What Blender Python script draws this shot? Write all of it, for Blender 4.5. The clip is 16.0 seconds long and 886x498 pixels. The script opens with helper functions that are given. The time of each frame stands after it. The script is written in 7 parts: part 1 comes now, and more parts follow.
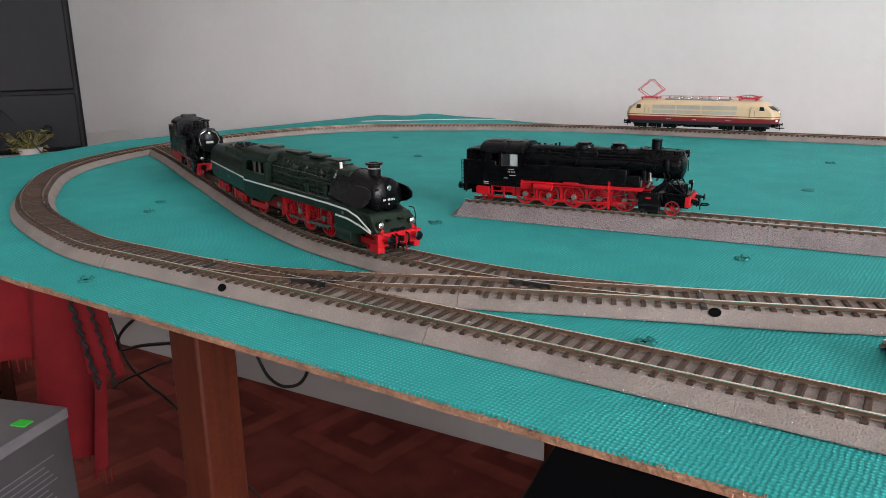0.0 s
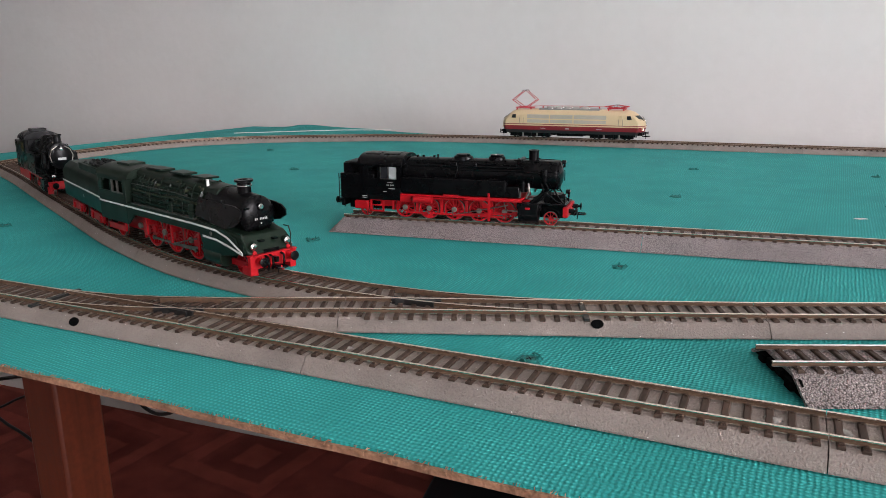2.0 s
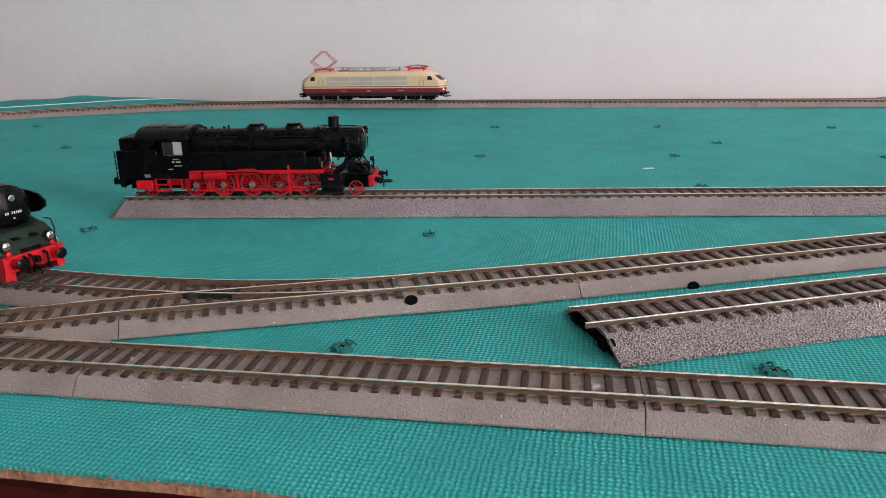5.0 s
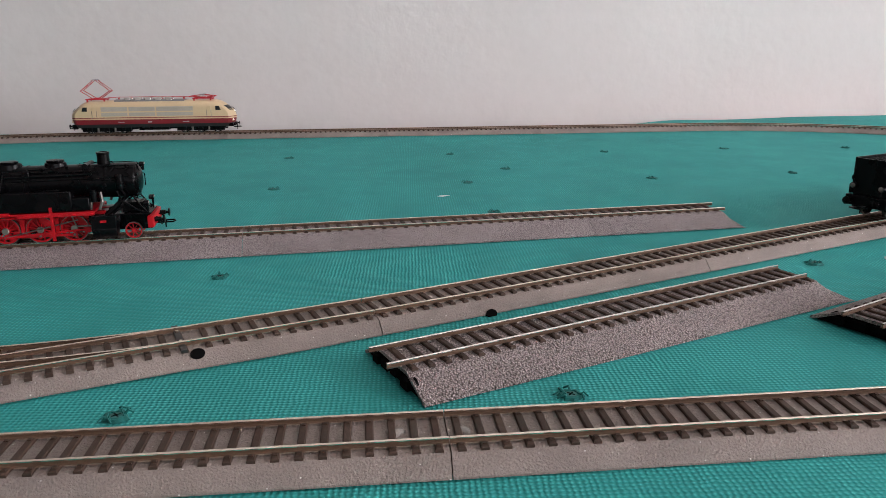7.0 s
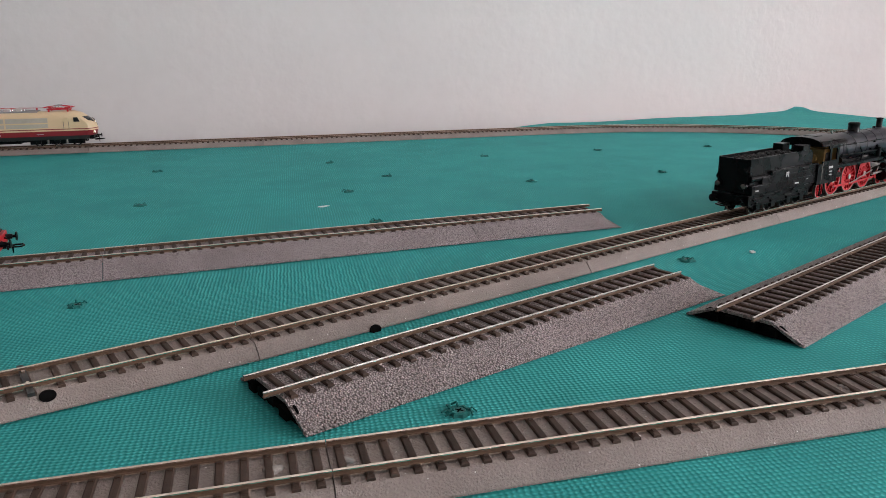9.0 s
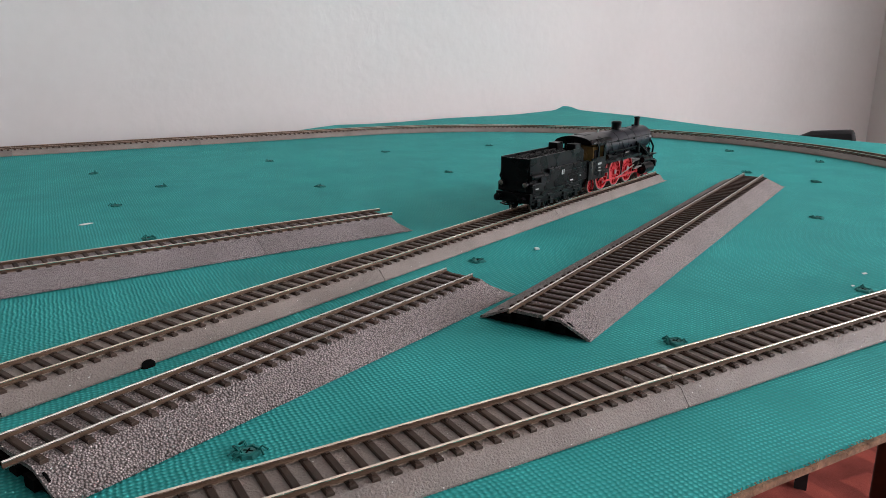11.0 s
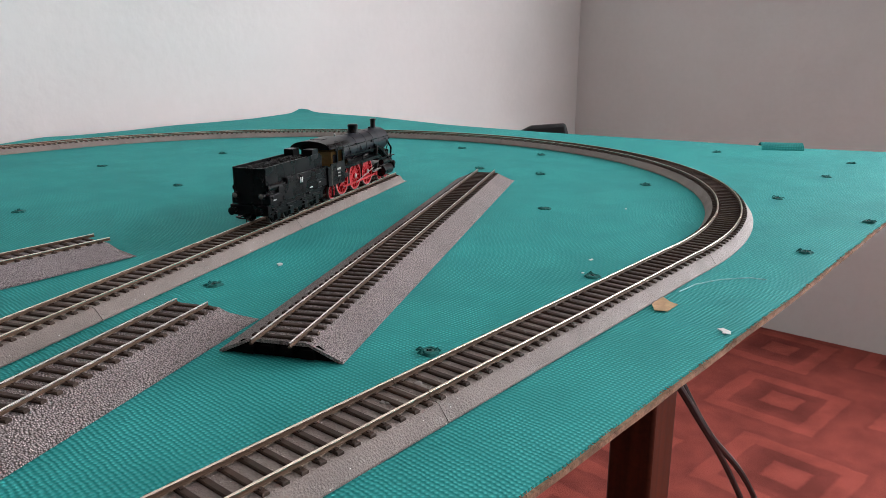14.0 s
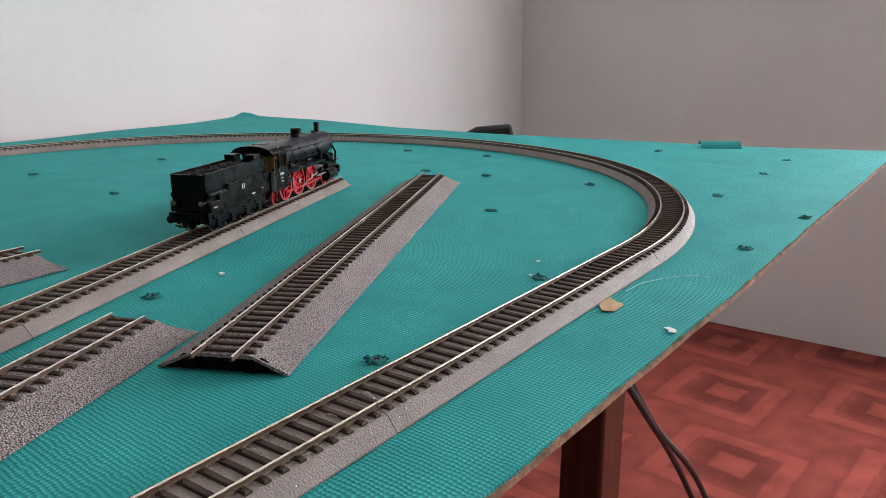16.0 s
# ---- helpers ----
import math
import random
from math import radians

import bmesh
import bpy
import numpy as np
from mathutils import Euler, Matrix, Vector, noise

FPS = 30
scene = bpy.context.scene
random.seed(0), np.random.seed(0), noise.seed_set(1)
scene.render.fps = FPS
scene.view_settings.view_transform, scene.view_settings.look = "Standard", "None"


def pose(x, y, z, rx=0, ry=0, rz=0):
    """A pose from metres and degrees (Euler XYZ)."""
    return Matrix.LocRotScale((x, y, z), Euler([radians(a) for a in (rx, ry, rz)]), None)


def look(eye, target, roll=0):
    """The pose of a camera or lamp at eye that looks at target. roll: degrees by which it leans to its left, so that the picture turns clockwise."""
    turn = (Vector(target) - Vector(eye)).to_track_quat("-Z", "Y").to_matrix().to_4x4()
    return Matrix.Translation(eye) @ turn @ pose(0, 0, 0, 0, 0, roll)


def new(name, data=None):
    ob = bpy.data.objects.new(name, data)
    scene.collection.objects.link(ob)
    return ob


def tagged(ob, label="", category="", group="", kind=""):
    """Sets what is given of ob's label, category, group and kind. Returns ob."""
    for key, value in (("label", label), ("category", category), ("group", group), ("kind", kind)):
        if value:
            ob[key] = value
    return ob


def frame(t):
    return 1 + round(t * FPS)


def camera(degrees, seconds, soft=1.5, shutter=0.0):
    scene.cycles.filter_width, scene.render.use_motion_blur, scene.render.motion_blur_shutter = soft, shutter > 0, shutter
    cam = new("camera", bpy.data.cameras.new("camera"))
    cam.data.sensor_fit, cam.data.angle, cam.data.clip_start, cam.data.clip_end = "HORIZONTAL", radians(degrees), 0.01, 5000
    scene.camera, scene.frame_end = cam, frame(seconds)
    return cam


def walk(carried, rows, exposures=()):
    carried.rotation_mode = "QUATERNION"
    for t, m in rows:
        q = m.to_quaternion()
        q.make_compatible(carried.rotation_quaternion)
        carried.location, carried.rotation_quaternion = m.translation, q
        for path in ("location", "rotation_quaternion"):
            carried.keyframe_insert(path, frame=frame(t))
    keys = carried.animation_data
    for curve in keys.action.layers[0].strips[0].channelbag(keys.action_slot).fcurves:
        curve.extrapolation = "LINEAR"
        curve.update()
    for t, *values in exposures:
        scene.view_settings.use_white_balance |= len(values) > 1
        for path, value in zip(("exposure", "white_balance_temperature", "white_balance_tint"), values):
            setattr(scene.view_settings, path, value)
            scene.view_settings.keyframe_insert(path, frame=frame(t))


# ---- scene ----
cam = camera(61.53, 16.0, soft=0.65)
PATH = [
    (0.0, look((0.1377, -0.1002, 0.1239), (-0.4441, 0.6725, -0.1304), -0.95)),
    (0.5, look((0.1356, -0.0974, 0.1239), (-0.4410, 0.6808, -0.1248), -0.96)),
    (1.0, look((0.1338, -0.0913, 0.1235), (-0.4063, 0.7140, -0.1210), -0.71)),
    (1.5, look((0.1308, -0.0866, 0.1247), (-0.3389, 0.7616, -0.1203), -0.31)),
    (2.0, look((0.1306, -0.0859, 0.1245), (-0.3204, 0.7725, -0.1199), -0.64)),
    (2.5, look((0.1302, -0.0843, 0.1245), (-0.3014, 0.7841, -0.1196), -0.91)),
    (3.0, look((0.1279, -0.0714, 0.1238), (-0.2457, 0.8187, -0.1370), -1.00)),
    (3.5, look((0.1255, -0.0614, 0.1238), (-0.1647, 0.8499, -0.1683), -0.76)),
    (4.0, look((0.1251, -0.0599, 0.1238), (-0.1301, 0.8578, -0.1808), -0.83)),
    (6.5, look((0.1273, -0.0505, 0.1241), (0.0787, 0.9106, -0.1478), -0.79)),
    (7.0, look((0.1285, -0.0439, 0.1243), (0.1692, 0.9195, -0.1407), -0.30)),
    (7.5, look((0.1287, -0.0431, 0.1244), (0.1901, 0.9200, -0.1376), -0.48)),
    (8.0, look((0.1298, -0.0405, 0.1242), (0.2167, 0.9213, -0.1354), -0.72)),
    (10.5, look((0.1398, -0.0177, 0.1241), (0.5280, 0.8667, -0.1350), 0.17)),
    (11.0, look((0.1424, -0.0145, 0.1244), (0.5884, 0.8423, -0.1345), 0.15)),
    (11.5, look((0.1458, -0.0104, 0.1246), (0.6482, 0.8145, -0.1346), 0.16)),
    (12.0, look((0.1498, -0.0061, 0.1248), (0.7171, 0.7757, -0.1341), 0.31)),
    (12.5, look((0.1523, -0.0036, 0.1247), (0.7558, 0.7506, -0.1341), 0.23)),
    (13.0, look((0.1552, -0.0008, 0.1246), (0.7969, 0.7216, -0.1330), 0.14)),
    (13.5, look((0.1594, 0.0025, 0.1244), (0.8483, 0.6805, -0.1322), 0.23)),
    (14.0, look((0.1613, 0.0037, 0.1245), (0.8697, 0.6613, -0.1320), 0.05)),
    (14.5, look((0.1634, 0.0049, 0.1248), (0.8906, 0.6418, -0.1313), -0.07)),
    (15.0, look((0.1649, 0.0056, 0.1248), (0.9058, 0.6267, -0.1306), -0.12)),
    (15.5, look((0.1656, 0.0058, 0.1251), (0.9134, 0.6187, -0.1300), -0.16)),
    (16.0, look((0.1660, 0.0060, 0.1249), (0.9194, 0.6123, -0.1297), -0.22)),
]
walk(cam, PATH, exposures=((0.0, 0.52, 6450, 10), (1.5, 0.39, 6480, 11), (3.0, 0.30, 6500, 11), (3.5, 0.43, 6500, 11), (4.0, 0.42, 6500, 12), (6.5, 0.10, 6600, 14), (8.0, -0.02, 6600, 14), (10.5, -0.10, 6450, 11), (12.5, -0.05, 6400, 10), (16.0, 0.0, 6350, 9)))

# ---------- world and light ----------
world = bpy.data.worlds.new("sky")
scene.world = world
world.use_nodes = True
wn = world.node_tree
sky = wn.nodes.new("ShaderNodeTexSky")
sky.sky_type, sky.sun_disc, sky.sun_elevation, sky.sun_rotation = "NISHITA", False, radians(40), radians(120)
wn.links.new(sky.outputs[0], wn.nodes["Background"].inputs[0])
wn.nodes["Background"].inputs[1].default_value = 0.1
scene.view_settings.exposure = 0.0


def area_lamp(name, centre, target, width, height, power, colour):
    data = bpy.data.lights.new(name, "AREA")
    data.shape, data.size, data.size_y, data.energy, data.color = "RECTANGLE", width, height, power, colour
    ob = new(name, data)
    ob.matrix_world = look(centre, target)
    return ob


WINDOW_POWER = 80
area_lamp("window_light", (2.70, -0.66, 0.66), (0.0, -0.55, 0.55), 1.3, 1.3, WINDOW_POWER, (0.985, 0.96, 1.0))
# weak fill added behind the camera, its window unseen
area_lamp("front_fill_light", (0.93, -2.60, 0.75), (0.93, 0.0, 0.7), 1.55, 1.15, 9, (0.985, 0.96, 1.0))


# ---------- materials ----------
def material(name, colour, rough=0.6, metal=0.0, var=0.15, scale=40.0, fine=600.0, bump=0.15, bump_size=0.0004,
             spots=None, coat=0.0, random_tint=0.0, spec=0.5):
    """A procedural surface: colour varied at two scales, fine relief, optional specks."""
    m = bpy.data.materials.new(name)
    m.use_nodes = True
    t = m.node_tree
    n, l = t.nodes, t.links
    bsdf = n["Principled BSDF"]
    tc = n.new("ShaderNodeTexCoord")
    big, small = n.new("ShaderNodeTexNoise"), n.new("ShaderNodeTexNoise")
    big.inputs["Scale"].default_value, small.inputs["Scale"].default_value = scale, fine
    big.inputs["Detail"].default_value, small.inputs["Detail"].default_value = 4, 3
    for x in (big, small):
        l.new(tc.outputs["Object"], x.inputs["Vector"])
    ramp = n.new("ShaderNodeMixRGB")
    ramp.inputs[1].default_value = (*[c * (1 - var) for c in colour], 1)
    ramp.inputs[2].default_value = (*[min(1, c * (1 + var)) for c in colour], 1)
    mean = n.new("ShaderNodeMath")
    mean.operation = "MULTIPLY_ADD"
    l.new(big.outputs["Fac"], mean.inputs[0])
    mean.inputs[1].default_value = 1.6
    mean.inputs[2].default_value = -0.3
    l.new(mean.outputs[0], ramp.inputs[0])
    out = ramp.outputs[0]
    mix = n.new("ShaderNodeMixRGB")
    mix.blend_type, mix.inputs[0].default_value = "OVERLAY", var * 1.2
    l.new(out, mix.inputs[1])
    l.new(small.outputs["Fac"], mix.inputs[2])
    out = mix.outputs[0]
    if random_tint:
        info, hsv, mul = n.new("ShaderNodeObjectInfo"), n.new("ShaderNodeHueSaturation"), n.new("ShaderNodeMath")
        mul.operation, mul.inputs[1].default_value, mul.inputs[2].default_value = "MULTIPLY_ADD", random_tint * 2, 1 - random_tint
        l.new(info.outputs["Random"], mul.inputs[0])
        l.new(mul.outputs[0], hsv.inputs["Value"])
        l.new(out, hsv.inputs["Color"])
        out = hsv.outputs[0]
    if spots:
        vor, lt, sm = n.new("ShaderNodeTexVoronoi"), n.new("ShaderNodeMath"), n.new("ShaderNodeMixRGB")
        vor.inputs["Scale"].default_value = spots[1]
        lt.operation, lt.inputs[1].default_value = "LESS_THAN", spots[2]
        l.new(tc.outputs["Object"], vor.inputs["Vector"])
        l.new(vor.outputs["Distance"], lt.inputs[0])
        l.new(lt.outputs[0], sm.inputs[0])
        l.new(out, sm.inputs[1])
        sm.inputs[2].default_value = (*spots[0], 1)
        out = sm.outputs[0]
    l.new(out, bsdf.inputs["Base Color"])
    rr = n.new("ShaderNodeMapRange")
    rr.inputs["To Min"].default_value, rr.inputs["To Max"].default_value = max(0.02, rough - 0.08), min(1, rough + 0.1)
    l.new(small.outputs["Fac"], rr.inputs["Value"])
    l.new(rr.outputs[0], bsdf.inputs["Roughness"])
    bsdf.inputs["Metallic"].default_value = metal
    bsdf.inputs["Specular IOR Level"].default_value = spec
    bsdf.inputs["Coat Weight"].default_value = coat
    if bump:
        b = n.new("ShaderNodeBump")
        b.inputs["Strength"].default_value, b.inputs["Distance"].default_value = bump, bump_size
        l.new(small.outputs["Fac"], b.inputs["Height"])
        l.new(b.outputs[0], bsdf.inputs["Normal"])
    return m


def pebble_material(name, colour, scale, depth):
    """Moulded plastic ballast: rounded grains of mixed tone, with the crevice shade painted in."""
    m = material(name, colour, 0.62, var=0.2, scale=30, fine=900)
    n, l = m.node_tree.nodes, m.node_tree.links
    bsdf = n["Principled BSDF"]
    tc, vor, b = n.new("ShaderNodeTexCoord"), n.new("ShaderNodeTexVoronoi"), n.new("ShaderNodeBump")
    vor.inputs["Scale"].default_value = scale
    l.new(tc.outputs["Object"], vor.inputs["Vector"])
    b.inputs["Strength"].default_value, b.inputs["Distance"].default_value, b.invert = 0.9, depth, True
    l.new(vor.outputs["Distance"], b.inputs["Height"])
    l.new(b.outputs[0], bsdf.inputs["Normal"])
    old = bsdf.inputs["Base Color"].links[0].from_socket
    # grain tops lightened and gaps darkened, standing in for light on the relief
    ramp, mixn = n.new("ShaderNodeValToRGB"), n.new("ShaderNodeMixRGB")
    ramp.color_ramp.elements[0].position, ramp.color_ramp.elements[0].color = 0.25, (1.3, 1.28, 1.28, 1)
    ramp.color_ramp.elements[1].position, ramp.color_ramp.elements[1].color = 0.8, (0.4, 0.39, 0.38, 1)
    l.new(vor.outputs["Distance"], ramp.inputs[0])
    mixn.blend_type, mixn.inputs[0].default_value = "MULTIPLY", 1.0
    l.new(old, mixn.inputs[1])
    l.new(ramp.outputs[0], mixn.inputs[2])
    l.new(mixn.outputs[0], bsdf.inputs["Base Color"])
    return m


def cloth_material():
    """Turquoise woven table cover: a small raised square weave with sheen."""
    m = material("turquoise_weave", (0.022, 0.285, 0.266), 0.75, spec=0.2, var=0.12, scale=9, fine=900, bump=0)
    n, l = m.node_tree.nodes, m.node_tree.links
    bsdf = n["Principled BSDF"]
    old = bsdf.inputs["Base Color"].links[0].from_socket
    tc, sep = n.new("ShaderNodeTexCoord"), n.new("ShaderNodeSeparateXYZ")
    wob, wmix = n.new("ShaderNodeTexNoise"), n.new("ShaderNodeMixRGB")
    wob.inputs["Scale"].default_value, wob.inputs["Detail"].default_value = 150, 3
    l.new(tc.outputs["Object"], wob.inputs["Vector"])
    wmix.blend_type, wmix.inputs[0].default_value = "ADD", 0.0022
    l.new(tc.outputs["Object"], wmix.inputs[1])
    l.new(wob.outputs["Color"], wmix.inputs[2])
    l.new(wmix.outputs[0], sep.inputs[0])

    def wave(a, b, pitch):
        s, k, q = n.new("ShaderNodeMath"), n.new("ShaderNodeMath"), n.new("ShaderNodeMath")
        s.operation, k.operation, q.operation = a, "MULTIPLY", "SINE"
        l.new(sep.outputs[0], s.inputs[0])
        l.new(sep.outputs[1], s.inputs[1])
        k.inputs[1].default_value = b * 2 * math.pi / pitch
        l.new(s.outputs[0], k.inputs[0])
        l.new(k.outputs[0], q.inputs[0])
        return q

    p = n.new("ShaderNodeMath")
    p.operation = "MULTIPLY"
    l.new(wave("ADD", 0.7071, 0.0028).outputs[0], p.inputs[0])
    l.new(wave("SUBTRACT", 0.7071, 0.0028).outputs[0], p.inputs[1])
    b = n.new("ShaderNodeBump")
    b.inputs["Strength"].default_value, b.inputs["Distance"].default_value = 0.4, 0.0004
    l.new(p.outputs[0], b.inputs["Height"])
    l.new(b.outputs[0], bsdf.inputs["Normal"])
    f, mixn = n.new("ShaderNodeMapRange"), n.new("ShaderNodeMixRGB")
    f.inputs["From Min"].default_value, f.inputs["From Max"].default_value, f.inputs["To Max"].default_value = 0.0, 1.0, 0.60
    worn, flat, dots = n.new("ShaderNodeTexNoise"), n.new("ShaderNodeMapRange"), n.new("ShaderNodeMath")
    worn.inputs["Scale"].default_value, worn.inputs["Detail"].default_value = 28, 5
    l.new(tc.outputs["Object"], worn.inputs["Vector"])
    flat.inputs["From Min"].default_value, flat.inputs["From Max"].default_value, flat.inputs["To Min"].default_value = 0.36, 0.62, 0.3
    l.new(worn.outputs["Fac"], flat.inputs["Value"])
    dots.operation = "MULTIPLY"
    l.new(p.outputs[0], dots.inputs[0])
    l.new(flat.outputs[0], dots.inputs[1])
    l.new(dots.outputs[0], f.inputs["Value"])
    mixn.inputs[2].default_value = (0.10, 0.66, 0.63, 1)
    l.new(f.outputs[0], mixn.inputs[0])
    l.new(old, mixn.inputs[1])
    l.new(mixn.outputs[0], bsdf.inputs["Base Color"])
    return m


def carpet_material():
    """Red pile carpet with interlocking square fret figures in lighter and darker red."""
    m = material("red_carpet", (0.215, 0.050, 0.038), 0.95, spec=0.1, var=0.3, scale=14, fine=420, bump=0.5, bump_size=0.003)
    n, l = m.node_tree.nodes, m.node_tree.links
    bsdf = n["Principled BSDF"]
    old = bsdf.inputs["Base Color"].links[0].from_socket
    tc, wob, wmix = n.new("ShaderNodeTexCoord"), n.new("ShaderNodeTexNoise"), n.new("ShaderNodeMixRGB")
    wob.inputs["Scale"].default_value, wob.inputs["Detail"].default_value = 22, 3
    l.new(tc.outputs["Object"], wob.inputs["Vector"])
    wmix.blend_type, wmix.inputs[0].default_value = "ADD", 0.018
    l.new(tc.outputs["Object"], wmix.inputs[1])
    l.new(wob.outputs["Color"], wmix.inputs[2])

    def vec(op, a, b):
        q = n.new("ShaderNodeVectorMath")
        q.operation = op
        for i, x in enumerate((a, b)):
            if isinstance(x, tuple):
                q.inputs[i].default_value = x
            else:
                l.new(x, q.inputs[i])
        return q.outputs[0]

    def turned(v, degrees):
        q = n.new("ShaderNodeVectorRotate")
        q.rotation_type, q.inputs["Angle"].default_value = "Z_AXIS", radians(degrees)
        l.new(v, q.inputs["Vector"])
        return q.outputs[0]

    # the figures stand on a lattice that is turned against their own sides
    pitch = (0.385, 0.385, 100.0)
    own = turned(vec("SUBTRACT", wmix.outputs[0], (2.075, 0.585, 0.0)), -20)
    own = vec("SUBTRACT", own, vec("SNAP", vec("ADD", own, (0.1925, 0.1925, 50.0)), pitch))
    own = turned(own, 23)

    def reach(offset, half):
        sep, mx, dv = n.new("ShaderNodeSeparateXYZ"), n.new("ShaderNodeMath"), n.new("ShaderNodeMath")
        q = n.new("ShaderNodeVectorMath")
        q.operation = "ABSOLUTE"
        l.new(vec("SUBTRACT", own, offset), q.inputs[0])
        l.new(q.outputs[0], sep.inputs[0])
        mx.operation, dv.operation, dv.inputs[1].default_value = "MAXIMUM", "DIVIDE", half
        l.new(sep.outputs[0], mx.inputs[0])
        l.new(sep.outputs[1], mx.inputs[1])
        l.new(mx.outputs[0], dv.inputs[0])
        return dv.outputs[0]

    def rings(value, steps):
        ramp = n.new("ShaderNodeValToRGB")
        e = ramp.color_ramp.elements
        e[0].position, e[0].color = steps[0][0], (*[steps[0][1]] * 3, 1)
        e[1].position, e[1].color = steps[-1][0], (*[steps[-1][1]] * 3, 1)
        for pos, v in steps[1:-1]:
            e.new(pos).color = (v, v, v, 1)
        l.new(value, ramp.inputs[0])
        return ramp.outputs[0]

    outer = rings(reach((0.0, 0.0, 0.0), 0.27), ((0.0, 1.0), (0.34, 0.92), (0.36, 1.25), (0.50, 1.2), (0.52, 0.86), (0.60, 1.0)))
    inner = rings(reach((0.012, -0.010, 0.0), 0.20), ((0.0, 1.2), (0.19, 1.12), (0.23, 0.66), (0.40, 0.84), (0.46, 1.0)))
    both = n.new("ShaderNodeMixRGB")
    both.blend_type, both.inputs[0].default_value = "MULTIPLY", 1.0
    l.new(outer, both.inputs[1])
    l.new(inner, both.inputs[2])
    mixn = n.new("ShaderNodeMixRGB")
    mixn.blend_type, mixn.inputs[0].default_value = "MULTIPLY", 1.0
    l.new(old, mixn.inputs[1])
    l.new(both.outputs[0], mixn.inputs[2])
    l.new(mixn.outputs[0], bsdf.inputs["Base Color"])
    return m


def wood_material(name, colour, rough=0.4):
    m = material(name, colour, rough, var=0.3, scale=6, fine=200, spec=0.25)
    n, l = m.node_tree.nodes, m.node_tree.links
    tc, mp, wv = n.new("ShaderNodeTexCoord"), n.new("ShaderNodeMapping"), n.new("ShaderNodeTexNoise")
    mp.inputs["Scale"].default_value = (60, 60, 3)
    l.new(tc.outputs["Object"], mp.inputs[0])
    l.new(mp.outputs[0], wv.inputs["Vector"])
    wv.inputs["Scale"].default_value = 2.0
    bsdf = n["Principled BSDF"]
    old = bsdf.inputs["Base Color"].links[0].from_socket
    mixn = n.new("ShaderNodeMixRGB")
    mixn.blend_type, mixn.inputs[0].default_value = "OVERLAY", 0.6
    l.new(old, mixn.inputs[1])
    l.new(wv.outputs["Fac"], mixn.inputs[2])
    l.new(mixn.outputs[0], bsdf.inputs["Base Color"])
    return m


CLOTH = cloth_material()
CARPET = carpet_material()
WALL = material("white_wall_paint", (0.63, 0.632, 0.612), 0.9, var=0.05, scale=3.5, fine=60, bump=0.25, bump_size=0.003)
CEILING = material("white_ceiling_paint", (0.78, 0.77, 0.75), 0.9, var=0.03, scale=2, fine=80)
BALLAST = material("grey_smooth_ballast", (0.238, 0.200, 0.178), 0.62, spec=0.35, var=0.2, scale=45, fine=1300, bump=0.9, bump_size=0.0006,
                   spots=((0.62, 0.60, 0.57), 260, 0.07))
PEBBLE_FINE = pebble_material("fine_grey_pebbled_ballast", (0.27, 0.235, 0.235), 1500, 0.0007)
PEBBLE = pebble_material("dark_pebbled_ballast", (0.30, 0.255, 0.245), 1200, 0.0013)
SLEEPER = material("brown_sleeper_plastic", (0.052, 0.032, 0.023), 0.6, spec=0.25, var=0.25, scale=200, fine=2500, bump=0.3, bump_size=0.0002,
                   random_tint=0.25)
RAIL = material("brassy_rail_metal", (1.0, 0.78, 0.66), 0.22, metal=1.0, var=0.18, scale=35, fine=700, bump=0.02)
RAIL_DULL = material("browned_rail_metal", (0.42, 0.31, 0.25), 0.45, metal=1.0, var=0.25, scale=35, fine=700, bump=0.05)
RAIL_BRIGHT = material("bright_nickel_rail", (1.0, 0.89, 0.85), 0.16, metal=1.0, var=0.08, scale=50, fine=900, bump=0.02)
# brown web, darkened to paint the shade under the rail head
RAILSIDE = material("brown_shaded_rail_web", (0.10, 0.06, 0.038), 0.55, spec=0.25, var=0.3, scale=60, fine=900)
FROG = material("black_frog_plastic", (0.012, 0.012, 0.012), 0.45, var=0.2)
FIBRE = material("brown_fibreboard_edge", (0.27, 0.145, 0.085), 0.9, var=0.6, scale=90, fine=500, bump=0.8, bump_size=0.001)
WOOD = wood_material("red_brown_wood", (0.085, 0.018, 0.007), 0.5)
DARKWOOD = wood_material("dark_wood", (0.05, 0.014, 0.007), 0.5)
BLACKPAINT = material("black_loco_paint", (0.0022, 0.0022, 0.0027), 0.27, spec=0.16, var=0.25, scale=120, fine=70, bump=0.0, bump_size=0.0001)


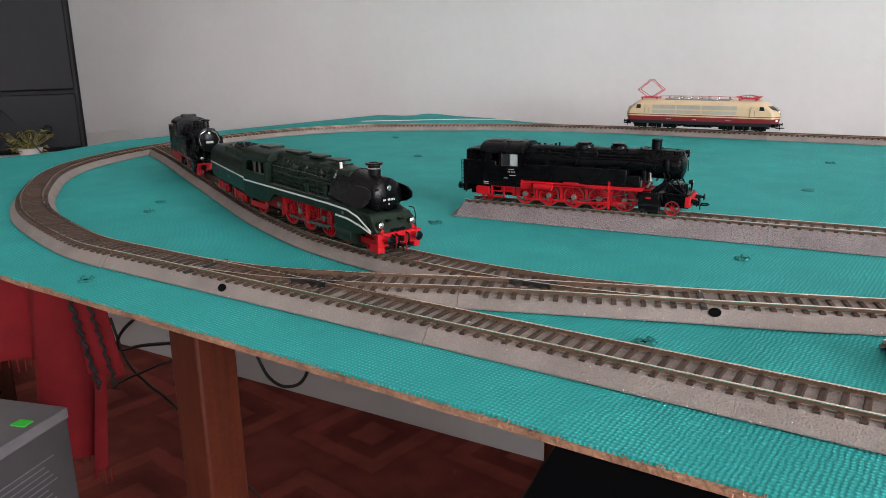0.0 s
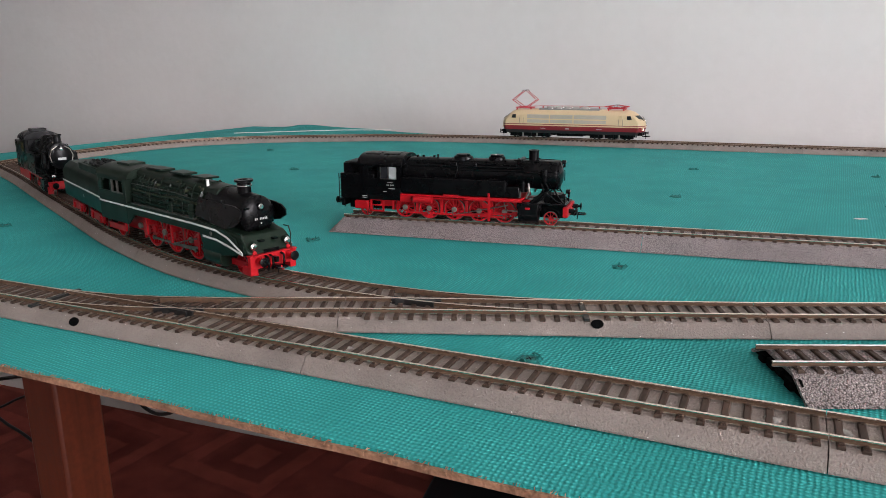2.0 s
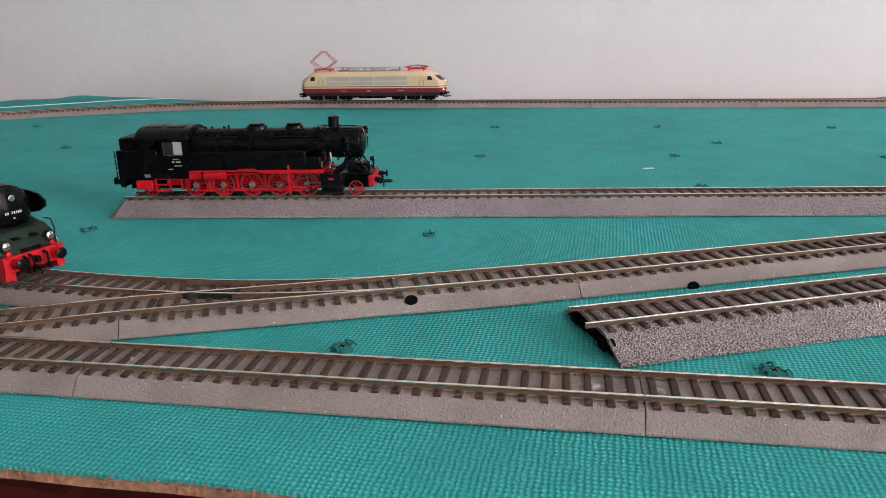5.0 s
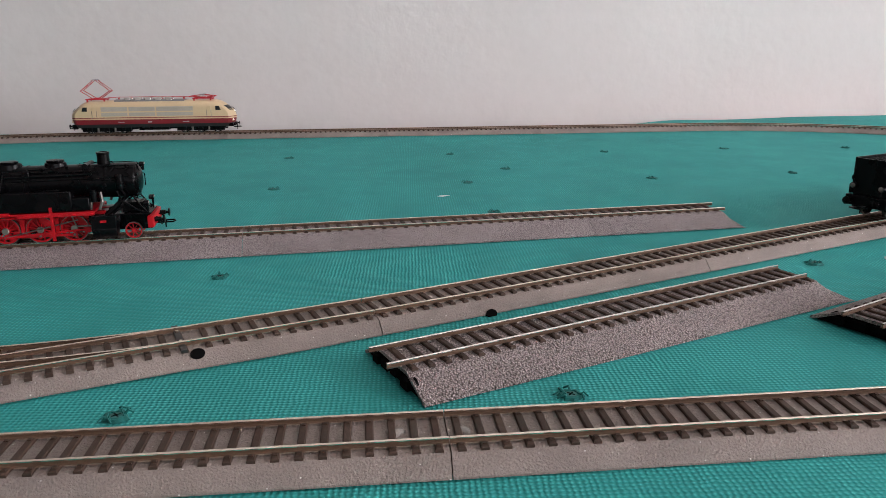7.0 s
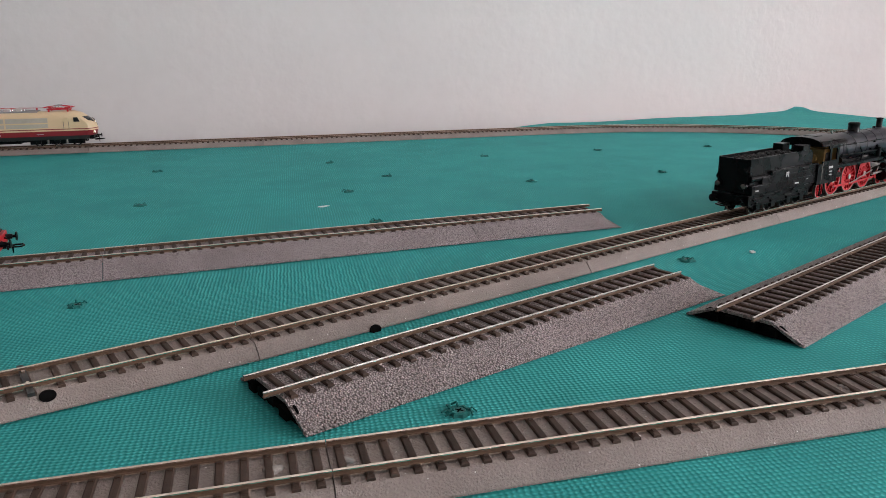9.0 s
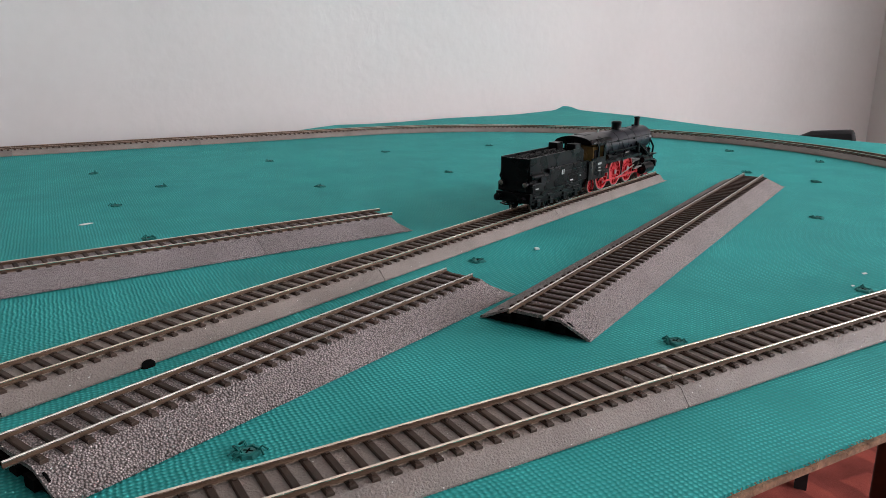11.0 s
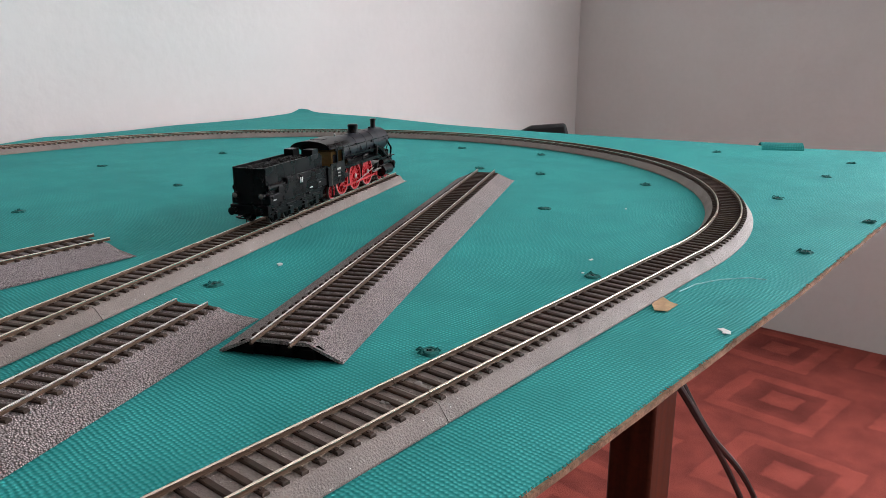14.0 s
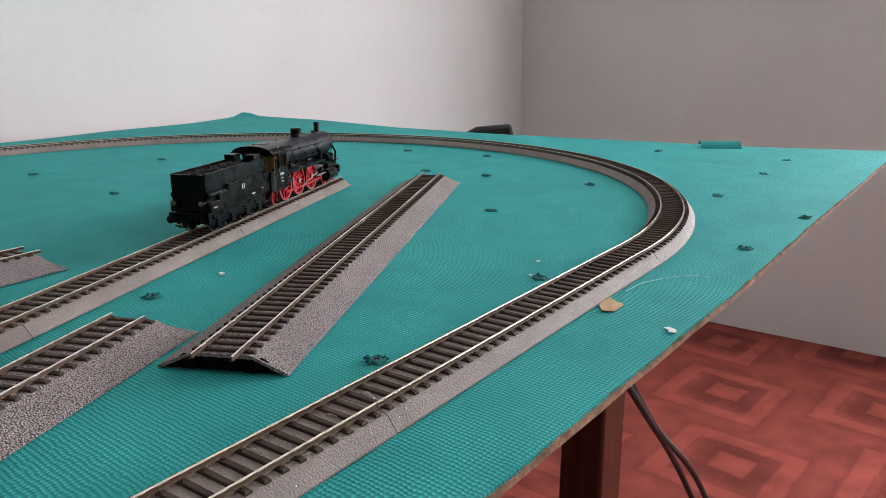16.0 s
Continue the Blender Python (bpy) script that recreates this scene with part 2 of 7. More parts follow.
# ---------- mesh helpers ----------
class Shape:
    """Vertices and faces gathered in millimetres (unit = 0.001) or metres (unit = 1)."""

    def __init__(self, unit=0.001):
        self.v, self.f, self.unit = [], [], unit

    def add(self, verts, faces):
        k = len(self.v)
        self.v += [tuple(p) for p in verts]
        self.f += [tuple(i + k for i in q) for q in faces]
        return self

    def box(self, x0, x1, y0, y1, z0, z1):
        vs = [(x, y, z) for z in (z0, z1) for y in (y0, y1) for x in (x0, x1)]
        return self.add(vs, [(0, 2, 3, 1), (4, 5, 7, 6), (0, 1, 5, 4), (2, 6, 7, 3), (0, 4, 6, 2), (1, 3, 7, 5)])

    def loft(self, rings, closed=True, caps=True):
        n = len(rings[0])
        vs = [p for r in rings for p in r]
        fs = []
        for a in range(len(rings) - 1):
            for i in range(n if closed else n - 1):
                j = (i + 1) % n
                fs.append((a * n + i, a * n + j, (a + 1) * n + j, (a + 1) * n + i))
        if caps:
            fs.append(tuple(reversed(range(n))))
            fs.append(tuple((len(rings) - 1) * n + i for i in range(n)))
        return self.add(vs, fs)

    def prism_x(self, yz, x0, x1):
        return self.loft([[(x, y, z) for y, z in yz] for x in (x0, x1)])

    def prism_y(self, xz, y0, y1):
        return self.loft([[(x, y, z) for x, z in xz] for y in (y0, y1)])

    def rod(self, a, b, r, r2=None, n=12):
        a, b = Vector(a), Vector(b)
        d = (b - a).normalized()
        s = d.orthogonal().normalized()
        t = d.cross(s)
        rings = []
        for p, q in ((a, r), (b, r if r2 is None else r2)):
            rings.append([tuple(p + q * (math.cos(w) * s + math.sin(w) * t)) for w in (2 * math.pi * i / n for i in range(n))])
        return self.loft(rings)

    def lathe(self, base, axis, prof, n=24):
        """prof: rows of (distance along axis, radius)."""
        a, d = Vector(base), Vector(axis).normalized()
        s = d.orthogonal().normalized()
        t = d.cross(s)
        rings = [[tuple(a + h * d + r * (math.cos(w) * s + math.sin(w) * t)) for w in (2 * math.pi * i / n for i in range(n))] for h, r in prof]
        return self.loft(rings)

    def tube(self, pts, r, n=8):
        pts = [Vector(p) for p in pts]
        rings = []
        for i, p in enumerate(pts):
            d = (pts[min(i + 1, len(pts) - 1)] - pts[max(i - 1, 0)]).normalized()
            s = d.cross(Vector((0.13, 0.31, 0.94))).normalized()
            t = d.cross(s)
            rings.append([tuple(p + r * (math.cos(w) * s + math.sin(w) * t)) for w in (2 * math.pi * k / n for k in range(n))])
        return self.loft(rings)

    def mesh(self, name, mat, smooth=0.6):
        me = bpy.data.meshes.new(name)
        me.from_pydata([tuple(c * self.unit for c in p) for p in self.v], [], self.f)
        bm = bmesh.new()
        bm.from_mesh(me)
        bmesh.ops.recalc_face_normals(bm, faces=bm.faces)
        for e in bm.edges:
            e.smooth = len(e.link_faces) == 2 and e.calc_face_angle(0) < smooth
        for q in bm.faces:
            q.smooth = True
        bm.to_mesh(me)
        bm.free()
        me.materials.append(mat)
        return me


def part(name, shape, mat, parent=None, label="", bevel=0.0, at=None):
    ob = new(name, shape.mesh(name, mat) if isinstance(shape, Shape) else shape)
    if parent is not None:
        ob.parent = parent
    if at is not None:
        ob.location = at
    if bevel:
        md = ob.modifiers.new("bevel", "BEVEL")
        md.width, md.segments, md.limit_method, md.angle_limit = bevel * 0.001, 2, "ANGLE", radians(40)
    if label:
        ob["label"] = label
    return ob


def thing(name, label, category, m=None, group="", kind=""):
    ob = new(name)
    ob.empty_display_size = 0.02
    if m is not None:
        ob.matrix_world = m
    return tagged(ob, label, category, group, kind)


# ---------- the room ----------
FLOOR = -0.76
CORNER = Vector((2.556, 1.553))
WU = Vector((0.9943, 0.1066)).normalized()   # along the long wall
RIGHT_END = Vector((2.72, -2.6))
LEFT = CORNER - WU * 5.6


def wall_slab(name, a, b, z0, z1, thick, label, holes=()):
    """An upright wall from a to b; holes: (distance0, distance1, z0, z1) openings."""
    a, b = Vector(a), Vector(b)
    d = (b - a)
    length = d.length
    d.normalize()
    nrm = Vector((-d.y, d.x))
    s = Shape(1)
    xs = sorted({0, length, *[h[0] for h in holes], *[h[1] for h in holes]})
    for x0, x1 in zip(xs, xs[1:]):
        spans = [(z0, z1)]
        for h in holes:
            if h[0] <= x0 and x1 <= h[1]:
                spans = [(z0, h[2]), (h[3], z1)]
        for q0, q1 in spans:
            ring = [a + d * x0, a + d * x1, a + d * x1 + nrm * thick, a + d * x0 + nrm * thick]
            s.loft([[(p.x, p.y, z) for p in ring] for z in (q0, q1)])
    ob = new(name, s.mesh(name, WALL))
    return tagged(ob, label, "wall", kind="structure")


wall_slab("wall_back", CORNER + WU * 0.12, LEFT, FLOOR, 1.9, -0.12, "plain white painted plaster wall behind the table")
wall_slab("wall_right", CORNER, RIGHT_END, FLOOR, 1.9, 0.12, "white painted wall with an added window, in shade", holes=((1.5, 2.95, -0.1, 1.35),))
wall_slab("wall_left", LEFT, (LEFT.x - 0.05, -2.6), FLOOR, 1.9, -0.12, "white painted side wall")
wall_slab("wall_front", (LEFT.x - 0.05, -2.6), RIGHT_END, FLOOR, 1.9, -0.12, "white painted wall with an added window",
          holes=((3.1, 4.8, 0.1, 1.4),))
s = Shape(1).box(-3.3, 3.0, -2.9, 2.0, FLOOR - 0.1, FLOOR)
tagged(new("floor", s.mesh("floor", CARPET)), "red carpet with a fret pattern of squares", "floor", kind="structure")
s = Shape(1).box(-3.3, 3.0, -2.9, 2.0, 1.9, 2.0)
tagged(new("ceiling", s.mesh("ceiling", CEILING)), "plain white ceiling", "ceiling", kind="structure")


# ---------- table, board and cloth ----------
def edge_point(loop, q):
    """A point at fraction q along a polyline."""
    pts = [Vector(p) for p in loop]
    lens = [(b - a).length for a, b in zip(pts, pts[1:])]
    d = q * sum(lens)
    for a, b, w in zip(pts, pts[1:], lens):
        if d <= w or b is pts[-1]:
            return a.lerp(b, min(1, d / w))
        d -= w


FRONT = [(-0.93, 0.066), (-0.335, 0.085), (-0.04, 0.1), (0.32, 0.118), (0.57, 0.124), (0.77, 0.133), (1.01, 0.141), (1.285, 0.152)]
BACK = [(-0.93, 1.10), (-0.66, 1.13), (-0.48, 1.07), (0.2, 1.085), (0.45, 1.105), (0.57, 1.195), (0.74, 1.212), (0.97, 1.255), (1.142, 1.325)]
LEFTE = [(-0.93, 0.066), (-0.915, 0.4), (-0.97, 0.53), (-0.93, 1.10)]
RIGHTE = [(1.285, 0.152), (1.222, 0.323), (1.174, 0.577), (1.149, 0.707), (1.139, 0.895), (1.162, 1.12), (1.142, 1.325)]


def sheet_point(u, v, grow=0.0):
    f, b, le, r = edge_point(FRONT, u), edge_point(BACK, u), edge_point(LEFTE, v), edge_point(RIGHTE, v)
    c00, c10, c01, c11 = Vector(FRONT[0]), Vector(FRONT[-1]), Vector(BACK[0]), Vector(BACK[-1])
    p = f * (1 - v) + b * v + le * (1 - u) + r * u
    p -= c00 * (1 - u) * (1 - v) + c10 * u * (1 - v) + c01 * (1 - u) * v + c11 * u * v
    mid = Vector((0.1, 0.62))
    return p + (p - mid).normalized() * grow


def build_cloth():
    nu, nv, s = 150, 70, Shape(1)
    tops, lows = [], []
    for j in range(nv + 1):
        for i in range(nu + 1):
            u, v = i / nu, j / nv
            edge = min(u, 1 - u, v, 1 - v)
            p = sheet_point(u, v, 0.0015 * noise.noise((u * 60, v * 60, 3)) if edge == 0 else 0)
            z = -0.0004 * (1 + noise.noise((p.x * 6, p.y * 6, 0)))
            far = max(0, v - 0.93) / 0.07
            z += far * 0.004 * max(0, 0.25 + noise.noise((p.x * 5, 0.3, 7))) if u > 0.05 else 0
            z += 0.007 * math.exp(-((p.x - 1.135) ** 2 + (p.y - 1.318) ** 2) / 0.0005)
            z += 0.004 * math.exp(-((p.x + 0.80) ** 2 + (p.y - 1.1) ** 2) / 0.002)
            if v == 0:
                z -= 0.0006
            tops.append((p.x, p.y, z))
            lows.append((p.x, p.y, z - 0.0018))
    n = nu + 1
    fs = [(j * n + i, j * n + i + 1, (j + 1) * n + i + 1, (j + 1) * n + i) for j in range(nv) for i in range(nu)]
    s.add(tops, fs)
    k = len(tops)
    ring = [i for i in range(n)] + [j * n + nu for j in range(1, nv + 1)] + [nv * n + i for i in range(nu - 1, -1, -1)] + [j * n for j in range(nv - 1, 0, -1)]
    s.add([tops[i] for i in ring] + [lows[i] for i in ring],
          [(i, (i + 1) % len(ring), len(ring) + (i + 1) % len(ring), len(ring) + i) for i in range(len(ring))])
    cover = tagged(new("table_cover", s.mesh("table_cover", CLOTH)), "turquoise woven cover screwed down over the layout board", "table cover")
    fray = Shape(1)
    for i in range(900):
        q = random.random()
        p = sheet_point(q, 0)
        a, r = random.uniform(-2.6, -0.5), random.uniform(0.0006, 0.0030)
        fray.tube([(p.x, p.y + 0.0006, -0.0012), (p.x + r * 0.5 * math.cos(a), p.y + r * 0.6 * math.sin(a), -0.0012), (p.x + r * math.cos(a), p.y + r * math.sin(a), -0.0012 - random.uniform(0, 0.002))], 0.00014, 4)
    tagged(part("frayed_edge", fray, FIBRE, cover), kind="stuff")


build_cloth()


def build_board():
    s, n = Shape(1), 90
    ring = [sheet_point(i / n, 0, 0.0014 + 0.0012 * noise.noise((i * 0.9, 1, 1))) for i in range(n)] + [sheet_point(1, i / 30) for i in range(30)] \
        + [sheet_point(1 - i / n, 1) for i in range(n)] + [sheet_point(0, 1 - i / 30) for i in range(30)]
    s.loft([[(p.x, p.y, z) for p in ring] for z in (-0.0046, -0.0034, -0.0022)])
    tagged(new("layout_board", s.mesh("layout_board", FIBRE)), "brown fibreboard layout base with a frayed edge, lying on the table", "board")


build_board()


def build_table():
    t = thing("wooden_table", "dark red-brown wooden table with square legs", "table", pose(0, 0, 0))
    y0, y1, x0, x1, w = 0.275, 1.02, -0.432, 0.731, 0.044
    for x in (x0 - w, x1):
        for y in (y0, y1):
            part("leg", Shape(1).box(x, x + w, y, y + w, FLOOR, -0.03), WOOD, t, bevel=3)
    part("apron", Shape(1).box(x0, x1, y0 + 0.008, y0 + 0.028, -0.105, -0.03), DARKWOOD, t, bevel=1)
    part("apron", Shape(1).box(x0, x1, y1 + 0.014, y1 + 0.034, -0.135, -0.03), DARKWOOD, t, bevel=1)
    for x in (x0 - w + 0.01, x1 + 0.012):
        part("apron", Shape(1).box(x, x + 0.02, y0 + w, y1, -0.135, -0.03), DARKWOOD, t, bevel=1)
    part("tabletop", Shape(1).box(x0 - w - 0.01, x1 + w + 0.01, y0 - 0.03, y1 + w + 0.03, -0.03, -0.0048), DARKWOOD, t, bevel=2)


build_table()


# ---------- tracks ----------
class Line:
    """A centre line with arc length."""

    def __init__(self, pts):
        self.p = [Vector(q) for q in pts]
        self.s = [0.0]
        for a, b in zip(self.p, self.p[1:]):
            self.s.append(self.s[-1] + (b - a).length)
        self.length = self.s[-1]

    def at(self, d):
        d = min(max(d, 0), self.length)
        i = max(0, min(len(self.p) - 2, int(np.searchsorted(self.s, d) - 1)))
        w = self.s[i + 1] - self.s[i]
        return self.p[i].lerp(self.p[i + 1], (d - self.s[i]) / w)

    def way(self, d):
        e = 0.004
        return (self.at(min(d + e, self.length)) - self.at(max(d - e, 0))).normalized()


def arc(centre, r, a0, a1, n=40):
    return [(centre[0] + r * math.cos(radians(a0 + (a1 - a0) * i / n)), centre[1] + r * math.sin(radians(a0 + (a1 - a0) * i / n))) for i in range(n + 1)]


def smooth_line(ctrl, n=14):
    """Catmull-Rom through control points."""
    c = [Vector(q) for q in ctrl]
    c = [2 * c[0] - c[1]] + c + [2 * c[-1] - c[-2]]
    out = []
    for i in range(1, len(c) - 2):
        for k in range(n):
            t = k / n
            a, b, d, e = c[i - 1:i + 3]
            out.append(0.5 * ((2 * b) + (d - a) * t + (2 * a - 5 * b + 4 * d - e) * t * t + (3 * b - a - 3 * d + e) * t ** 3))
    return out + [c[-2]]


TILT = math.degrees(math.atan(0.0577))
RAD = 0.43
CR, CL = (0.560, 0.622), (-0.320, 0.571)


def left_end():
    """The left end of the loop bulges towards the table edge."""
    turn = (90 + TILT, 115, 131, 141, 150, 158, 167, 180, 195, 206, 214, 222, 230, 240, 251, 266, 270 + TILT)
    reach = (0.43, 0.436, 0.45, 0.472, 0.489, 0.496, 0.492, 0.483, 0.474, 0.468, 0.461, 0.450, 0.4385, 0.4315, 0.4275, 0.4285, 0.43)
    ctrl = [(CL[0] + r * math.cos(radians(a)), CL[1] + r * math.sin(radians(a))) for a, r in zip(turn, reach)]
    return smooth_line(ctrl, 7)


LOOP = Line([(-0.295, 0.1422)] + [(-0.295 + 0.88 * i / 40, 0.1422 + 0.0508 * i / 40) for i in range(1, 40)]
            + arc(CR, RAD, -90 + TILT, 90 + TILT, 90) + left_end())
LEAD = Line(smooth_line([(-0.285, 0.1428), (-0.235, 0.1462), (-0.185, 0.1545), (-0.13, 0.1755), (-0.0768, 0.2015)])
            + [(0.1075, 0.2805), (0.667, 0.5444)])
SIDING = Line(smooth_line([(0.1075, 0.2805), (0.06, 0.259), (0.015, 0.2425), (-0.028, 0.2318), (-0.056, 0.2283), (-0.085, 0.2268), (-0.115, 0.2268),
                           (-0.15, 0.2290), (-0.19, 0.2345), (-0.235, 0.2450), (-0.315, 0.2738), (-0.40, 0.3115), (-0.535, 0.3725), (-0.66, 0.4295), (-0.768, 0.474)]))
STUB_DIR = Vector((0.5674, 0.0905)).normalized()
STUB_N = Vector((-STUB_DIR.y, STUB_DIR.x))

PROFI = dict(half=0.0175, top=0.0128, deck=0.0066, rail=0.0095, sleeper=(0.0250, 0.0026), pitch=0.00698, ballast=BALLAST, metal=RAIL, hollow=False)
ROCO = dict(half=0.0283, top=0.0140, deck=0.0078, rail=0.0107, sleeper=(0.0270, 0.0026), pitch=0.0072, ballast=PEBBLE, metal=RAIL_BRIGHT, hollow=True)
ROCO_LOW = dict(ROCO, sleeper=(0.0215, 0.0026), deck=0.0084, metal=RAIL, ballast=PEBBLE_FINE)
SLEEPER_MESH = {}


def sleeper_mesh(length, width, height=0.0016):
    key = (round(length, 4), width)
    if key not in SLEEPER_MESH:
        l, w, h, c = length / 2, width / 2, height, 0.00035
        s = Shape(1)
        s.loft([[(-w, -l, 0), (w, -l, 0), (w, l, 0), (-w, l, 0)],
                [(-w, -l, h - c), (w, -l, h - c), (w, l, h - c), (-w, l, h - c)],
                [(-w + c, -l + c, h), (w - c, -l + c, h), (w - c, l - c, h), (-w + c, l - c, h)]])
        for y in (-0.0102, -0.0070, 0.0070, 0.0102):
            s.box(-0.0006, 0.0006, y - 0.0006, y + 0.0006, h, h + 0.0004)
        SLEEPER_MESH[key] = s.mesh("sleeper", SLEEPER)
    return SLEEPER_MESH[key]


def sweep(line, d0, d1, profile, step=0.008, origin=(0, 0, 0), ramp=(0, 0)):
    n = max(1, round((d1 - d0) / step))
    rings = []
    ds = sorted({d0 + (d1 - d0) * i / n for i in range(n + 1)} | ({d0 + ramp[0]} if ramp[0] else set()) | ({d1 - ramp[1]} if ramp[1] else set()))
    for d in ds:
        k = min(1, (d - d0) / ramp[0] if ramp[0] else 1, (d1 - d) / ramp[1] if ramp[1] else 1)
        k = 0.06 + 0.94 * k
        p, w = line.at(d), line.way(d)
        rings.append([(p.x - w.y * y - origin[0], p.y + w.x * y - origin[1], z * k - origin[2]) for y, z in profile])
    return Shape(1).loft(rings)


def rail_profile(y, st):
    t, b = st["rail"], st["rail"] - 0.0022
    return [(y - 0.0008, b), (y + 0.0008, b), (y + 0.0008, b + 0.0004), (y + 0.00018, b + 0.0007), (y + 0.00018, t - 0.0007), (y + 0.00048, t - 0.0005), (y + 0.00048, t - 0.00014), (y + 0.00036, t),
            (y - 0.00036, t), (y - 0.00048, t - 0.00014), (y - 0.00048, t - 0.0005), (y - 0.00018, t - 0.0007), (y - 0.00018, b + 0.0007), (y - 0.0008, b + 0.0004)]


def bed_profile(st, drop=0.0):
    h, w, k = st["half"], st["top"], st["deck"] - drop
    if st["hollow"]:
        e = 0.0012
        return [(-h, 0.0002), (-h + 0.0003, 0.0012), (-w, k - 0.0006), (-w + 0.001, k), (w - 0.001, k), (w, k - 0.0006), (h - 0.0003, 0.0012), (h, 0.0002),
                (h - e * 1.6, 0.0002), (w - e * 0.4, k - e * 1.3), (-w + e * 0.4, k - e * 1.3), (-h + e * 1.6, 0.0002)]
    return [(-h, 0.0002), (-h, 0.0009), (-w - 0.0006, k - 0.0005), (-w + 0.0008, k), (w - 0.0008, k), (w + 0.0006, k - 0.0005), (h, 0.0009), (h, 0.0002)]


def track_section(line, d0, d1, st, label, group, sleepers=True, rails=(-0.0086, 0.0086), drop=0.0, skip=None, overhang=(0, 0), ramp=(0, 0), rails_from=0.0):
    """One moulded track piece: bed, two rails and every sleeper."""
    mid = line.at((d0 + d1) / 2)
    root = thing("track_section", label, "model track", pose(mid.x, mid.y, 0), group)
    o = (mid.x, mid.y, 0)
    g = 0.00018
    part("ballast_bed", sweep(line, d0 + g, d1 - g, bed_profile(st, drop), origin=o, ramp=ramp), st["ballast"], root)
    for y in rails:
        a, b = overhang
        rail = part("rail", sweep(line, d0 + g - a + rails_from, d1 - g + b, rail_profile(y, st), origin=o), st["metal"], root)
        # web faces get the dark colour that stands for groove shade
        rail.data.materials.append(RAILSIDE)
        for q in rail.data.polygons:
            if st["rail"] - 0.0017 < q.center.z < st["rail"] - 0.00045:
                q.material_index = 1
    if sleepers:
        d0, d1 = d0 + ramp[0], d1 - ramp[1]
        n = max(1, round((d1 - d0) / st["pitch"]))
        me = sleeper_mesh(*st["sleeper"])
        for i in range(n):
            d = d0 + (d1 - d0) * (i + 0.5) / n
            p, w = line.at(d), line.way(d)
            if skip and skip(p):
                continue
            ob = new("sleeper", me)
            ob.parent = root
            ob.location = (p.x - o[0], p.y - o[1], st["deck"] - drop - 0.0006)
            ob.rotation_euler = (0, 0, math.atan2(w.y, w.x))
    return root


def nearest(line, p):
    return min((i * 0.001 for i in range(int(line.length * 1000))), key=lambda d: (line.at(d) - Vector(p)).length)


def strip(line, d0, d1, off, w, z0, z1, origin, flare=0.0):
    """A flat bar along a line, its ends bent aside."""
    n, rings = 10, []
    for i in range(n + 1):
        d = d0 + (d1 - d0) * i / n
        p, v = line.at(d), line.way(d)
        e = off + flare * (abs(2 * i / n - 1) ** 3)
        rings.append([(p.x - v.y * (e + a) - origin.x, p.y + v.x * (e + a) - origin.y, z) for a, z in ((-w, z0), (w, z0), (w, z1), (-w, z1))])
    return Shape(1).loft(rings)


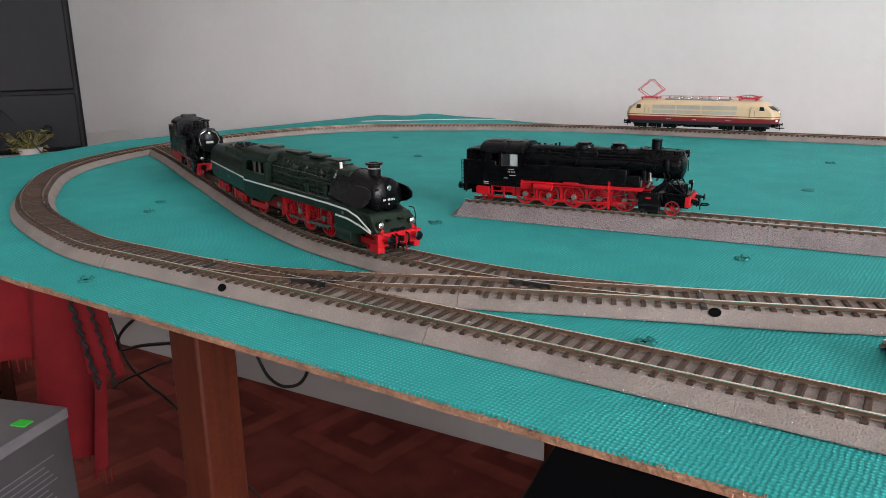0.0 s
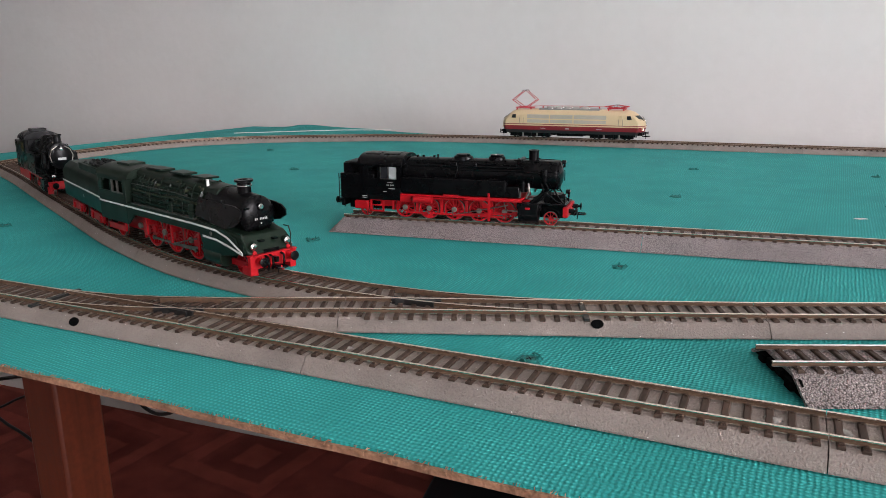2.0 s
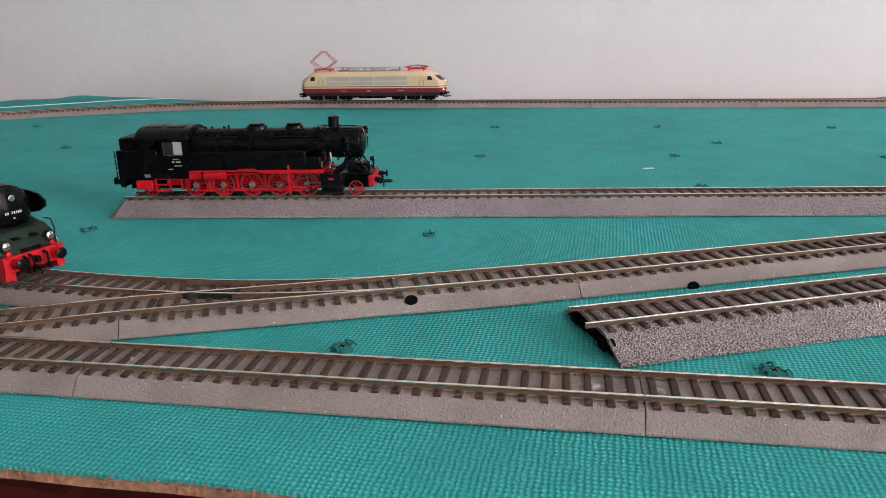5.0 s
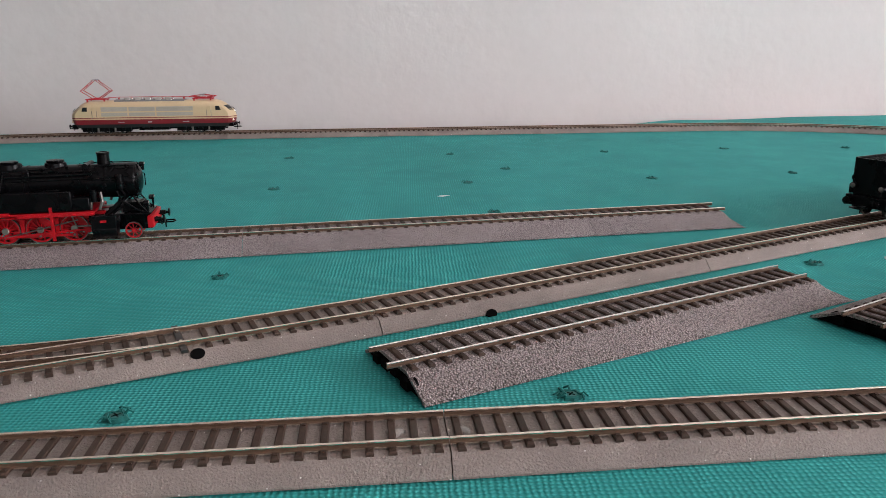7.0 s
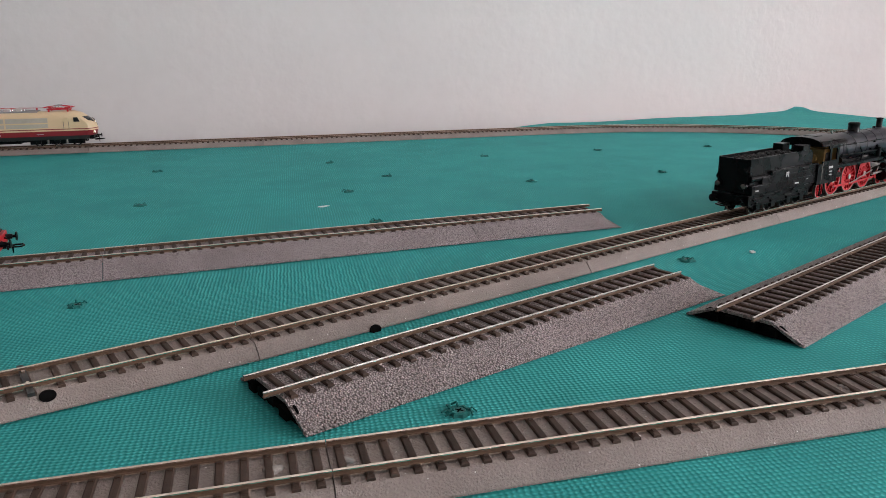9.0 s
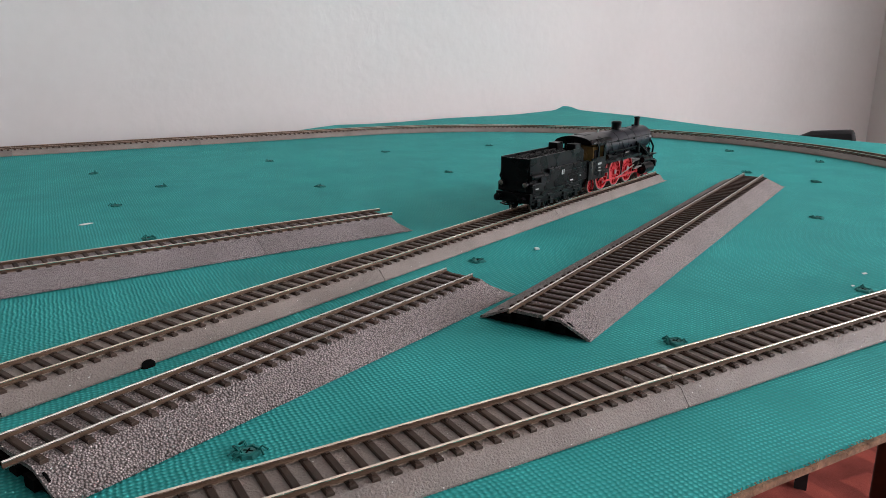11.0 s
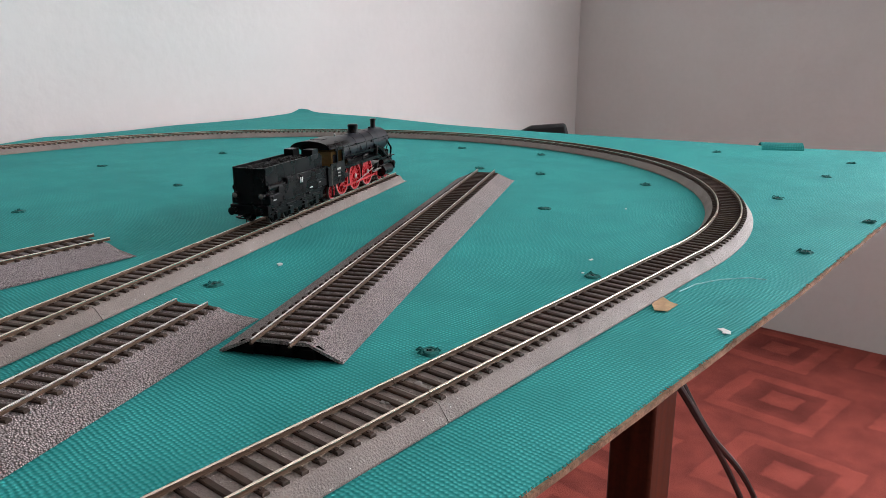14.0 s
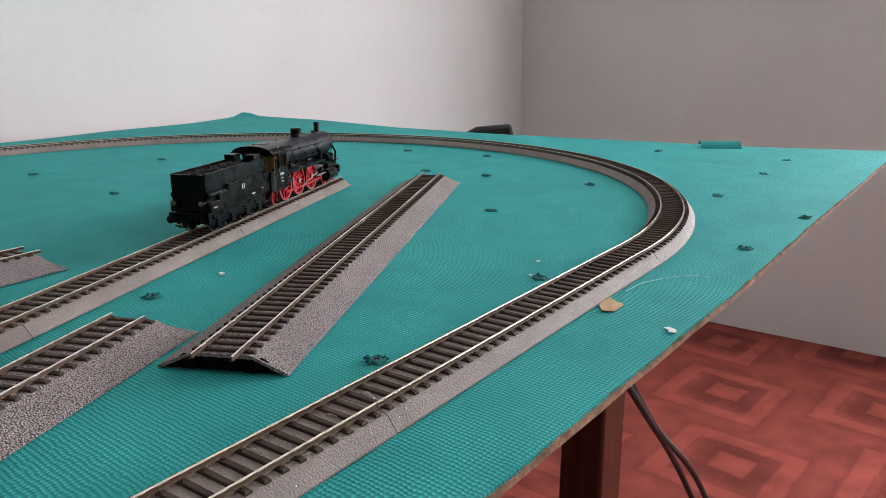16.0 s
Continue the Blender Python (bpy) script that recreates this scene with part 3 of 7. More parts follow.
class Junction:
    """A branch leaving a straight main line; side is +1 where it leaves to the left."""

    def __init__(self, main, branch, d_main, side):
        self.main, self.branch, self.d_main, self.side = main, branch, d_main, side
        self.p0, w = main.at(d_main), main.way(d_main)
        self.w, self.n = w, Vector((-w.y, w.x)) * side
        ds = [i * 0.001 for i in range(int(branch.length * 1000))]
        gaps = [(branch.at(d) - self.p0).dot(self.n) for d in ds]
        first = lambda g: next(d for d, q in zip(ds, gaps) if q > g)
        self.tip, self.frog, self.end = first(0.0011), first(0.0172), first(0.0262)
        self.along = lambda p: (Vector(p) - self.p0).dot(self.w)
        self.rows = [(self.along(branch.at(d)), g) for d, g in zip(ds, gaps) if d <= self.end]

    def apart(self, p):
        return (Vector(p) - self.p0).dot(self.n)

    def shared(self, p):
        """Whether a sleeper of the main line at p serves both lines."""
        return abs(self.apart(p)) < 0.01 and self.along(self.branch.at(self.tip)) < self.along(p) < self.rows[-1][0]

    def furnish(self, root):
        o, k = root.location, self.side
        a0, a1 = self.along(self.branch.at(self.tip)), self.rows[-1][0]
        n = round((a1 - a0) / 0.00698)
        for i in range(n):
            a = a0 + (a1 - a0) * (i + 0.5) / n
            g = float(np.interp(a, [q[0] for q in self.rows], [q[1] for q in self.rows]))
            p = self.p0 + self.w * a + self.n * (g / 2)
            ob = new("sleeper", sleeper_mesh(0.025 + round(g, 3), 0.0026))
            ob.parent = root
            ob.location = (p.x - o.x, p.y - o.y, PROFI["deck"] - 0.0006)
            ob.rotation_euler = (0, 0, math.atan2(self.w.y, self.w.x))
        df, fp = self.frog, self.branch.at(self.frog)
        dm = self.d_main + self.along(fp)
        part("frog", strip(self.main, dm - 0.013, dm + 0.012, k * 0.0086, 0.0012, 0.0066, 0.00935, o), FROG, root)
        part("frog", strip(self.branch, df - 0.013, df + 0.012, -k * 0.0086, 0.0012, 0.0066, 0.00932, o), FROG, root)
        part("wing_rail", strip(self.main, dm - 0.013, dm + 0.010, k * 0.0066, 0.0004, 0.0066, 0.0092, o, -k * 0.0008), FROG, root)
        part("wing_rail", strip(self.branch, df - 0.013, df + 0.010, -k * 0.0066, 0.0004, 0.0066, 0.0092, o, k * 0.0008), FROG, root)
        part("check_rail", strip(self.main, dm - 0.017, dm + 0.015, -k * 0.0067, 0.0004, 0.0070, 0.0094, o, k * 0.0012), RAILSIDE, root)
        part("check_rail", strip(self.branch, df - 0.017, df + 0.015, k * 0.0067, 0.0004, 0.0070, 0.0094, o, -k * 0.0012), RAILSIDE, root)
        q = self.branch.at(self.tip) + self.w * 0.004
        s, v = Shape(1), self.n
        s.loft([[(q.x - o.x + self.w.x * x + v.x * e, q.y - o.y + self.w.y * x + v.y * e, z) for x, e in ((-0.0012, -0.015), (0.0012, -0.015), (0.0012, 0.015), (-0.0012, 0.015))] for z in (0.0068, 0.0081)])
        part("tie_bar", s, FROG, root)
        for e in (-0.0060, 0.0060):
            c = q + v * e
            part("blade_pin", Shape(1).lathe((c.x - o.x, c.y - o.y, 0.0081), (0, 0, 1), [(0, 0.0007), (0.0009, 0.0007), (0.0010, 0.0004), (0.0010, 0.00005)], 8), RAIL, root)


def build_tracks():
    profi = "grey-ballasted model track piece with worn brassy rails"
    dull = dict(PROFI, metal=RAIL_DULL)
    low = dict(PROFI, rail=PROFI["rail"] - 0.00006)
    t1 = Junction(LOOP, LEAD, 0.02, 1)
    back = Line(list(reversed(LEAD.p)))
    t2 = Junction(back, SIDING, nearest(back, SIDING.at(0.0)), -1)
    # front straight: joints measured from the left curve
    cuts = [0.0, 0.24, 0.434, 0.6285, 0.8825]
    for a, b in zip(cuts, cuts[1:]):
        track_section(LOOP, a, b, PROFI, profi + ", straight", "loop track", skip=t1.shared)
    s0 = 0.8825
    half = math.pi * RAD
    for i in range(6):
        track_section(LOOP, s0 + half * i / 6, s0 + half * (i + 1) / 6, PROFI, profi + ", curved", "loop track")
    s1 = s0 + half
    for i in range(4):
        track_section(LOOP, s1 + 0.88 * i / 4, s1 + 0.88 * (i + 1) / 4, dull, profi + ", straight", "loop track")
    s2 = s1 + 0.88
    end = LOOP.length
    for i in range(6):
        track_section(LOOP, s2 + (end - s2) * i / 6, s2 + (end - s2) * (i + 1) / 6, dull if i < 5 else PROFI, profi + ", curved", "loop track")

    k0 = LEAD.length - (Vector((0.667, 0.5444)) - Vector((0.1075, 0.2805))).length
    k1 = k0 - (Vector((0.1075, 0.2805)) - Vector((-0.0768, 0.2015))).length
    root = track_section(LEAD, 0.045, k1, low, "grey-ballasted model turnout leaving the loop", "yard track", drop=0.00035, skip=lambda p: t1.apart(p) < 0.0262, rails_from=t1.tip - 0.045)
    t1.furnish(root)
    track_section(LEAD, k1, k0, PROFI, "grey-ballasted model turnout in the yard", "yard track", skip=t2.shared)
    k2 = k0 + 0.2
    for a, b, e in ((k0, k2, 0), (k2, k2 + 0.2, 0), (k2 + 0.2, LEAD.length, 0.008)):
        track_section(LEAD, a, b, PROFI, profi + ", yard siding", "yard track", ramp=(0, e), overhang=(0, -e))

    root = track_section(SIDING, 0.02, 0.2, low, "grey-ballasted curved leg of the yard turnout", "yard track", drop=0.00035, skip=lambda p: t2.apart(p) < 0.0262, rails_from=t2.tip - 0.02)
    t2.furnish(root)
    rest = SIDING.length - 0.2
    for i in range(4):
        track_section(SIDING, 0.2 + rest * i / 4, 0.2 + rest * (i + 1) / 4, PROFI, profi + ", curved siding", "yard track")

    # pebbled pieces
    roco = "dark pebbled model track piece with bright rails"
    base = Vector((-0.2035, 0.366)) + STUB_N * 0.0235
    stub = Line([base, base + STUB_DIR * 0.575])
    track_section(stub, 0, 0.23, ROCO_LOW, roco + ", stub end", "stub track", overhang=(-0.004, 0), ramp=(0.005, 0))
    track_section(stub, 0.23, 0.46, ROCO_LOW, roco, "stub track")
    track_section(stub, 0.46, 0.571, ROCO_LOW, roco + ", short", "stub track", overhang=(0, -0.005), ramp=(0, 0.009))
    d1 = Vector((0.2135, 0.1010)).normalized()
    n1 = Vector((-d1.y, d1.x))
    b1 = Vector((0.1312, 0.1970)) + n1 * 0.0268
    lt1 = Line([b1 - d1 * 0.01, b1 + d1 * 0.26])
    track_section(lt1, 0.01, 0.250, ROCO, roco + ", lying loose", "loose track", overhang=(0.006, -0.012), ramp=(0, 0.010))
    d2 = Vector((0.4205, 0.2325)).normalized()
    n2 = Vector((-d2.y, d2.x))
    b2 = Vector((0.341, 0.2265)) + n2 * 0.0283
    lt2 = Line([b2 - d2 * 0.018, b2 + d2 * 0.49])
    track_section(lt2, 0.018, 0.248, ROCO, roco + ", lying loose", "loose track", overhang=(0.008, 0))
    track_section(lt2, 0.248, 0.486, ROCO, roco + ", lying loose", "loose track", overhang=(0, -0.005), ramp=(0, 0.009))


build_tracks()

# ---------- engines ----------
def at_line(line, d, z, back=False):
    p, w = line.at(d), line.way(d)
    return pose(p.x, p.y, z, 0, 0, math.degrees(math.atan2(w.y, w.x)) + (180 if back else 0))
RED = material("red_running_gear", (0.40, 0.004, 0.009), 0.40, spec=0.3, var=0.15, scale=150, fine=1500, bump=0.08, bump_size=0.0001)
NICKEL = material("pale_nickel", (0.30, 0.275, 0.24), 0.38, metal=0.8, var=0.15, scale=200, fine=1500)
STEEL = material("dull_steel", (0.22, 0.20, 0.185), 0.42, metal=1.0, var=0.2, scale=200, fine=1500)
CHROME = material("bright_metal", (0.78, 0.77, 0.74), 0.2, metal=1.0, var=0.1)
GREEN = material("dark_green_loco_paint", (0.0085, 0.017, 0.011), 0.34, spec=0.2, var=0.2, scale=120, fine=70, bump=0.0, bump_size=0.0001)
OLIVE = material("olive_pipe_paint", (0.022, 0.027, 0.013), 0.4, spec=0.4, var=0.2)
SLATE = material("slate_black_boiler", (0.010, 0.011, 0.016), 0.34, spec=0.32, var=0.2, scale=120, fine=70, bump=0.0, bump_size=0.0001)
LETTER = material("grey_white_lettering", (0.40, 0.40, 0.39), 0.5, var=0.06)
WHITE = material("white_lining", (0.75, 0.75, 0.72), 0.5, var=0.06)
CREAM = material("cream_body_paint", (0.62, 0.47, 0.29), 0.4, var=0.06, scale=40, fine=900, bump=0.05)
MAROON = material("maroon_band_paint", (0.20, 0.010, 0.016), 0.38, var=0.12)
GREYROOF = material("grey_roof_metal", (0.22, 0.22, 0.22), 0.5, var=0.2)
GRILLE = material("grey_beige_grille", (0.42, 0.39, 0.33), 0.5, var=0.12)
PANTO = material("red_pantograph_paint", (0.48, 0.012, 0.022), 0.4, var=0.15)
GLASS = material("dark_window_glazing", (0.02, 0.022, 0.025), 0.08, var=0.1, bump=0)
# pale base colour stands in for the reflection on the cab glazing
REFLECTGLASS = material("painted_reflection_glazing", (0.34, 0.35, 0.35), 0.12, var=0.1, bump=0)
COAL = material("coal", (0.006, 0.006, 0.006), 0.5, spec=0.3, var=0.4, scale=300, fine=1500, bump=0.8, bump_size=0.0006)
OCHRE = material("ochre_cab_interior", (0.34, 0.20, 0.06), 0.6, var=0.15)
LAMPGLOW = bpy.data.materials.new("lit_lamp")
LAMPGLOW.use_nodes = True
LAMPGLOW.node_tree.nodes["Principled BSDF"].inputs["Emission Color"].default_value = (1, 0.93, 0.8, 1)
LAMPGLOW.node_tree.nodes["Principled BSDF"].inputs["Emission Strength"].default_value = 6


def wheel_shape(r, spokes, y=0.0, thick=2.6, weight=True):
    """A spoked wheel centre: rim, hub, spokes and balance weight, axis along y."""
    s = Shape()
    n, h = 28, thick / 2
    ring = []
    for i in range(n):
        a = 2 * math.pi * i / n
        ring.append((math.cos(a), math.sin(a)))
    ro, ri = r * 0.955, r * 0.84
    s.loft([[(c * q, yy, d * q) for c, d in ring] for q, yy in ((ro, -h), (ro, h), (ri, h), (ri, -h), (ro, -h))], caps=False)
    s.rod((0, -h * 1.25, 0), (0, h * 1.25, 0), r * 0.22, n=14)
    for i in range(spokes):
        a = 2 * math.pi * i / spokes
        c, d = math.cos(a), math.sin(a)
        w = r * 0.05
        pts = [(c * r * 0.15 - d * w, d * r * 0.15 + c * w), (c * r * 0.15 + d * w, d * r * 0.15 - c * w),
               (c * r * 0.86 + d * w * 0.7, d * r * 0.86 - c * w * 0.7), (c * r * 0.86 - d * w * 0.7, d * r * 0.86 + c * w * 0.7)]
        s.prism_y(pts, -h * 0.5, h * 0.5)
    if weight:
        pts = [(math.cos(a) * q, math.sin(a) * q) for q, ar in ((r * 0.84, (-0.6, -0.3, 0, 0.3, 0.6)), (r * 0.55, (0.6, 0, -0.6))) for a in [x + 1.2 for x in ar]]
        s.prism_y(pts, -h * 0.8, h * 0.8)
    return s


def tyre_shape(r, thick=2.6):
    s, n, h = Shape(), 28, thick / 2
    ring = [(math.cos(2 * math.pi * i / n), math.sin(2 * math.pi * i / n)) for i in range(n)]
    s.loft([[(c * q, yy, d * q) for c, d in ring] for q, yy in ((r, -h), (r, h * 0.6), (r * 0.95, h * 0.62), (r * 0.95, -h), (r, -h))], caps=False)
    return s


WHEELS = {}


def wheel(root, x, y, r, spokes=12, mat=None, weight=True):
    key = (r, spokes, mat or RED, weight)
    if key not in WHEELS:
        WHEELS[key] = (wheel_shape(r, spokes, weight=weight).mesh("wheel", mat or RED), tyre_shape(r).mesh("tyre", STEEL))
    a, b = WHEELS[key]
    ob = part("wheel", a, None, root, at=(x * 0.001, y * 0.001, r * 0.001))
    ob.rotation_euler = (0, random.uniform(0, 6), math.pi if y > 0 else 0)
    if root.parent is None:
        part("tyre", b, None, ob)
    else:
        tyre = part("tyre", b, None, root, at=ob.location)
        tyre.rotation_euler = ob.rotation_euler


def axle_set(root, xs, r, spokes, mat=None, weight=True, gauge=7.9):
    for x in xs:
        for y in (-gauge, gauge):
            wheel(root, x, y, r, spokes, mat, weight)
        part("axle", Shape().rod((x, -gauge, r), (x, gauge, r), 1.2), BLACKPAINT, root)


def buffer_pair(root, x, sgn, z=12.0, ys=(-10, 10), mat=None):
    for y in ys:
        s = Shape().rod((x, y, z), (x + sgn * 3.5, y, z), 1.5).rod((x + sgn * 3.2, y, z), (x + sgn * 5.5, y, z), 0.9)
        s.lathe((x + sgn * 5.2, y, z), (sgn, 0, 0), [(0, 2.5), (0.5, 2.7), (0.9, 1.6), (1.0, 0.2)], 18)
        part("buffer", s, mat or BLACKPAINT, root)


def coupler(root, x, sgn, z=8.0):
    s = Shape().box(min(x, x + sgn * 6), max(x, x + sgn * 6), -1.5, 1.5, z - 1, z + 0.6)
    s.tube([(x + sgn * 5, -3, z), (x + sgn * 10, -3, z), (x + sgn * 11, 0, z), (x + sgn * 10, 3, z), (x + sgn * 5, 3, z)], 0.5)
    s.rod((x + sgn * 5, 0, z - 4), (x + sgn * 5, 0, z), 0.4)
    part("coupler", s, BLACKPAINT, root)


def lamp(root, x, y, z, sgn=1, r=2.0, lit=False, mat=None, lens=None):
    s = Shape().lathe((x, y, z), (sgn, 0, 0), [(-2.6, r * 0.7), (-2, r), (0.2, r), (0.5, r * 0.92)], 16)
    s.box(x - 1, x + 0.2, y - 0.5, y + 0.5, z - r - 2.5, z - r + 0.3)
    ob = part("headlamp", s, mat or BLACKPAINT, root)
    part("lens", Shape().lathe((x + sgn * 0.45, y, z), (sgn, 0, 0), [(0, r * 0.85), (0.35, r * 0.6), (0.5, 0.1)], 16), LAMPGLOW if lit else (lens or CHROME), ob)


def plate_bars(root, rows, mat=None):
    """Unreadable lettering as small bars: (x, y, z, length, height, axis)."""
    for x, y, z, w, h, ax in rows:
        s = Shape()
        if ax == "side":
            s.box(x, x + w, y - 0.15, y + 0.15, z, z + h)
        else:
            s.box(x - 0.12, x + 0.12, y, y + w, z, z + h)
        part("lettering", s, mat or LETTER, root)


def arch(hw, z0, z1, rise, n=9):
    """A vaulted cross-section (y, z)."""
    top = [(hw * math.cos(math.pi * i / n), z1 + rise * math.sin(math.pi * i / n)) for i in range(n + 1)]
    return [(-hw, z0), (hw, z0)] + top


def boiler(root, x0, x1, z, r, mat, bands=(), name="boiler", label=""):
    s = Shape().lathe((x0, 0, z), (1, 0, 0), [(0, r * 0.96), (0.4, r), (x1 - x0 - 0.8, r), (x1 - x0, r * 0.95)], 36)
    ob = part(name, s, mat, root, label)
    for b in bands:
        part("boiler_band", Shape().lathe((b, 0, z), (1, 0, 0), [(0, r + 0.1), (0.1, r + 0.25), (0.8, r + 0.25), (0.9, r + 0.1)], 36), mat, ob)
    return ob


def smokebox_door(root, x, z, r, mat):
    ob = part("smokebox_door", Shape().lathe((x, 0, z), (1, 0, 0), [(-0.6, r), (0, r), (0.5, r * 0.96), (1.4, r * 0.8), (2.3, r * 0.5), (2.7, r * 0.2), (2.75, 0.05)], 36), mat, root)
    s = Shape()
    for i in range(14):
        a = 2 * math.pi * i / 14
        s.rod((x - 0.2, math.cos(a) * r * 0.97, z + math.sin(a) * r * 0.97), (x + 0.7, math.cos(a) * r * 0.97, z + math.sin(a) * r * 0.97), 0.45, n=6)
    for q in (0.45, -0.45):
        s.box(x + 0.9, x + 1.6, -r * 0.86, 1, z + q * r - 0.6, z + q * r + 0.6)
    part("door_clamps", s, mat, ob)


def chimney(root, x, z0, z1, r, mat, lip=1.25):
    part("chimney", Shape().lathe((x, 0, z0), (0, 0, 1), [(0, r * 1.25), (1.2, r), (z1 - z0 - 1.6, r * 0.98), (z1 - z0 - 1.2, r * lip), (z1 - z0, r * lip),
                                                       (z1 - z0, r * 0.75), (z1 - z0 - 3, r * 0.7), (z1 - z0 - 3, 0.1)], 24), mat, root)


def dome(root, x, z0, h, r, mat, name="dome", stretch=1.0):
    s = Shape().lathe((0, 0, z0), (0, 0, 1), [(-1.5, r * 1.05), (0, r), (h * 0.6, r * 0.95), (h * 0.85, r * 0.75), (h, r * 0.3), (h, 0.05)], 24)
    s.v = [(x + p[0] * stretch, p[1], p[2]) for p in s.v]
    part(name, s, mat, root)


def rods(root, xs, r, y, crosshead=None, mat=None):
    """Coupling rod, connecting rod and crank pins on one side."""
    z = r * 0.55
    k = 1 if y > 0 else -1
    s = Shape().box(xs[0], xs[-1], y - 0.4, y + 0.4, z - 0.7, z + 0.7)
    for x in xs:
        s.rod((x, y - 0.5, z), (x, y + 0.5, z), 1.5, n=12)
    part("coupling_rod", s, mat or STEEL, root)
    for x in xs:
        part("crank_pin", Shape().lathe((x, y + k * 0.3, z), (0, k, 0), [(0, 0.8), (0.6, 0.8), (0.8, 0.6), (0.8, 0.1)], 12), STEEL, root)
        part("wheel_hub", Shape().lathe((x, y - k * 0.9, r), (0, k, 0), [(0, 2.0), (1.1, 2.0), (1.25, 1.8), (1.25, 0.1)], 14), NICKEL, root)
    if crosshead:
        yy = y + (0.9 if y > 0 else -0.9)
        s = Shape().prism_y([(xs[len(xs) // 2], z - 0.7), (crosshead[0], crosshead[1] - 0.6), (crosshead[0], crosshead[1] + 0.6), (xs[len(xs) // 2], z + 0.7)], yy - 0.4, yy + 0.4)
        s.box(crosshead[0] - 2, crosshead[0] + 2, yy - 0.8, yy + 0.8, crosshead[1] - 1.6, crosshead[1] + 1.6)
        part("connecting_rod", s, mat or STEEL, root)
        s = Shape().box(crosshead[0] - 6, crosshead[0] + 12, yy - 0.5, yy + 0.5, crosshead[1] + 1.7, crosshead[1] + 2.5)
        s.tube([(crosshead[0] - 6, yy, crosshead[1] + 2), (crosshead[0] - 8, yy, crosshead[1] + 8), (crosshead[0] - 3, yy, crosshead[1] + 9)], 0.5)
        s.rod((crosshead[0] + 1, yy, crosshead[1] - 1), (crosshead[0] + 6, yy, crosshead[1] + 8), 0.45)
        s.rod((xs[len(xs) // 2], yy, z), (crosshead[0] - 5, yy, crosshead[1] + 6), 0.45)
        part("valve_gear", s, STEEL, root)


def handrail(root, pts, r=0.32, mat=None):
    part("handrail", Shape().tube(pts, r, 6), mat or BLACKPAINT, root)


def fittings(root, x0, x1, z, r, mat, count, seed, low=-20, high=75):
    """Small boiler mountings: valves, clips, short pipes and boxes on both sides."""
    rnd = random.Random(seed)
    for i in range(count):
        k = 1 if i % 2 else -1
        x, a = rnd.uniform(x0, x1), radians(rnd.uniform(low, high))
        c, d = math.cos(a) * k, math.sin(a)
        y0, z0, y1, z1 = c * r * 0.95, z + d * r * 0.95, c * (r + 1.3), z + d * (r + 1.3)
        kind = rnd.random()
        if kind < 0.35:
            part("fitting", Shape().rod((x, y0, z0), (x, y1, z1), rnd.uniform(0.5, 0.9), n=8), mat, root)
        elif kind < 0.6:
            b = a - rnd.uniform(0.5, 1.0)
            part("fitting", Shape().tube([(x, c * (r + 0.3), z + d * (r + 0.3)), (x + rnd.uniform(-2, 2), math.cos((a + b) / 2) * k * (r + 0.9), z + math.sin((a + b) / 2) * (r + 0.9)),
                                          (x + rnd.uniform(-3, 3), math.cos(b) * k * (r + 0.6), z + math.sin(b) * (r + 0.6))], 0.35, 6), mat, root)
        elif kind < 0.8:
            w = rnd.uniform(3, 9)
            part("fitting", Shape().tube([(x, y1, z1), (x + w, y1, z1), (x + w + 1, y0, z0)], 0.35, 6), mat, root)
        else:
            part("fitting", Shape().box(x - 1.2, x + 1.2, min(y0, y1), max(y0, y1), z0 - 0.8, z0 + 1.0), mat, root, bevel=0.2)


def rivets(root, rows, y, mat):
    s = Shape()
    for x0, x1, z, n in rows:
        for i in range(n):
            x = x0 + (x1 - x0) * i / max(1, n - 1)
            for k in (-1, 1):
                s.box(x - 0.22, x + 0.22, k * y - 0.15, k * y + 0.15, z - 0.22, z + 0.22)
    tagged(part("rivets", s, mat, root), kind="stuff")


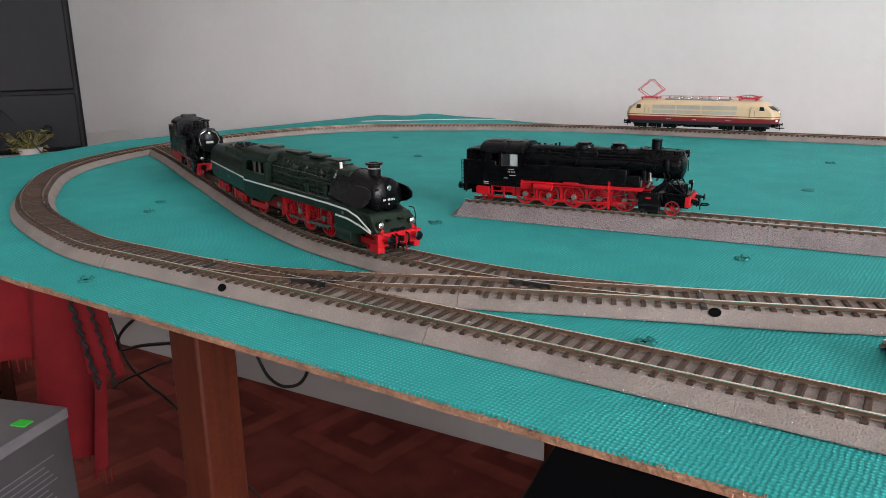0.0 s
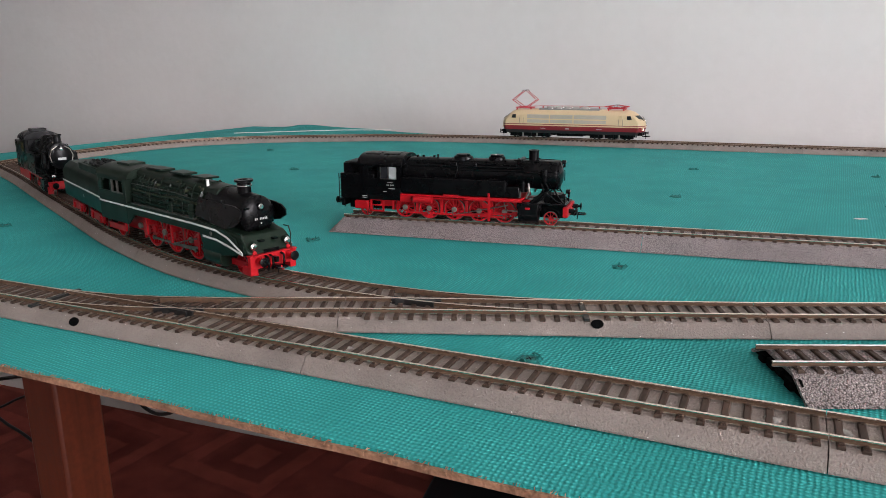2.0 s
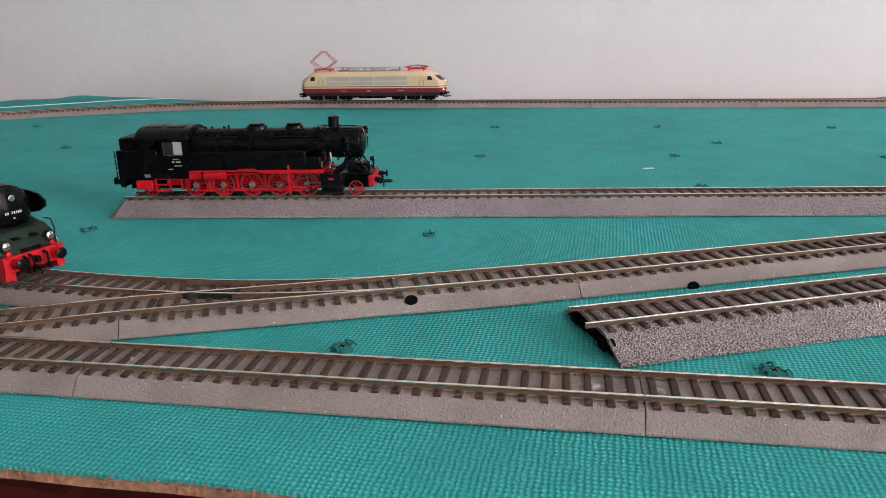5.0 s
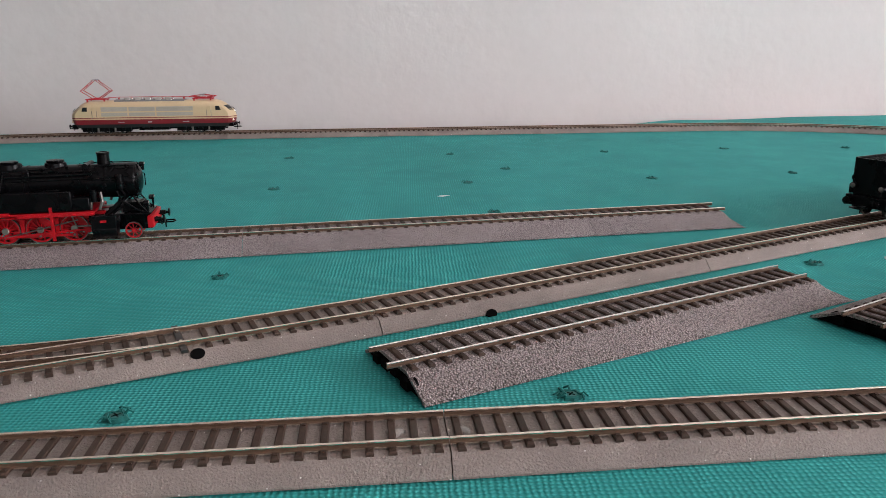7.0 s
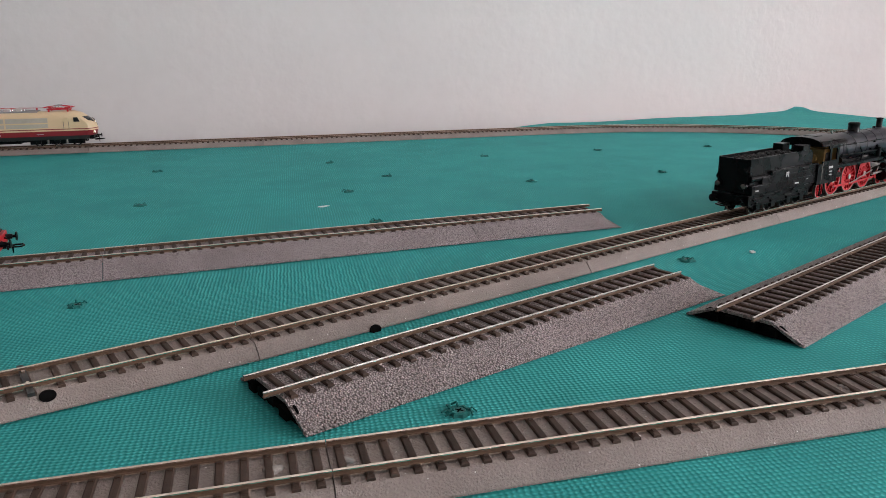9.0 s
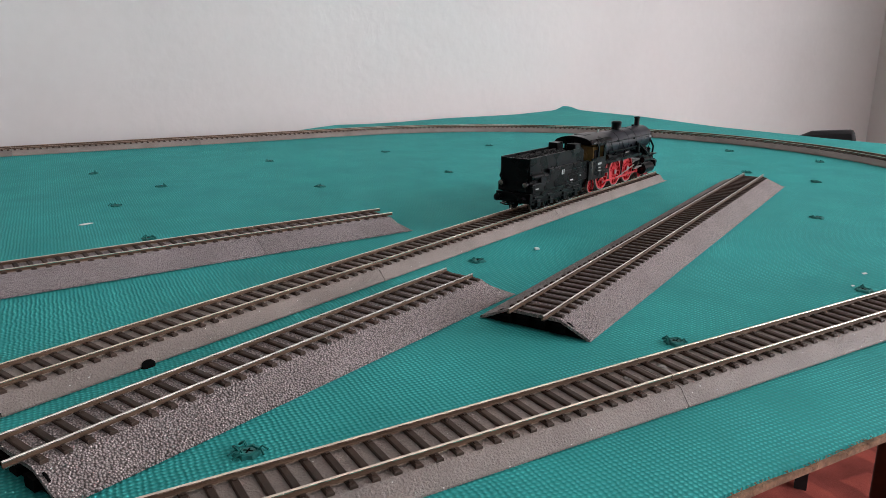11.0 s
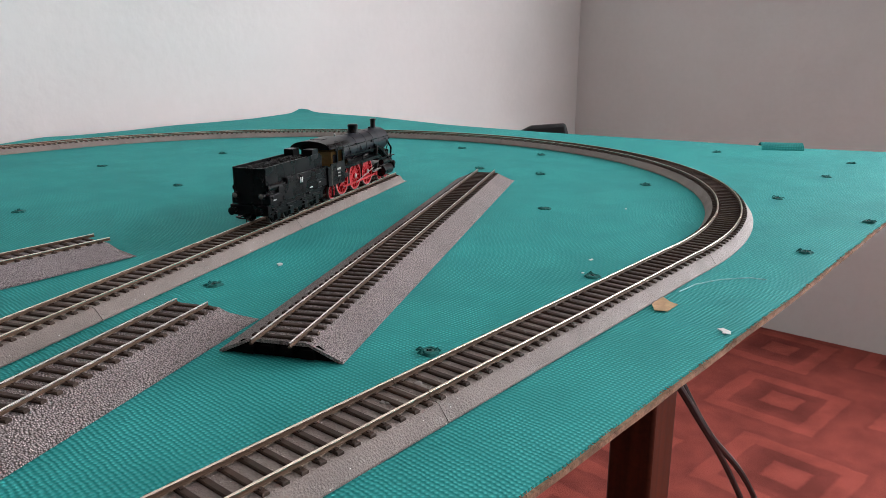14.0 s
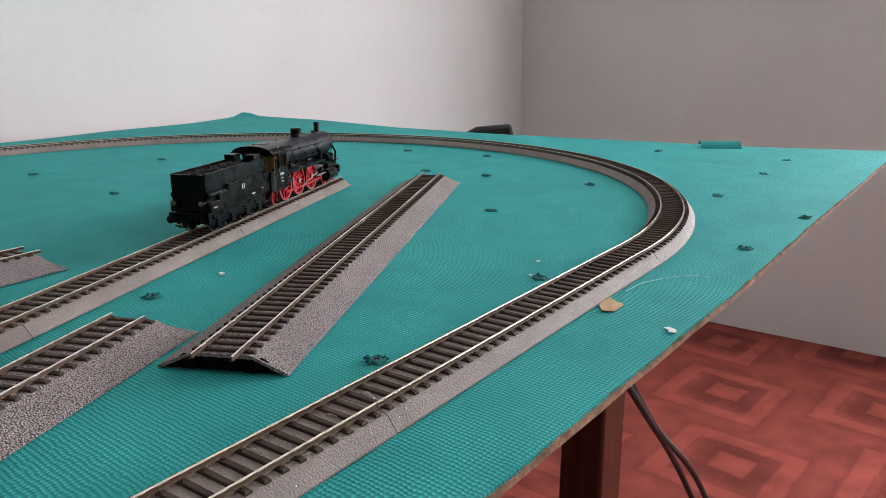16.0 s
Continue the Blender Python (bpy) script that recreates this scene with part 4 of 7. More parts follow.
# ---------- big black tank engine ----------
def big_tank_engine(m):
    t = thing("tank_engine", "large black model tank engine with red wheels and frame", "model engine", m)
    B = BLACKPAINT
    # frame and beams
    part("frame", Shape().box(-86, 82, -5, 5, 5, 15).box(-70, 60, -5.4, 5.4, 9, 17), B, t)
    for y in (-5.9, 5.9):
        part("frame_plate", Shape().box(-60, 56, y - 0.4, y + 0.4, 7.5, 17.5), RED, t)
        for x in (-48, -28.8, -9.5, 9.8, 29):
            part("spring_hanger", Shape().box(x - 2.6, x + 2.6, y * 1.1 - 0.5, y * 1.1 + 0.5, 10, 13.5).rod((x, y * 1.15, 5), (x, y * 1.15, 15), 0.5, n=6), RED, t)
    for x in (-29, -9.6, 9.7, 28.7):
        for y in (-8.6, 8.6):
            part("brake_shoe", Shape().box(x - 1.1, x + 1.1, y - 0.8, y + 0.8, 4, 15), RED, t)
    part("buffer_beam", Shape().box(81, 84.5, -15, 15, 7.5, 14.5), RED, t, bevel=0.3)
    part("buffer_beam", Shape().box(-88.5, -86, -15, 15, 8, 14.5), B, t, bevel=0.3)
    buffer_pair(t, 84.5, 1, 11.5)
    buffer_pair(t, -88.5, -1, 11.5)
    coupler(t, 84, 1)
    coupler(t, -88, -1)
    # running plate with its bracing
    part("running_plate", Shape().box(-64, 52, -16.5, 16.5, 18.0, 19.3), RED, t, bevel=0.2)
    for y in (-16.3, 16.3):
        s = Shape().box(-64, -31, y - 0.5, y + 0.5, 13.5, 18).box(-64, -62.5, y - 0.5, y + 0.5, 5, 14).box(-54, -52.8, y - 0.5, y + 0.5, 5, 14)
        s.box(-64, -52.8, y - 0.5, y + 0.5, 5, 6.2).box(-64, -52.8, y - 0.5, y + 0.5, 9.5, 10.4).box(-46, -44.8, y - 0.5, y + 0.5, 7, 14)
        part("side_bracket", s, RED, t)
        part("red_tank", Shape().prism_x([(y - 2 + math.cos(a) * 2.8, 16 + math.sin(a) * 2.6) for a in [2 * math.pi * i / 16 for i in range(16)]], -28, -14), RED, t)
        part("step_box", Shape().box(-76, -65, y - 2, y + 1.0, 7, 13), RED, t, bevel=0.4)
        part("hanger", Shape().box(27.5, 29.2, y - 0.6, y + 0.6, 2.5, 23).box(10, 52, y - 0.5, y + 0.5, 17, 18.2).box(-6, 6, y - 0.8, y + 0.8, 19, 20.5), RED, t)
    axle_set(t, [-38.5, -19.5, 0.2, 19.2, 38.2], 8.1, 12)
    axle_set(t, [71.5, -70.0], 5.1, 9, weight=False)
    for y in (-9.8, 9.8):
        rods(t, [-38.5, -19.5, 0.2, 19.2, 38.2], 8.1, y, (46, 7.5), RED)
    # cylinders
    for y in (-14.2, 14.2):
        s = Shape().prism_x([(y + 4.2 * math.cos(a), 7.5 + 4.6 * math.sin(a)) for a in [2 * math.pi * i / 20 for i in range(20)]], 50, 64)
        s.box(50, 64, y - 4, y + 4, 8, 16.5).rod((48.5, y, 14), (65.5, y, 14), 2.6)
        part("cylinder", s, B, t, bevel=0.3)
        part("lettering", Shape().box(55, 58.5, y - 4.3 if y < 0 else y + 4.0, y - 4.0 if y < 0 else y + 4.3, 12.6, 14), RED, t)
    # tanks, cab, bunker
    for y in (-12.6, 12.6):
        part("side_tank", Shape().box(-39.5, 40.5, y - 4.1, y + 4.1, 20, 33), B, t, bevel=0.7)
        part("tank_step", Shape().box(40, 50, y - 3.6, y + 3.0, 20, 28.5), B, t, bevel=0.7)
        part("tank_filler", Shape().box(27.5, 34.5, y - 3.8, y + 1, 33, 34.2), B, t, bevel=0.3)
    part("bunker", Shape().box(-88, -60, -16.6, 16.6, 14, 34.5), B, t, bevel=0.6)
    part("coal_box", Shape().box(-87, -72, -12.5, 12.5, 34.5, 42.5), B, t, bevel=0.5)
    s = Shape().box(-86, -73, -11, 11, 42.4, 43.2)
    part("coal", s, COAL, t)
    # cab sides have open windows
    for y in (-16.4, 16.4):
        s = Shape().box(-72, -39.5, y - 0.5, y + 0.5, 14, 31).box(-72, -64.5, y - 0.5, y + 0.5, 31, 42).box(-57.5, -55.2, y - 0.5, y + 0.5, 31, 42)
        s.box(-42, -39.5, y - 0.5, y + 0.5, 31, 42).box(-72, -39.5, y - 0.5, y + 0.5, 40.6, 43).box(-49, -48.2, y - 0.4, y + 0.4, 31, 42)
        part("cab_side", s, B, t)
        part("window_frame", Shape().box(-55.2, -54.6, y - 0.7, y + 0.7, 31, 40.6).box(-55.2, -42, y - 0.7, y + 0.7, 30.6, 31.0).box(-48.9, -48.4, y - 0.6, y + 0.6, 31, 40.6), STEEL, t)
        part("window_pane", Shape().box(-54.4, -49, y - 0.15, y + 0.15, 31.2, 40.4), GLASS, t)
        part("window_pane", Shape().box(-48.2, -42.2, y - 0.15, y + 0.15, 31.2, 40.4), REFLECTGLASS, t)
        plate_bars(t, [(-50 + 1.0 * i, y * 1.034, 25.4, 0.6, 1.0, "side") for i in (0, 1, 3, 4, 5)] + [(-49.5, y * 1.034, 27.8, 4.5, 0.35, "side"), (-48.5, y * 1.034, 22.8, 5, 0.5, "side"),
                       (-70, y * 1.034, 16.5, 4, 0.5, "side"), (-70, y * 1.034, 15.2, 4, 0.5, "side"), (-53, y * 1.034, 20.4, 3, 0.4, "side")])
    part("cab_wall", Shape().box(-41, -39.8, -16, 16, 20, 44), B, t)
    part("cab_wall", Shape().box(-72.5, -71.5, -16, 16, 20, 44), B, t)
    part("cab_roof", Shape().prism_x(arch(17.2, 41.6, 42.4, 8.2, 14), -73.5, -37.5), B, t, bevel=0.3)
    part("roof_vent", Shape().prism_x(arch(9, 48, 49.3, 1.6), -70, -58), B, t, bevel=0.2)
    part("roof_vent", Shape().prism_x(arch(9, 48, 49.3, 1.6), -55, -43), B, t, bevel=0.2)
    # boiler
    boiler(t, -39.5, 60, 36.4, 11.2, B, (-22, -4, 14, 33, 47))
    boiler(t, 58, 75.5, 36.4, 11.4, B, (), "smokebox")
    smokebox_door(t, 75.5, 36.4, 10.6, B)
    dome(t, 4.5, 46.8, 3.6, 6.0, B, "sand_dome", 1.2)
    part("dome_lid", Shape().lathe((4.5, 0, 50.2), (0, 0, 1), [(0, 5.2), (0.6, 5.2), (0.9, 3), (0.9, 0.1)], 20), B, t)
    dome(t, 30, 46.8, 3.8, 5.2, B, "steam_dome", 1.2)
    part("dome_lid", Shape().lathe((30, 0, 50.4), (0, 0, 1), [(0, 5.0), (0.6, 5.0), (0.9, 3), (0.9, 0.1)], 20), B, t)
    part("feed_box", Shape().box(-8, 16, -9.8, 9.8, 40, 44.8), B, t, bevel=1.0)
    for y in (-1, 1):
        # pipes and lagging clips that follow the boiler side
        part("feed_pipe", Shape().tube([(-34, y * 10.9, 42.5), (-12, y * 11.0, 42.3), (10, y * 11.1, 42.0), (34, y * 11.1, 42.2), (52, y * 10.8, 42.6)], 0.55, 6), B, t)
        part("regulator_rod", Shape().tube([(-36, y * 8.6, 45.6), (0, y * 8.4, 45.9), (26, y * 8.2, 46.0)], 0.4, 6), B, t)
        part("sand_valve", Shape().box(-2, 3, min(y * 8.4, y * 11.4), max(y * 8.4, y * 11.4), 39.5, 45.5), B, t, bevel=0.5)
        part("sand_valve", Shape().box(14, 18, min(y * 8.4, y * 11.4), max(y * 8.4, y * 11.4), 39.5, 45.5), B, t, bevel=0.5)
        for x in (-30, -25, -20):
            part("washout_plug", Shape().lathe((x, y * 9.3, 43.2), (0, y * 0.8, 0.6), [(0, 1.0), (0.9, 1.0), (1.2, 0.6), (1.2, 0.1)], 10), B, t)
        part("air_pump", Shape().lathe((67, y * 11.6, 33), (0, 0, 1), [(0, 2.4), (3.4, 2.5), (3.6, 3.2), (4.4, 3.2), (4.6, 2.5), (8.5, 2.4), (9.2, 1.4), (9.2, 0.1)], 16), B, t)
        part("pump_pipe", Shape().tube([(67, y * 12, 33), (70, y * 13.5, 29), (68, y * 14, 22), (62, y * 14.2, 17)], 0.7, 6), B, t)
        part("steam_hose", Shape().tube([(56, y * 12.5, 31), (57, y * 14.6, 25), (55, y * 15, 20)], 0.9, 6), STEEL, t)
        part("top_rail", Shape().tube([(44, y * 6, 47.6), (52, y * 7, 47.4), (70, y * 7.2, 47.2), (75, y * 7, 46.5)], 0.35, 6), B, t)
        part("blast_pipe", Shape().tube([(47, y * 11, 40), (56, y * 11.8, 39), (66, y * 11.6, 38.4)], 0.8, 8), B, t)
    part("preheater", Shape().rod((48, -8, 47.2), (48, 8, 47.2), 1.8), B, t)
    chimney(t, 57, 46.5, 55.4, 3.6, B, 1.06)
    for x in (-31, -26.5, -18):
        part("valve", Shape().rod((x, -6.5, 44.5), (x, -7.6, 46.4), 0.9).rod((x, 0, 47), (x, 0, 49), 0.9), B, t)
    part("whistle", Shape().rod((-14, -3, 46.5), (-14, -3, 50.5), 0.7), B, t)
    for y in (-1, 1):
        handrail(t, [(-36, y * 11.6, 39.5), (20, y * 11.8, 39.5), (72, y * 11.8, 40.5)])
        handrail(t, [(-30, y * 9, 44.6), (14, y * 9, 44.4), (50, y * 9, 44)], 0.4)
        part("steam_pipe", Shape().tube([(66, y * 10.5, 31), (66.5, y * 12.5, 24), (58, y * 13, 16)], 1.6, 10), B, t)
        part("pump", Shape().rod((52, y * 13, 25), (52, y * 13, 33), 1.7).rod((52, y * 13, 29), (52, y * 13, 31.5), 2.2), B, t)
        part("air_pipe", Shape().tube([(50, y * 12.8, 20), (50.5, y * 12.6, 27)], 0.7), STEEL, t)
        part("front_brace", Shape().tube([(73, y * 8, 27), (77, y * 9, 20), (82, y * 10, 14.5)], 0.6), B, t)
        part("front_pipe", Shape().tube([(60, y * 14, 20), (68, y * 12, 24), (75, y * 10, 18), (80, y * 9, 15)], 0.8), B, t)
        lamp(t, 81.5, y * 9.5, 22, 1, 1.8)
        part("lamp_post", Shape().rod((81, y * 9.5, 14), (81, y * 9.5, 20), 0.5), B, t)
        handrail(t, [(74, y * 11.8, 40), (77.5, y * 11.5, 38), (77.5, y * 11, 30)])
        part("brake_hose", Shape().tube([(84.5, y * 5, 12), (87, y * 5, 11), (87.5, y * 5, 7)], 0.5), B, t)
    fittings(t, -36, 56, 36.4, 11.2, B, 44, 5)
    fittings(t, 58, 76, 36.4, 11.4, B, 14, 6, -50, 80)
    rivets(t, [(-38, 39, 32.2, 36), (-38, 39, 21, 36), (-87, -74, 33.4, 7), (-87, -61, 15.2, 13)], 16.72, B)
    for y in (-15.2, 15.2):
        part("pipe_run", Shape().tube([(-60, y, 17), (-20, y * 1.02, 16.4), (20, y, 17), (48, y * 0.98, 18)], 0.5, 6), RED, t)
        part("sand_pipe", Shape().tube([(4, y * 0.75, 44), (2, y * 0.85, 34)], 0.5, 6), B, t)
    part("front_platform", Shape().box(60, 83, -12, 12, 15, 16.2).box(66, 78, -6, 6, 16, 22), B, t, bevel=0.4)
    lamp(t, 79.5, 0, 46.6, 1, 1.5)
    for y in (-13.5, 13.5):
        s = Shape()
        for z in (15, 18, 21, 24, 27, 30):
            s.rod((-89.6, y - 2, z), (-89.6, y + 2, z), 0.3, n=6)
        s.rod((-89.6, y - 2, 12), (-89.6, y - 2, 34), 0.35, n=6).rod((-89.6, y + 2, 12), (-89.6, y + 2, 34), 0.35, n=6)
        part("ladder", s, B, t)
    # the upper works sit low over the running plate
    for ob in t.children_recursive:
        if ob.type == "MESH" and ob.name.split(".")[0] not in ("wheel", "tyre"):
            for v in ob.data.vertices:
                if v.co.z > 0.0195:
                    v.co.z = 0.0195 + (v.co.z - 0.0195) * 0.915
    return t


c85 = Vector((-0.2035, 0.366)) + STUB_N * 0.0235 + STUB_DIR * 0.0945
big_tank_engine(pose(c85.x, c85.y, 0.0106, 0, 0, math.degrees(math.atan2(STUB_DIR.y, STUB_DIR.x))))


# ---------- green express engine ----------
def green_express(line, d_front):
    """Nose at d_front along the line, body behind it."""
    def chord(da, db):
        a, b = line.at(da), line.at(db)
        w = (a - b).normalized()
        return a, math.degrees(math.atan2(w.y, w.x))
    a, ang = chord(d_front + 0.035, d_front + 0.165)
    w = Vector((math.cos(radians(ang)), math.sin(radians(ang))))
    o = a + w * 0.035
    m = pose(o.x, o.y, 0.0094, 0, 0, ang)
    t = thing("express_engine", "dark green streamlined model express engine with white lining", "model engine", m)
    G, B = GREEN, BLACKPAINT
    part("frame", Shape().box(-160, -8, -5, 5, 6, 16), BLACKPAINT, t)
    for y in (-5.8, 5.8):
        part("frame_plate", Shape().box(-150, -58, y - 0.4, y + 0.4, 7, 21), RED, t)
        for x in (-60, -86, -112, -136):
            part("bracket", Shape().box(x - 1.0, x + 1.0, min(y, y * 2.3), max(y, y * 2.3), 15, 21).box(x - 0.8, x + 0.8, y * 2.3 - 0.5, y * 2.3 + 0.5, 8, 21), RED, t)
    part("buffer_beam", Shape().box(-9.5, -6.5, -15, 15, 6.5, 14).box(-15, -7, -15, -11, 3, 8).box(-15, -7, 11, 15, 3, 8), RED, t, bevel=0.3)
    buffer_pair(t, -6.5, 1, 11, mat=B)
    for y in (-10, 10):
        part("buffer_collar", Shape().rod((-6.5, y, 11), (-2.6, y, 11), 2.0), RED, t)
    coupler(t, -8, 1, 7)
    for y in (-5.5, -2.6, 4.6):
        part("brake_hose", Shape().tube([(-6.6, y, 13.2), (-3.8, y, 12.4), (-3.4, y, 8.6), (-4.6, y, 5.2)], 0.65, 8), B, t)
    for y in (-12.3, 12.3):
        part("front_step", Shape().box(-8, -4, y - 1.3, y + 1.3, 13.9, 14.5), RED, t)
        part("rail_guard", Shape().box(-12, -10.8, y * 0.7 - 0.8, y * 0.7 + 0.8, 1.5, 8), RED, t)
    part("beam_lip", Shape().box(-10.2, -5.9, -15.4, 15.4, 13.4, 14.2), RED, t, bevel=0.2)
    part("drawhook", Shape().box(-7, -3, -1, 1, 9, 12).tube([(-6, -5, 12), (-4, -5, 9), (-5, -5, 5)], 0.6), B, t)
    # front apron, sloping up to the smokebox
    s = Shape().loft([[(-8, -14.5, 14), (-8, 14.5, 14), (-10, 15, 19), (-16, 14.5, 24), (-16, -14.5, 24), (-10, -15, 19)],
                      [(-34, -15.2, 14), (-34, 15.2, 14), (-34, 15.6, 22), (-34, 15.2, 27), (-34, -15.2, 27), (-34, -15.6, 22)]])
    part("front_apron", s, G, t, bevel=1.2)
    for y in (-11, 11):
        lamp(t, -9.0, y, 18.6, 1, 2.4, mat=G)
        part("red_lens", Shape().lathe((-8.2, y, 15.2), (1, 0, 0), [(0, 1.3), (0.5, 1.1), (0.7, 0.1)], 14), RED, t)
        handrail(t, [(-12, y * 1.36, 15), (-11, y * 1.4, 21), (-13, y * 1.4, 25.5), (-17, y * 1.36, 25.5)], 0.4, G)
    for y in (-4.5, 4.5):
        part("step", Shape().box(-13, -9.5, y - 1.4, y + 1.4, 20.2, 21), B, t)
    # side skirts
    for k in (-1, 1):
        y = 15.4 * k
        pts = [(-14, 14), (-34, 10.5), (-52, 10.5), (-55, 20.5), (-120, 20.5), (-128, 13), (-160, 13), (-160, 27), (-50, 27), (-30, 26), (-19, 22)]
        part("side_skirt", Shape().prism_y(pts, y - 0.7, y + 0.7), G, t, bevel=0.3)
        yy = y + 0.85 * k
        band = lambda q: Shape().loft([[(x, yy - 0.2, z - 0.55), (x, yy + 0.2, z - 0.55), (x, yy + 0.2, z + 0.55), (x, yy - 0.2, z + 0.55)] for x, z in q])
        part("lining", band([(-160, 25.2), (-60, 25.2), (-38, 24.6), (-26, 22), (-12, 15.2)]), WHITE, t)
        part("lining", band([(-52, 19.5), (-38, 19.2), (-25, 17.2), (-12, 14.4)]), WHITE, t)
        part("cylinder", Shape().prism_x([(k * 12.6 + 4.4 * math.cos(q), 8.5 + 5.2 * math.sin(q)) for q in [2 * math.pi * i / 20 for i in range(20)]], -52, -34), G, t, bevel=0.3)
        part("maker_mark", Shape().rod((-43, yy - 0.2, 22), (-43, yy + 0.2, 22), 1.2), STEEL, t)
    part("running_board", Shape().box(-160, -30, -15.2, 15.2, 26.2, 27.2), G, t, bevel=0.2)
    axle_set(t, [-24, -50], 5.9, 10, weight=False)
    axle_set(t, [-73, -99, -125], 11.6, 18)
    axle_set(t, [-173], 6.4, 10, weight=False)
    for y in (-10, 10):
        rods(t, [-125, -99, -73], 11.6, y, (-60, 9))
        part("bogie_frame", Shape().box(-54, -16, y * 0.9 - 0.7, y * 0.9 + 0.7, 4.5, 8), RED, t)
        part("trailing_frame", Shape().box(-160, -140, y * 1.1 - 0.7, y * 1.1 + 0.7, 5, 9), RED, t)
        for x in (-86, -112, -139):
            part("brake_shoe", Shape().box(x - 1, x + 1, y * 0.85 - 0.8, y * 0.85 + 0.8, 4, 18), RED, t)
    # boiler and smokebox
    boiler(t, -128, -54, 36.2, 11.6, G, (-60, -75, -90, -105, -120))
    part("top_casing", Shape().prism_x(arch(8.6, 44, 46.6, 3.4), -126, -46), G, t, bevel=0.5)
    boiler(t, -56, -19, 36.2, 11.2, B, (-36,), "smokebox")
    smokebox_door(t, -19, 36.2, 10.6, B)
    s = Shape().lathe((-17, 0, 41.5), (1, 0, 0), [(-1, 2.0), (1.2, 2.0), (1.5, 1.8)], 16)
    ob = part("headlamp", s, B, t)
    part("lens", Shape().lathe((-15.6, 0, 41.5), (1, 0, 0), [(0, 1.7), (0.4, 1.3), (0.5, 0.1)], 16), CHROME, ob)
    part("number_plate", Shape().box(-16.6, -16.2, -4.6, 4.6, 33.6, 35.8), B, t)
    plate_bars(t, [(-16.1, -4.1 + 1.05 * i, 34.1, 0.6, 1.2, "front") for i in range(8) if i != 2])
    plate_bars(t, [(-16.3, -0.4, 31.6, 0.8, 0.8, "front")])
    chimney(t, -31, 46, 55.2, 3.9, B, 1.35)
    part("chimney_ring", Shape().lathe((-31, 0, 51.4), (0, 0, 1), [(0, 4.3), (0.2, 4.55), (0.8, 4.55), (1.0, 4.3)], 24), CHROME, t)
    part("bell", Shape().lathe((-39, 4, 47), (0, 0, 1), [(0, 2.0), (2, 1.5), (3, 0.4)], 14), B, t)
    for k in (-1, 1):
        s = Shape().loft([[(x, k * (15.8 - dy), z) for x, z in ((-20 - c, 31.5), (-14.5 - c, 34.5), (-13 - c, 38), (-15 - c, 41), (-22, 42.5), (-54, 43), (-57, 41), (-58, 30.5), (-30, 29.5))] for c, dy in ((0, 0), (0.3, 0.9))])
        s.v = [(x, y - k * max(0, z - 36) * 0.45, z) for x, y, z in s.v]
        part("smoke_deflector", s, B, t)
        part("deflector_stay", Shape().rod((-38, k * 11, 38), (-38, k * 15.2, 36), 0.5).rod((-30, k * 10, 40), (-30, k * 14, 41), 0.5), B, t)
        handrail(t, [(-126, k * 12.2, 40), (-80, k * 12.2, 40), (-48, k * 12, 40)], 0.35, STEEL)
        for x, z in ((-60, 33), (-75, 36), (-92, 32), (-108, 35)):
            part("boiler_pipe", Shape().tube([(x, k * 11.8, z + 6), (x + 1, k * 12.6, z), (x + 3, k * 13.5, 27)], 0.45), G, t)
        part("pipe_run", Shape().tube([(-126, k * 12.9, 33), (-100, k * 13, 32.4), (-70, k * 12.9, 33), (-50, k * 12.6, 31)], 0.6), G, t)
        part("air_pump", Shape().rod((-84, k * 13.2, 27), (-84, k * 13.2, 34), 1.7).rod((-84, k * 13.2, 30), (-84, k * 13.2, 32), 2.1), G, t)
        for x in (-58, -70, -100, -114):
            part("handrail_knob", Shape().rod((x, k * 11.4, 40), (x, k * 12.4, 40), 0.5), STEEL, t)
    fittings(t, -124, -58, 36.5, 11.8, G, 46, 8, 0, 75)
    fittings(t, -124, -58, 36.5, 11.8, OLIVE, 20, 14, 20, 80)
    fittings(t, -54, -28, 36.2, 11.2, B, 18, 9, 30, 88)
    for k in (-1, 1):
        part("side_casing", Shape().box(-127, -58, *sorted((k * 8.0, k * 12.3)), 27, 34.5), G, t, bevel=1.2)
        part("casing_pipe", Shape().tube([(-124, k * 12.6, 36.5), (-96, k * 12.5, 35.6), (-80, k * 12.6, 37), (-58, k * 12.2, 36)], 0.7, 6), OLIVE, t)
    fittings(t, -124, -58, 31, 12.0, G, 34, 31, -8, 18)
    part("top_hatches", Shape().box(-120, -104, -5, 5, 49.2, 50.6).box(-96, -82, -5, 5, 49.2, 50.6).box(-74, -62, -5, 5, 49.2, 50.4), G, t, bevel=0.4)
    part("steam_valve", Shape().rod((-58, -6, 45.5), (-58, -6, 50), 0.9), WHITE, t)
    # lagged casing with ribs, long pipes and stays along the boiler
    for k in (-1, 1):
        for x in (-116, -97, -79, -66):
            part("casing_rib", Shape().tube([(x, k * 8.2, 47.0), (x + 0.4, k * 10.4, 43.4), (x + 0.2, k * 11.8, 39.5), (x, k * 12.4, 35)], 0.3, 6), G, t)
        for z, r in ((41.8, 0.5), (38.4, 0.6), (30.2, 0.7), (28.6, 0.5)):
            yy = math.sqrt(max(0, 12.3 ** 2 - (z - 36.2) ** 2)) if z > 36 else 13.0
            part("long_pipe", Shape().tube([(-124, k * yy, z), (-104, k * (yy + 0.3), z - 0.5), (-82, k * yy, z + 0.3), (-60, k * (yy - 0.2), z - 0.2)], r, 6), G, t)
